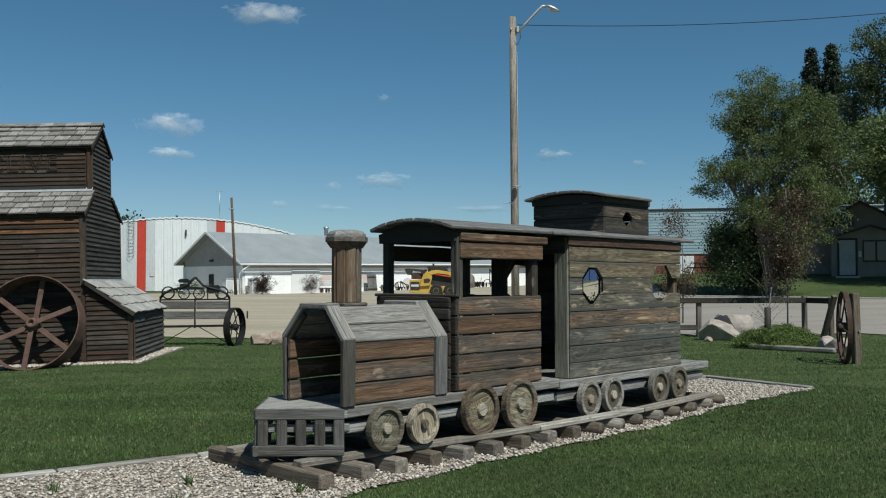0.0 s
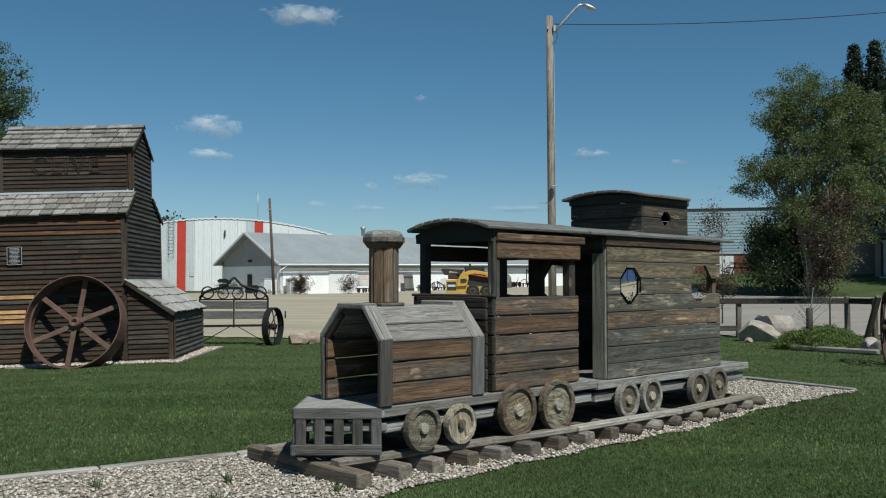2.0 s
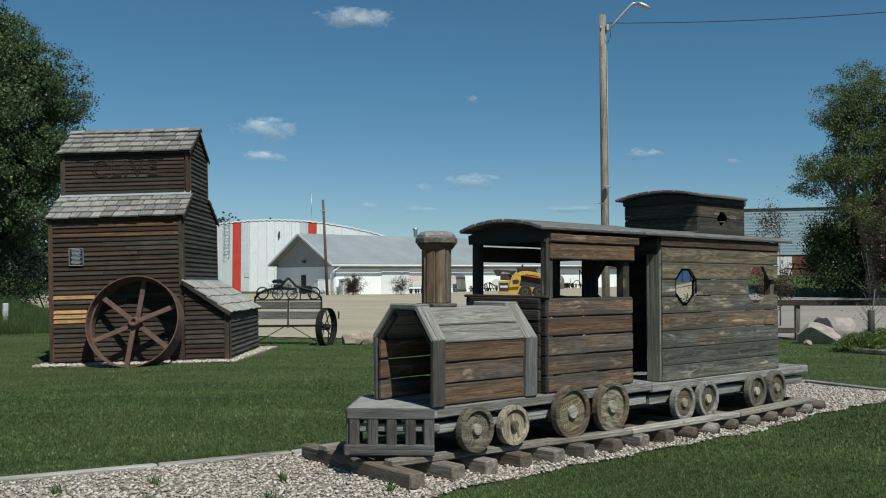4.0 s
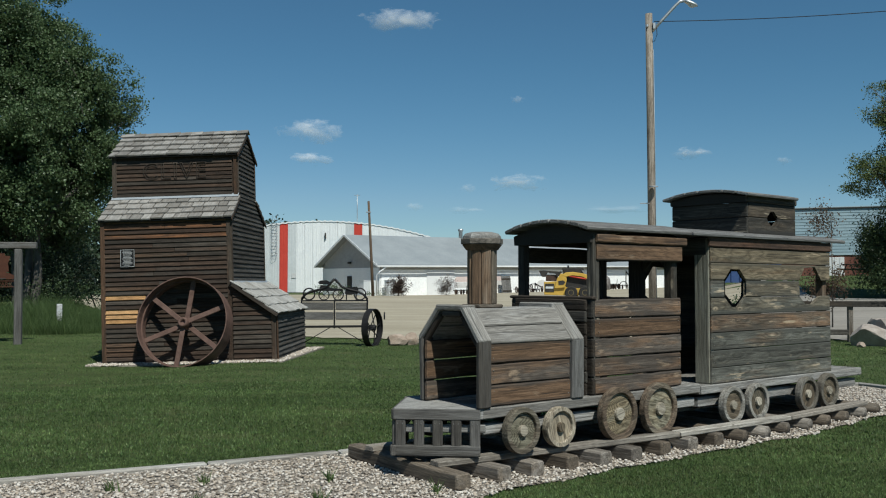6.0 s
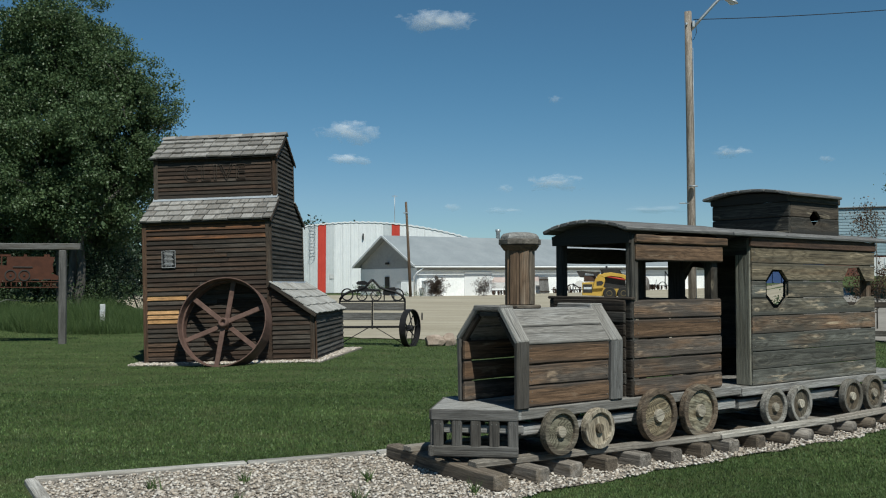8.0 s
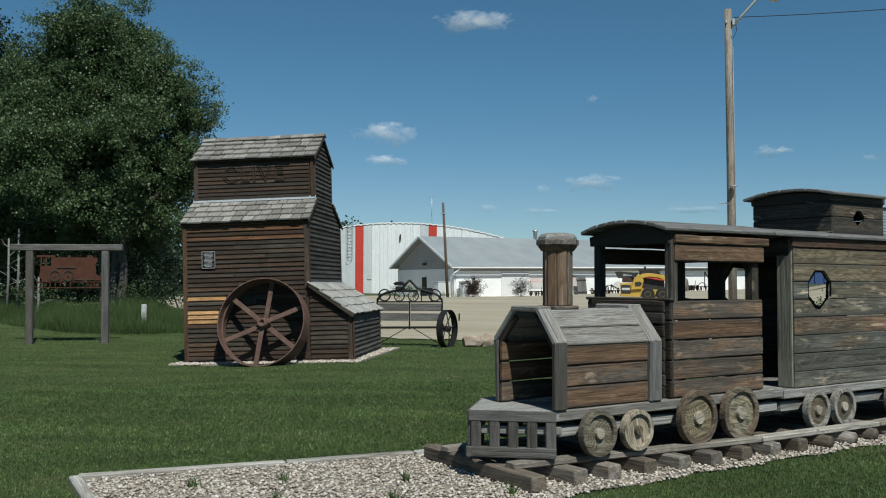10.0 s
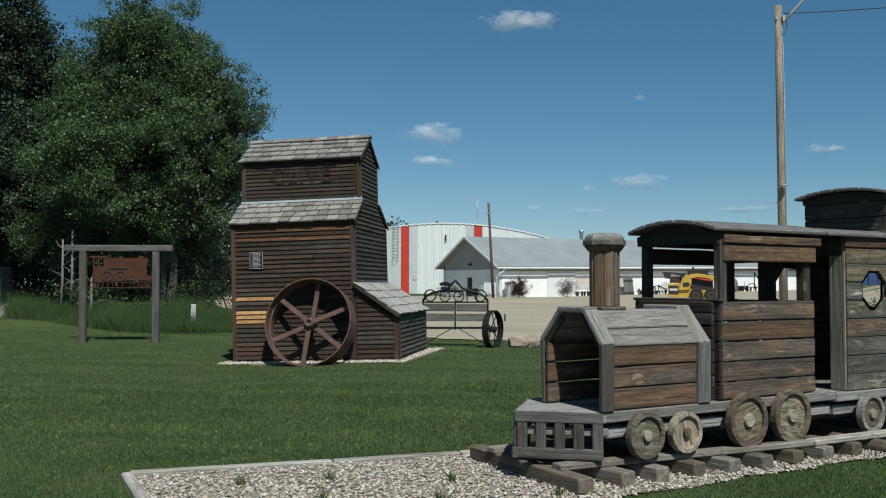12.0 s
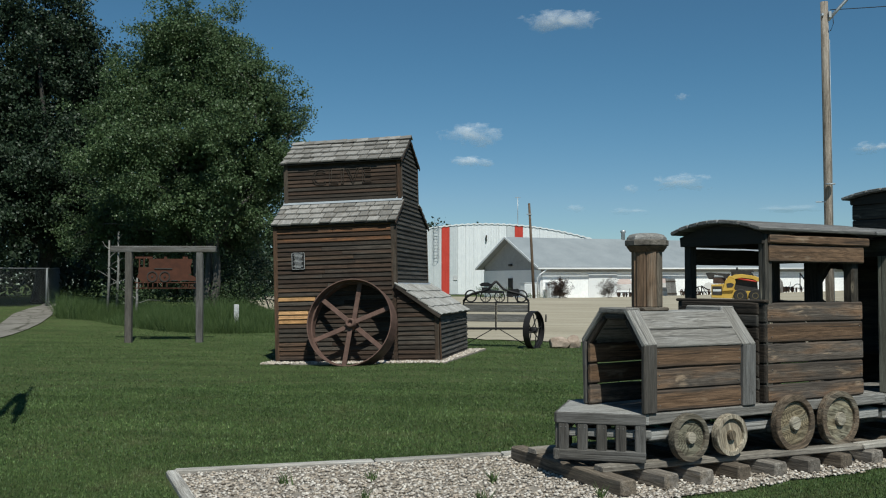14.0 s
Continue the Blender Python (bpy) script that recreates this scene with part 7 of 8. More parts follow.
def joined_tubes(name, rods, mat, sides=7):
    """Several rods in one mesh."""
    V, F = [], []
    for pts, r, taper in rods:
        P = [Vector(p) for p in pts]
        base = len(V)
        for k, p in enumerate(P):
            d = (P[min(k + 1, len(P) - 1)] - P[max(k - 1, 0)]).normalized()
            a = d.cross(Vector((0.31, 0.93, 0.17))).normalized()
            c = d.cross(a)
            rr = r * (1 + (taper - 1) * k / (len(P) - 1))
            V += [p + (a * math.cos(2 * math.pi * i / sides) + c * math.sin(2 * math.pi * i / sides)) * rr for i in range(sides)]
        for k in range(len(P) - 1):
            for i in range(sides):
                j = (i + 1) % sides
                F.append((base + k * sides + i, base + k * sides + j, base + (k + 1) * sides + j, base + (k + 1) * sides + i))
        F.append(tuple(range(base, base + sides))[::-1])
    return mesh_from(name, V, F, mat, True)


def tree(name, base, lobes, per, each, size, mat, label, seed, trunk_r=0.25, trunk_h=0.45, bark=None, spread=0.27, inner=0.5, gap=0.0, category="tree", stems=1, group="", droop=0.3, twigs=0, puff=0.0, fill=0, fill_size=0.16):
    """A tree: a tapering trunk with limbs into each lobe of the crown, and a crown of many small leaves in clumps. Lobes are relative to the base."""
    rng, r2 = np.random.default_rng(seed), random.Random(seed)
    t = thing(name, Matrix.Translation(base), label, category, group)
    mid = Vector(np.mean([c for c, r in lobes], axis=0))
    top = max(c[2] for c, r in lobes)
    rods = []
    for k in range(stems):
        foot = Vector((r2.uniform(-0.4, 0.4), r2.uniform(-0.4, 0.4), -0.2)) if stems > 1 else Vector((0, 0, -0.2))
        fork = Vector((mid.x * 0.25 + foot.x * 2, mid.y * 0.25 + foot.y * 2, top * trunk_h))
        rods.append(limb(foot, fork, trunk_r, r2, 0.12, 6, 0.6))
        for c, r in lobes[k::stems]:
            c = Vector(c)
            rods.append(limb(fork, c, trunk_r * 0.55, r2, 0.25))
            for _ in range(5):
                e = c + Vector((r2.uniform(-1, 1) * r[0], r2.uniform(-1, 1) * r[1], r2.uniform(-0.6, 1) * r[2])) * 0.75
                s = fork.lerp(c, r2.uniform(0.4, 1.0))
                rods.append(limb(s, e, trunk_r * 0.2, r2, 0.3, 5, 0.3))
    cl = clumps(lobes, per, rng, inner, gap, puff)
    for q in cl[rng.permutation(len(cl))[:twigs]]:
        c = min((Vector(c) for c, r in lobes), key=lambda c: (c - Vector(q)).length)
        rods.append(limb(c.lerp(Vector(q), r2.uniform(0.0, 0.3)), q, 0.028, r2, 0.3, 4, 0.3))
    part("trunk", joined_tubes("trunk", rods, bark or BARK), t)
    v, f = leaf_cloud(cl, each, (spread, spread, spread * 0.75), size, rng, droop)
    if fill:  # the leaves deep inside the crown
        vol = np.array([r[0] * r[1] * r[2] for c, r in lobes])
        pick = rng.choice(len(lobes), fill, p=vol / vol.sum())
        d = rng.normal(0, 1, (fill, 3))
        d *= (rng.uniform(0, 1, (fill, 1)) ** (1 / 3)) / np.linalg.norm(d, axis=1)[:, None]
        inside = np.array([c for c, r in lobes])[pick] + 0.52 * d * np.array([r for c, r in lobes])[pick]
        v2, f2 = leaf_cloud(inside, 4, (0.25, 0.25, 0.2), fill_size, rng, droop)
        v, f = np.concatenate([v, v2]), np.concatenate([f, f2 + len(v)])
    part("crown", tri_mesh("crown", v, f, mat), t)
    return t


def lobes_at(base, rows):
    """Lobes from rows of bearing, distance, height, half width and half height."""
    out = []
    for az, d, z, rx, rz in rows:
        x, y = d * math.sin(radians(az)), d * math.cos(radians(az))
        out.append(((x - base.x, y - base.y, z - base.z), (rx, rx, rz)))
    return out



def left_trees():
    b_ = polar(-23.6, 41.5)
    rows = [(-23.2, 42, 11.9, 1.7, 2.1), (-20.5, 41, 9.3, 1.7, 2.1), (-26.5, 42, 10.2, 2.1, 2.2), (-28.5, 41, 7.4, 2.0, 2.1), (-23.2, 41, 7.4, 2.9, 2.6), (-25.5, 43.6, 4.4, 2.2, 1.8), (-21.4, 42.2, 5.4, 2.2, 2.2), (-29.0, 44.5, 4.3, 1.6, 1.8), (-22.0, 44.5, 3.5, 1.8, 1.3), (-20.0, 41.5, 7.2, 1.4, 1.9), (-24.7, 41, 12.2, 1.6, 1.7), (-25.7, 42, 10.7, 1.7, 2.0), (-28.0, 42, 8.8, 1.5, 1.9), (-23.4, 41, 9.6, 2.0, 1.9), (-21.3, 41.5, 10.9, 1.1, 1.3), (-26.8, 41, 6.6, 2.0, 2.0), (-19.3, 41.5, 6.4, 1.4, 1.6), (-18.7, 41.5, 8.6, 0.8, 0.9), (-24.9, 40.3, 5.2, 1.6, 1.3), (-23.2, 40.2, 5.0, 1.5, 1.3)]
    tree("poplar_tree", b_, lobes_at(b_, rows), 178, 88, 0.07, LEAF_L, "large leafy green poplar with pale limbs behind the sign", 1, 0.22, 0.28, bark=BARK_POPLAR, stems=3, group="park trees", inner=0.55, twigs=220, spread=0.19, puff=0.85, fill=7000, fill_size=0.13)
    b_ = polar(-33.0, 50)
    rows = [(-35.9, 50, 11.0, 1.8, 4.6), (-33.7, 50, 11.9, 2.0, 4.1), (-32.0, 51, 13.4, 1.9, 3.3), (-30.4, 51, 12.1, 1.6, 3.0), (-32.8, 48, 6.3, 2.8, 3.4), (-36.2, 46, 4.9, 2.5, 3.2), (-30.3, 49, 5.6, 2.2, 3.3), (-38.6, 48, 8.0, 2.2, 4.5), (-29.4, 51, 10.4, 1.6, 3.5), (-31.3, 50, 9.0, 2.1, 3.4), (-34.8, 49, 7.6, 2.4, 3.8), (-28.2, 50, 6.6, 1.9, 3.4), (-31.4, 51, 15.0, 0.8, 2.0), (-33.2, 50, 15.0, 0.8, 2.2), (-30.2, 51, 14.4, 0.6, 1.6), (-34.6, 50, 14.6, 0.7, 2.0)]
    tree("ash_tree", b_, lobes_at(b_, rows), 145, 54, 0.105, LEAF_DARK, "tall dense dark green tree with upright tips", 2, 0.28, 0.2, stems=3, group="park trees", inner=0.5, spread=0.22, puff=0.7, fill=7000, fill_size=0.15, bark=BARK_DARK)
    for i, (az, d, h) in enumerate(((-28.9, 40.5, 3.1), (-28.4, 41, 3.5), (-27.35, 39, 1.7))):
        p = polar(az, d)
        t = thing("bare_birch", Matrix.Translation(p), "thin pale birch stem at the wood's edge", "tree", "birch stems")
        part("trunk", tube("trunk", [(0, 0, -0.1), (0.06, 0, h * 0.5), (0.02, 0.05, h)], 0.065, BARK_PALE, 8, 0.5), t)
        r2 = random.Random(i)
        for k in range(5):
            z = h * (0.4 + 0.12 * k)
            e = (r2.uniform(-0.9, 0.9), r2.uniform(-0.5, 0.5), z + r2.uniform(0.1, 0.5))
            part("branch", tube("branch", [(0.05, 0, z), (e[0] * 0.5, e[1] * 0.5, z + 0.15), e], 0.018, BARK_PALE, 5, 0.4), t)

    # unseen tree added beside the camera's stand; its long branch shadows the lawn
    b_ = Vector((-9.8, 4.2, 0.0))
    t = tree("aspen_tree", b_, [((0.2, 0.2, 6.6), (2.2, 2.2, 2.4)), ((-0.9, -0.6, 8.4), (1.8, 1.8, 1.8)), ((0.4, -1.2, 5.2), (1.8, 1.8, 1.4))], 90, 40, 0.09, LEAF_L, "leafy tree added out of view to cast a lawn shadow", 7, 0.16, 0.4)
    reach = [(4.81, 1.20, 5.60), (4.18, 2.61, 5.95), (3.08, 4.68, 6.10)]
    part("long_branch", tube("long_branch", [(0.3, 0.2, 4.6), (0.9, 0.5, 5.2)] + reach, 0.07, BARK, 7, 0.8), t, None, "bare branch added to cast the lawn shadow")
    part("dead_limb", tube("dead_limb", [(4.77, 2.02, 5.90), (4.39, 2.65, 5.95), (3.70, 3.79, 6.05), (2.58, 5.73, 6.20)], 0.035, BARK, 7, 0.7), t)
    part("dead_limb", tube("dead_limb", [(4.39, 2.65, 5.95), (3.70, 3.79, 6.05), (3.08, 4.68, 6.10)], 0.085, BARK, 7, 0.7), t)


left_trees()


def right_trees():
    b_ = polar(28.3, 49)
    rows = [(27.4, 50, 10.5, 1.7, 1.9), (26.3, 49, 9.8, 1.2, 1.4), (25.4, 49, 6.9, 1.4, 1.4), (28.8, 49, 7.1, 2.2, 2.9), (30.6, 50, 8.9, 1.5, 1.8), (31.6, 50, 7.3, 1.2, 1.8), (27.0, 49, 8.0, 1.6, 1.6), (29.4, 48, 3.6, 1.7, 1.5), (29.2, 50, 10.0, 1.5, 1.6), (27.6, 49, 5.2, 1.9, 1.5), (30.7, 49, 5.0, 1.5, 1.4)]
    tree("maple_tree", b_, lobes_at(b_, rows), 158, 84, 0.06, LEAF_R, "broad green maple with fine grey twigs in front of the house", 3, 0.26, 0.3, stems=2, group="street trees", inner=0.5, twigs=420, spread=0.17, puff=0.6, fill=1800, fill_size=0.09)
    b_ = polar(26.3, 50)
    rows = [(26.9, 50.5, 3.3, 2.0, 1.6), (25.4, 49.8, 3.6, 1.2, 1.7), (26.2, 49.8, 2.2, 1.8, 1.3), (28.0, 50, 2.3, 1.3, 1.2)]
    tree("evergreen_shrub", b_, lobes_at(b_, rows), 200, 80, 0.065, LEAF_SHRUB, "dense dark evergreen shrub under the maple", 4, 0.14, 0.3, group="street trees", inner=0.2, category="shrub", fill=2500, fill_size=0.12)
    b_ = polar(34.0, 71)
    rows = [(33.2, 72, 16.2, 2.0, 3.4), (34.8, 72, 16.8, 2.6, 3.6), (33.9, 70, 10.7, 1.7, 2.7), (35.2, 70, 9.1, 2.2, 4.2), (32.4, 72, 13.2, 1.6, 2.2), (36.8, 71, 13.0, 2.6, 4.0)]
    tree("poplar_tree", b_, lobes_at(b_, rows), 85, 64, 0.1, LEAF_TALL, "tall dark-leaved poplar behind the house", 5, 0.32, 0.35, group="street trees", spread=0.24, twigs=120, puff=0.75, fill=900, fill_size=0.15)
    for i, (az, d, top) in enumerate(((30.3, 78, 19.6), (31.35, 78, 19.8))):
        b_ = polar(az, d)
        rng = np.random.default_rng(40 + i)
        t = thing("spruce_tree", Matrix.Translation(b_), "tall dark pointed spruce behind the other trees", "tree", "spruces")
        h = top - b_.z
        part("trunk", tube("trunk", [(0, 0, -0.2), (0, 0, h * 0.5), (0, 0, h)], 0.24, BARK, 8, 0.1), t)
        cs = []
        for k in range(760):
            z = h * (0.12 + 0.88 * rng.uniform(0, 1) ** 0.62)
            r = min((h - z) * 0.5, 3.6) * rng.uniform(0.15, 1.0) * (0.82 + 0.18 * math.sin(z * 4.2 + i)) + 0.01
            a = rng.uniform(0, 6.28)
            cs.append((r * math.cos(a), r * math.sin(a), z - r * 0.25))
        v, f = leaf_cloud(np.array(cs), 30, (0.15, 0.15, 0.09), 0.1, rng, 0.8, 2.2)
        part("crown", tri_mesh("crown", v, f, LEAF_SPRUCE), t)

    # mostly unseen tree added to put the house and its lawn in shade
    b_ = Vector((37.2, 45.6, ground_z(37.2, 45.6)))
    tree("poplar_tree", b_, [((-3.4, 1.2, 6.4), (3.0, 3.0, 2.0)), ((-0.6, -0.6, 6.6), (3.0, 3.0, 2.6)), ((-2.0, -1.0, 8.4), (2.8, 2.8, 2.0)), ((-4.4, 2.6, 7.4), (2.4, 2.4, 1.8)), ((-4.0, -1.6, 5.8), (2.8, 2.8, 2.0)), ((-1.0, -3.2, 6.0), (2.8, 2.8, 2.2))], 150, 44, 0.12, LEAF_R, "leafy green tree added to shade the house front", 6, 0.3, 0.4, group="street trees", spread=0.4)


right_trees()


def sapling(base, rows, seed, mat, label, n, each, size, h, lean=0.0, guard=False):
    rng, r2 = np.random.default_rng(seed), random.Random(seed)
    t = thing("young_tree", Matrix.Translation(base), label, "young tree", "young trees")
    part("trunk", tube("trunk", [(0, 0, -0.1), (0.02, 0, h * 0.5), (lean, 0, h)], 0.026, BARK, 7, 0.35), t)
    cs = []
    for k in range(n):
        (c, r) = rows[k % len(rows)]
        d = rng.normal(0, 0.5, 3)
        e = np.array(c) + d * np.array(r)
        s = Vector((0.02, 0, min(h * 0.9, max(0.5, e[2] - 0.45))))
        if k % 2 == 0:
            part("branch", tube("branch", [s, s.lerp(Vector(e), 0.5) + Vector((0, 0, 0.05)), e], 0.0055, BARK, 5, 0.4), t)
        cs.append(e)
    if each:
        v, f = leaf_cloud(np.array(cs), each, (0.13, 0.13, 0.13), size, rng, 0.3)
        part("crown", tri_mesh("crown", v, f, mat), t)
    if guard:
        part("trunk_guard", tube("trunk_guard", [(0.01, 0, 0.0), (0.01, 0, 1.0)], 0.08, DARK_TRIM, 10), t, None, "dark plastic trunk guard")
    return t


_b0 = polar(28.8, 28.0)
sapling(_b0, lobes_at(_b0, [(29.1, 28, 3.5, 0.55, 0.8), (28.9, 28, 2.6, 0.6, 0.8), (28.6, 28, 1.9, 0.4, 0.5)]), 3, LEAF_RED, "young purple-leaved tree on a thin stem", 130, 42, 0.045, 4.2)
_b0 = polar(27.7, 24.5)
sapling(_b0, lobes_at(_b0, [(27.5, 24.5, 1.85, 0.4, 0.65), (27.8, 24.5, 1.3, 0.5, 0.3), (27.4, 24.5, 1.0, 0.5, 0.3)]), 4, LEAF_R, "nearly bare young tree with a dark trunk guard", 44, 3, 0.03, 1.5, 0.12, True)
_b0 = polar(23.0, 33.0)
sapling(_b0, lobes_at(_b0, [(22.5, 33, 3.6, 0.4, 0.6), (22.0, 33, 2.1, 0.45, 0.8), (23.3, 33, 1.7, 0.35, 0.7), (22.4, 33, 1.5, 0.4, 0.6)]), 5, LEAF_RED, "slim young tree with dark sparse leaves", 90, 34, 0.045, 3.7)
for _i, (_az, _d, _h) in enumerate(((-2.2, 82.5, 1.75), (0.7, 84.5, 1.8))):
    _b0 = polar(_az, _d)
    sapling(_b0, [((0, 0, _h * 0.35), (0.7, 0.7, 0.5)), ((0.1, 0, _h * 0.6), (0.75, 0.75, 0.6))], 8 + _i, LEAF_PLUM, "dark purple-leaved shrub in front of the shed", 90, 60 if _i == 0 else 22, 0.06, _h * 0.6)


def juniper():
    b_ = Vector((11.72, 21.75, 0.0))
    rng = np.random.default_rng(12)
    t = thing("juniper_bush", Matrix.Translation(b_), "low spreading bright green juniper in the timber-edged bed", "bush")
    cs, rods = [], []
    for k in range(230):
        a = rng.uniform(0, 6.28)
        r = rng.uniform(0.05, 1.0) ** 0.6
        x, y = 1.0 * r * math.cos(a) * (1 + 0.12 * math.sin(3 * a)), 0.92 * r * math.sin(a)
        z = 0.44 * (1 - r ** 2.4) * rng.uniform(0.65, 1.0) + 0.1
        cs.append((x, y, z))
        if k % 8 == 0:
            rods.append(([(0, 0, 0.02), (x * 0.5, y * 0.5, z * 0.6), (x, y, z)], 0.018, 0.4))
    part("stems", joined_tubes("stems", rods, BARK, 5), t)
    v, f = leaf_cloud(np.array(cs), 190, (0.085, 0.085, 0.035), 0.015, rng, -0.6, 4.2)
    part("foliage", tri_mesh("foliage", v, f, LEAF_BUSH), t)


juniper()


def thicket(name, rows, seed, mat, label, per, each, size, spread, shape="far woods"):
    """Uncountable scrub or far woodland: clumps of leaves over low mounds."""
    rng = np.random.default_rng(seed)
    lobes = []
    for az, d, h, w in rows:
        p = polar(az, d)
        lobes.append(((p.x, p.y, p.z + h * 0.5), (w, w, h * 0.55)))
    v, f = leaf_cloud(clumps(lobes, per, rng, 0.3), each, (spread, spread, spread * 0.8), size, rng)
    return tagged(new(name, tri_mesh(name, v, f, mat)), label, shape, kind="stuff")


_r = random.Random(9)
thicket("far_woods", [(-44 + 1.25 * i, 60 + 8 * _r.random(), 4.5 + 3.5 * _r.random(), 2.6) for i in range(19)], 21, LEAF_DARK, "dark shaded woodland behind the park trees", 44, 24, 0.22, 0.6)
thicket("undergrowth", [(-29 + 0.95 * i, 41.2 + 1.0 * _r.random(), 1.0 + 0.7 * _r.random(), 0.85) for i in range(9)], 22, LEAF_SHRUB, "low leafy scrub at the foot of the trees", 90, 70, 0.055, 0.2, "scrub")
# dark leaves stand in for the shade under the poplar's crown
thicket("shade_toned_bushes", [(-22.6, 43.0, 3.4, 1.3), (-21.6, 42.6, 3.0, 1.2), (-20.6, 43.4, 2.6, 1.2)], 29, LEAF_DARK, "leafy bushes darkened for the poplar's shade", 90, 60, 0.07, 0.2, "scrub")
thicket("lot_weeds", [(17.9, 27, 1.15, 0.45), (17.4, 27.4, 0.95, 0.4)], 30, LEAF_L, "leafy green weeds at the lawn's edge behind the wagon", 240, 60, 0.05, 0.12, "scrub")
thicket("shed_weeds", [(-6.9, 84.5, 0.9, 0.5), (-6.2, 84, 1.3, 0.6), (-5.4, 83.4, 1.1, 0.6), (-3.9, 82.6, 0.35, 0.5), (-3.2, 83.0, 0.4, 0.5), (-2.2, 83.6, 0.35, 0.6)], 28, LEAF_L, "green weeds growing along the shed's foot", 160, 40, 0.06, 0.14, "scrub")
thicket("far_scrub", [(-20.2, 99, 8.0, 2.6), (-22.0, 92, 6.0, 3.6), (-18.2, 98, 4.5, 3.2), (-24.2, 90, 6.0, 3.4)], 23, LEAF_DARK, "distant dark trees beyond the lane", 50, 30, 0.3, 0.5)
thicket("far_trees", [(28.5 + 1.5 * i, 96 + 10 * _r.random(), 7 + 3 * _r.random(), 4.2) for i in range(8)], 24, LEAF_R, "distant green trees beyond the house", 26, 24, 0.42, 0.7)
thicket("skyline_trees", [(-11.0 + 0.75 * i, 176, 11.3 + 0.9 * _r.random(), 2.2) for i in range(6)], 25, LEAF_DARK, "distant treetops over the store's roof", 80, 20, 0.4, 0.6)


def blades(points, h, w, rng, bend=0.5):
    k = len(points)
    a = rng.uniform(0, 6.28, k)
    hh = h * rng.uniform(0.5, 1.3, k)
    lean, b_ = rng.uniform(0, bend, k) * hh, rng.uniform(0, 6.28, k)
    dx, dy = np.cos(a) * w / 2, np.sin(a) * w / 2
    v = np.stack([points + np.stack([dx, dy, np.zeros(k)], 1), points - np.stack([dx, dy, np.zeros(k)], 1), points + np.stack([np.cos(b_) * lean, np.sin(b_) * lean, hh], 1)], 1)
    return v.reshape(-1, 3), np.arange(3 * k).reshape(-1, 3)


def blade_material():
    """Blades in patches of lighter and darker green along the mower's runs, some of them straw-pale."""
    m, n, l, b = material("grass_blades", 0.6, 0, 0.3)
    geo, tc = n.new("ShaderNodeNewGeometry"), n.new("ShaderNodeTexCoord").outputs["Object"]
    rnd = geo.outputs["Random Per Island"]
    runs = noise_node(n, l, mapped(n, l, tc, (0.25, 1.3, 1)), 1.0, 3.0, 0.6)
    tuft = noise_node(n, l, tc, 16.0, 5.0, 0.7)
    patch = noise_node(n, l, tc, 0.8, 5.0, 0.62, 0.5)
    col = mix(n, l, rnd, (0.04, 0.078, 0.024), (0.099, 0.15, 0.046))
    col = mix(n, l, ramp(n, l, rnd, 0.93, 0.96, (0, 0, 0), (0.3,) * 3), col, (0.2, 0.22, 0.11))
    dry = noise_node(n, l, tc, 1.1, 5.0, 0.7)
    col = mix(n, l, ramp(n, l, dry, 0.54, 0.7, (0, 0, 0), (0.4,) * 3), col, (0.115, 0.12, 0.058))
    col = mix(n, l, 0.5, col, ramp(n, l, runs, 0.35, 0.65, (0.8,) * 3, (1.18,) * 3), "MULTIPLY")
    col = mix(n, l, 0.85, col, ramp(n, l, tuft, 0.37, 0.63, (0.42,) * 3, (1.5,) * 3), "MULTIPLY")
    col = mix(n, l, 0.8, col, ramp(n, l, patch, 0.38, 0.64, (0.66, 0.69, 0.62), (1.24, 1.2, 1.2)), "MULTIPLY")
    l.new(col, b.inputs["Base Color"])
    return m


GRASS_BLADE = blade_material()
GRASS_LONG = leaf("long_grass_blades", (0.035, 0.07, 0.02), (0.13, 0.19, 0.065), 0.4, 0.6)
_inv = TRAIN.inverted()


def lawn_points(n, r0, r1, rng, az=37):
    a = np.radians(rng.uniform(-az, az, n))
    r = np.sqrt(rng.uniform(r0 * r0, r1 * r1, n))
    x, y = r * np.sin(a), r * np.cos(a)
    c, s = _inv[0], _inv[1]
    lx, ly = c[0] * x + c[1] * y + c[3], s[0] * x + s[1] * y + s[3]
    near = np.interp(lx, [-3.3, 0, 1.5, 3.2, 4.7, 5.6, 6.6, 8.2, 9.3], [-0.62, -0.4, -0.38, -0.42, -0.47, -0.36, -0.28, -0.29, -0.38]) + rng.uniform(-0.05, 0.07, n)
    far = np.interp(lx, [-2.9, 0.13, 9.9], [2.47, 1.84, 1.7])
    on_bed = (lx > -3.06 - 0.12 * (2.42 - ly)) & (lx < 9.6 + 0.2 * ly) & (ly > near) & (ly < far)
    ex, ey = x + 3.337, y - 20.064
    on_pad = (ex > -3.9) & (ex < 0.2 + 0.055 * np.maximum(ey, 0)) & (ey > -0.34) & (ey < 3.9)
    lot = np.interp(np.degrees(a), [p for p, q in LOT_NEAR], [q for p, q in LOT_NEAR])
    keep = ~on_bed & ~on_pad & (r < lot)
    x, y = x[keep], y[keep]
    return np.stack([x, y, np.array([ground_z(p, q) for p, q in zip(x, y)])], 1)


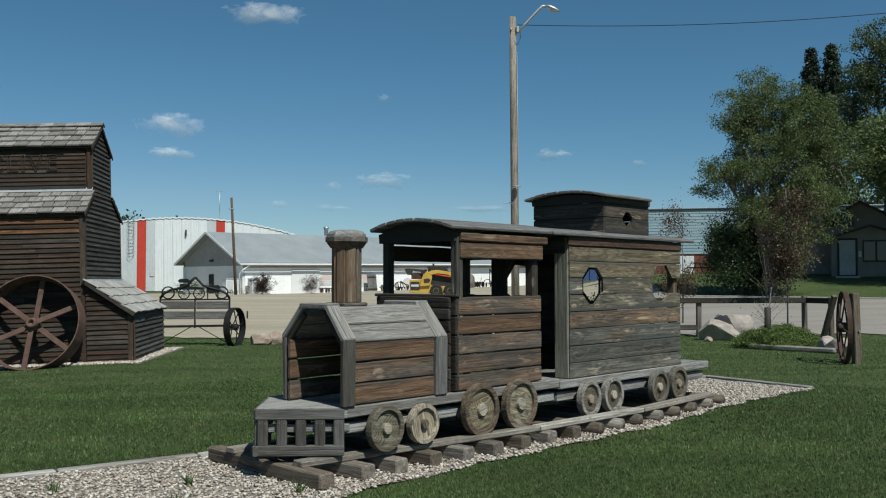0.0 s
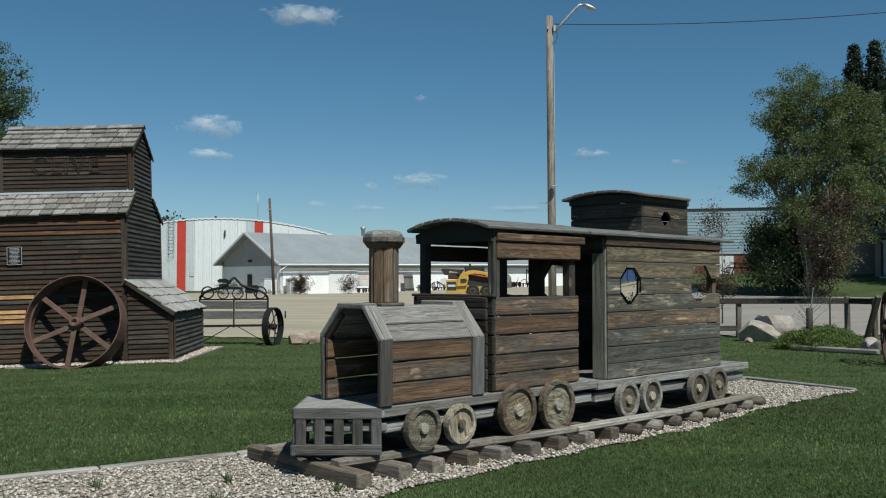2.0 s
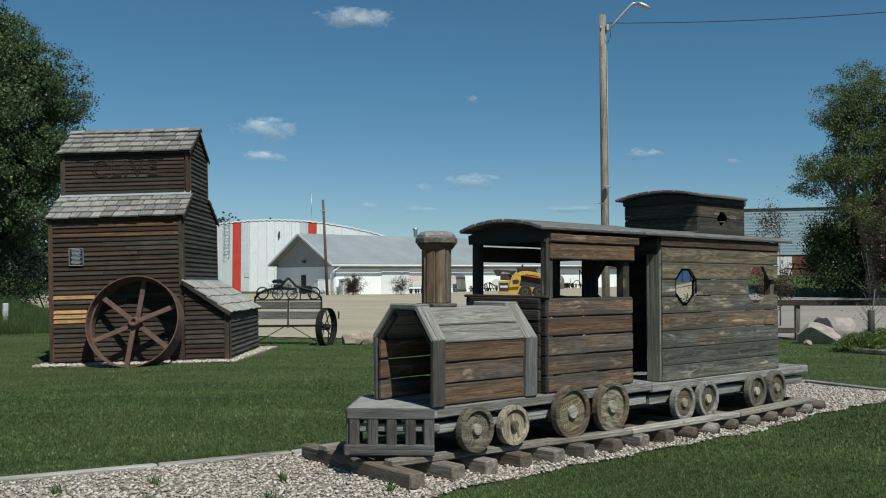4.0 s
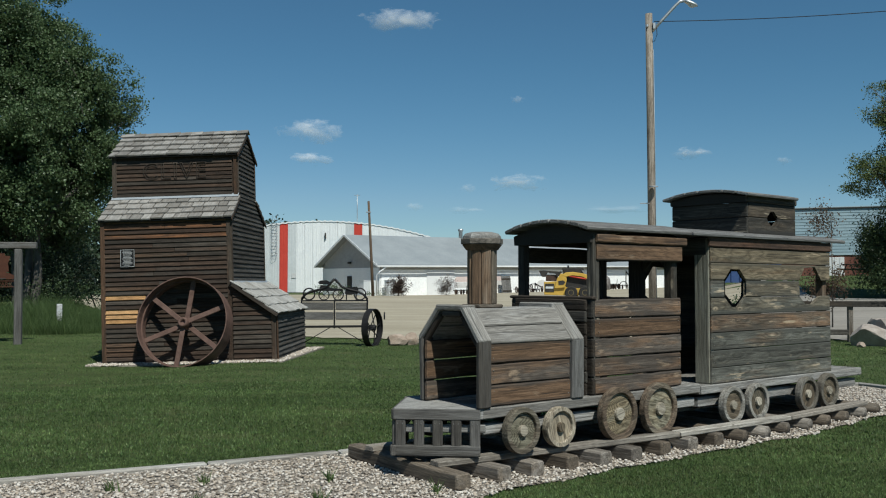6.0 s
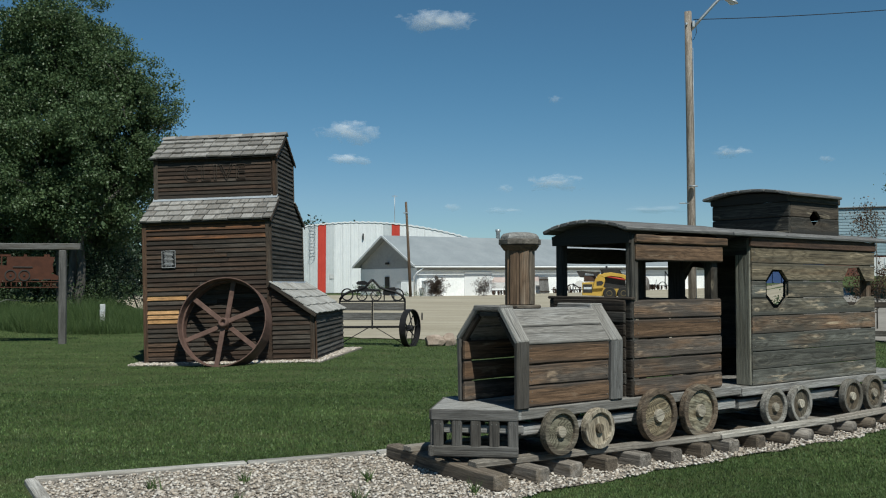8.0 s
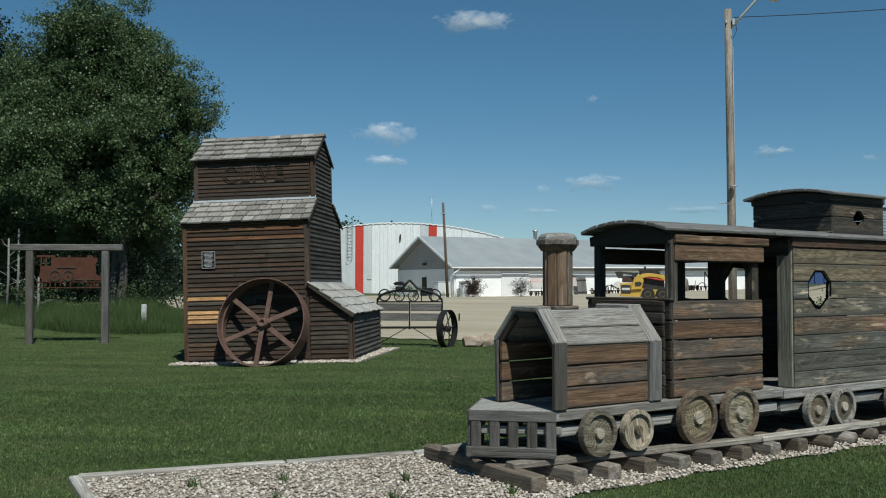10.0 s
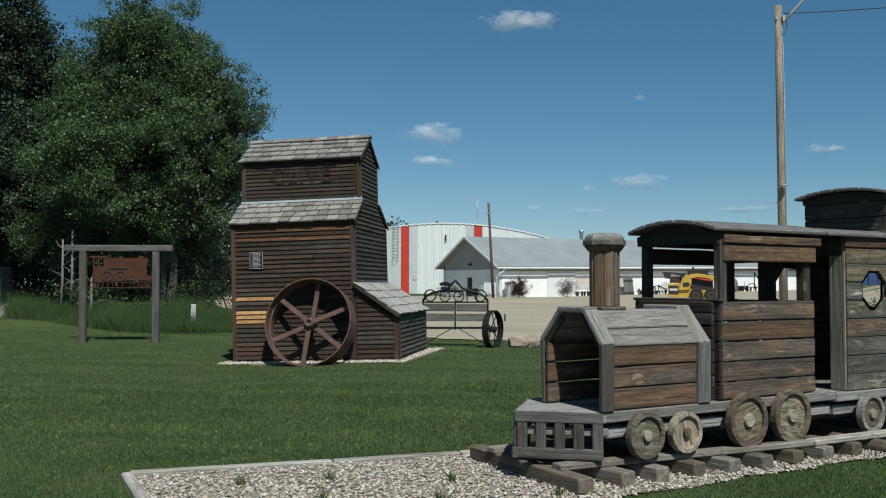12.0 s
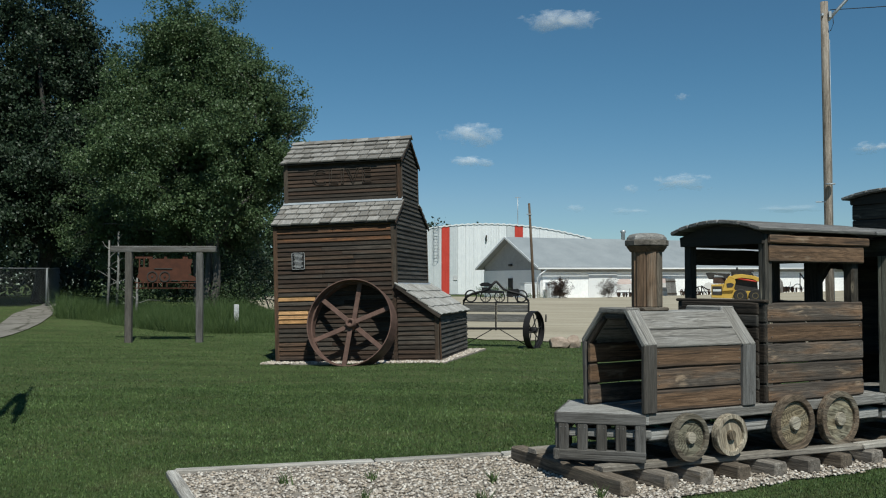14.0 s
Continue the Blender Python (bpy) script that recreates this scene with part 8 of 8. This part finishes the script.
def lawn():
    rng = np.random.default_rng(6)
    V, F, base = [], [], 0
    for n, r0, r1, h, w in ((210000, 5.0, 9.5, 0.019, 0.0075), (180000, 9.5, 16, 0.024, 0.012), (160000, 16, 36, 0.026, 0.018)):
        v, f = blades(lawn_points(n, r0, r1, rng), h, w, rng, 0.9)
        V.append(v)
        F.append(f + base)
        base += len(v)
    tagged(new("grass", tri_mesh("grass", np.concatenate(V), np.concatenate(F), GRASS_BLADE)), "short mown lawn grass", "grass", kind="stuff")
    k = 90000
    a, r = np.radians(rng.uniform(-31.6, -17.5, k)), rng.uniform(31.5, 43, k)
    x, y = r * np.sin(a), r * np.cos(a)
    edge = np.interp(np.degrees(a), [-31.6, -29.9, -28.0, -25.8, -23.4, -21.1, -17.5], [39.2, 38.2, 36.0, 33.4, 32.3, 32.0, 32.4])
    ok = r > edge
    pts = np.stack([x, y, np.array([ground_z(p, q) for p, q in zip(x, y)])], 1)[ok]
    v, f = blades(pts, np.array([0.75 * (0.75 + 0.9 * noise.noise(Vector(p) * 0.5)) for p in pts]), 0.011, rng, 1.0)
    tagged(new("long_grass", tri_mesh("long_grass", v, f, GRASS_LONG)), "tall unmown green grass below the trees", "grass", kind="stuff")


lawn()


def weeds():
    rng = np.random.default_rng(16)
    for i, (s, y) in enumerate(((-2.0, 0.6), (-1.2, 0.2), (-0.75, 0.75), (-2.3, 1.5), (-0.35, -0.15), (-1.6, 1.3))):
        t = thing("weed", TRAIN @ pose(s, y, 0.02, 0, 0, 60 * i), "small green weed growing in the gravel", "weed", "weeds in the gravel")
        k = 26
        v, f = blades(rng.normal(0, 0.02, (k, 3)) * np.array((1, 1, 0)), 0.1, 0.014, rng, 1.1)
        part("leaves", tri_mesh("leaves", v, f, GRASS_LONG), t)


weeds()

# ---- fair-weather clouds, far off ----


def cloud_material(name, thick):
    m, n, l, b = material(name, 1.0, 0, 0.0)
    vec, rnd = shifted(n, l, 3.0)
    tc = n.new("ShaderNodeTexCoord").outputs["Object"]
    ln = n.new("ShaderNodeVectorMath")
    ln.operation = "LENGTH"
    l.new(tc, ln.inputs[0])
    puff = noise_node(n, l, mapped(n, l, vec, (1.0, 1.0, 0.7)), 2.1, 7.0, 0.62, 0.4)
    fade = maths(n, l, "SUBTRACT", 1.0, ln.outputs["Value"])
    dens = maths(n, l, "ADD", maths(n, l, "MULTIPLY", fade, 0.75), maths(n, l, "MULTIPLY", maths(n, l, "SUBTRACT", puff, 0.62), 1.5))
    mask = ramp(n, l, dens, 0.0, 0.75)
    b.inputs["Base Color"].default_value = (0.66, 0.67, 0.7, 1)
    tr, ms = n.new("ShaderNodeBsdfTransparent"), n.new("ShaderNodeMixShader")
    l.new(maths(n, l, "MULTIPLY", mask, thick), ms.inputs[0])
    l.new(tr.outputs[0], ms.inputs[1])
    l.new(b.outputs[0], ms.inputs[2])
    l.new(ms.outputs[0], n["Material Output"].inputs["Surface"])
    return m


CLOUD, CLOUD_THIN = cloud_material("cloud", 0.72), cloud_material("thin_cloud", 0.34)


def cloud(az, z, rx, rz):
    d = 1500.0
    v, f = [(0, -0.15, 0.1)], []
    for ring, r in ((0, 0.5), (1, 1.0)):
        for i in range(20):
            a = 2 * math.pi * i / 20
            v.append((r * math.cos(a), -0.15 + 0.15 * r * r, r * math.sin(a)))
    for i in range(20):
        j = (i + 1) % 20
        f += [(0, 1 + i, 1 + j), (1 + i, 21 + i, 21 + j, 1 + j)]
    ob = new("cloud", mesh_from("cloud", v, f, CLOUD if rx > 35 and rz > 10 else CLOUD_THIN, True))
    x, y = d * math.sin(radians(az)), d * math.cos(radians(az))
    ob.matrix_basis = pose(x, y, z, 0, 0, -az) @ Matrix.Diagonal((rx, rx, rz, 1))
    tagged(ob, "small white fair-weather cloud in a blue sky", "cloud", "clouds", "structure")


for _row in ((-2.1, 424, 74, 26), (-7.6, 244, 62, 25), (-7.4, 199, 44, 13), (5.1, 163, 58, 18), (15.5, 203, 38, 12), (2.0, 154, 17, 9), (-1.3, 124, 22, 8), (5.1, 296, 15, 8), (11.0, 117, 70, 8), (2.0, 118, 40, 7), (20.5, 187, 18, 7)):
    cloud(*_row)
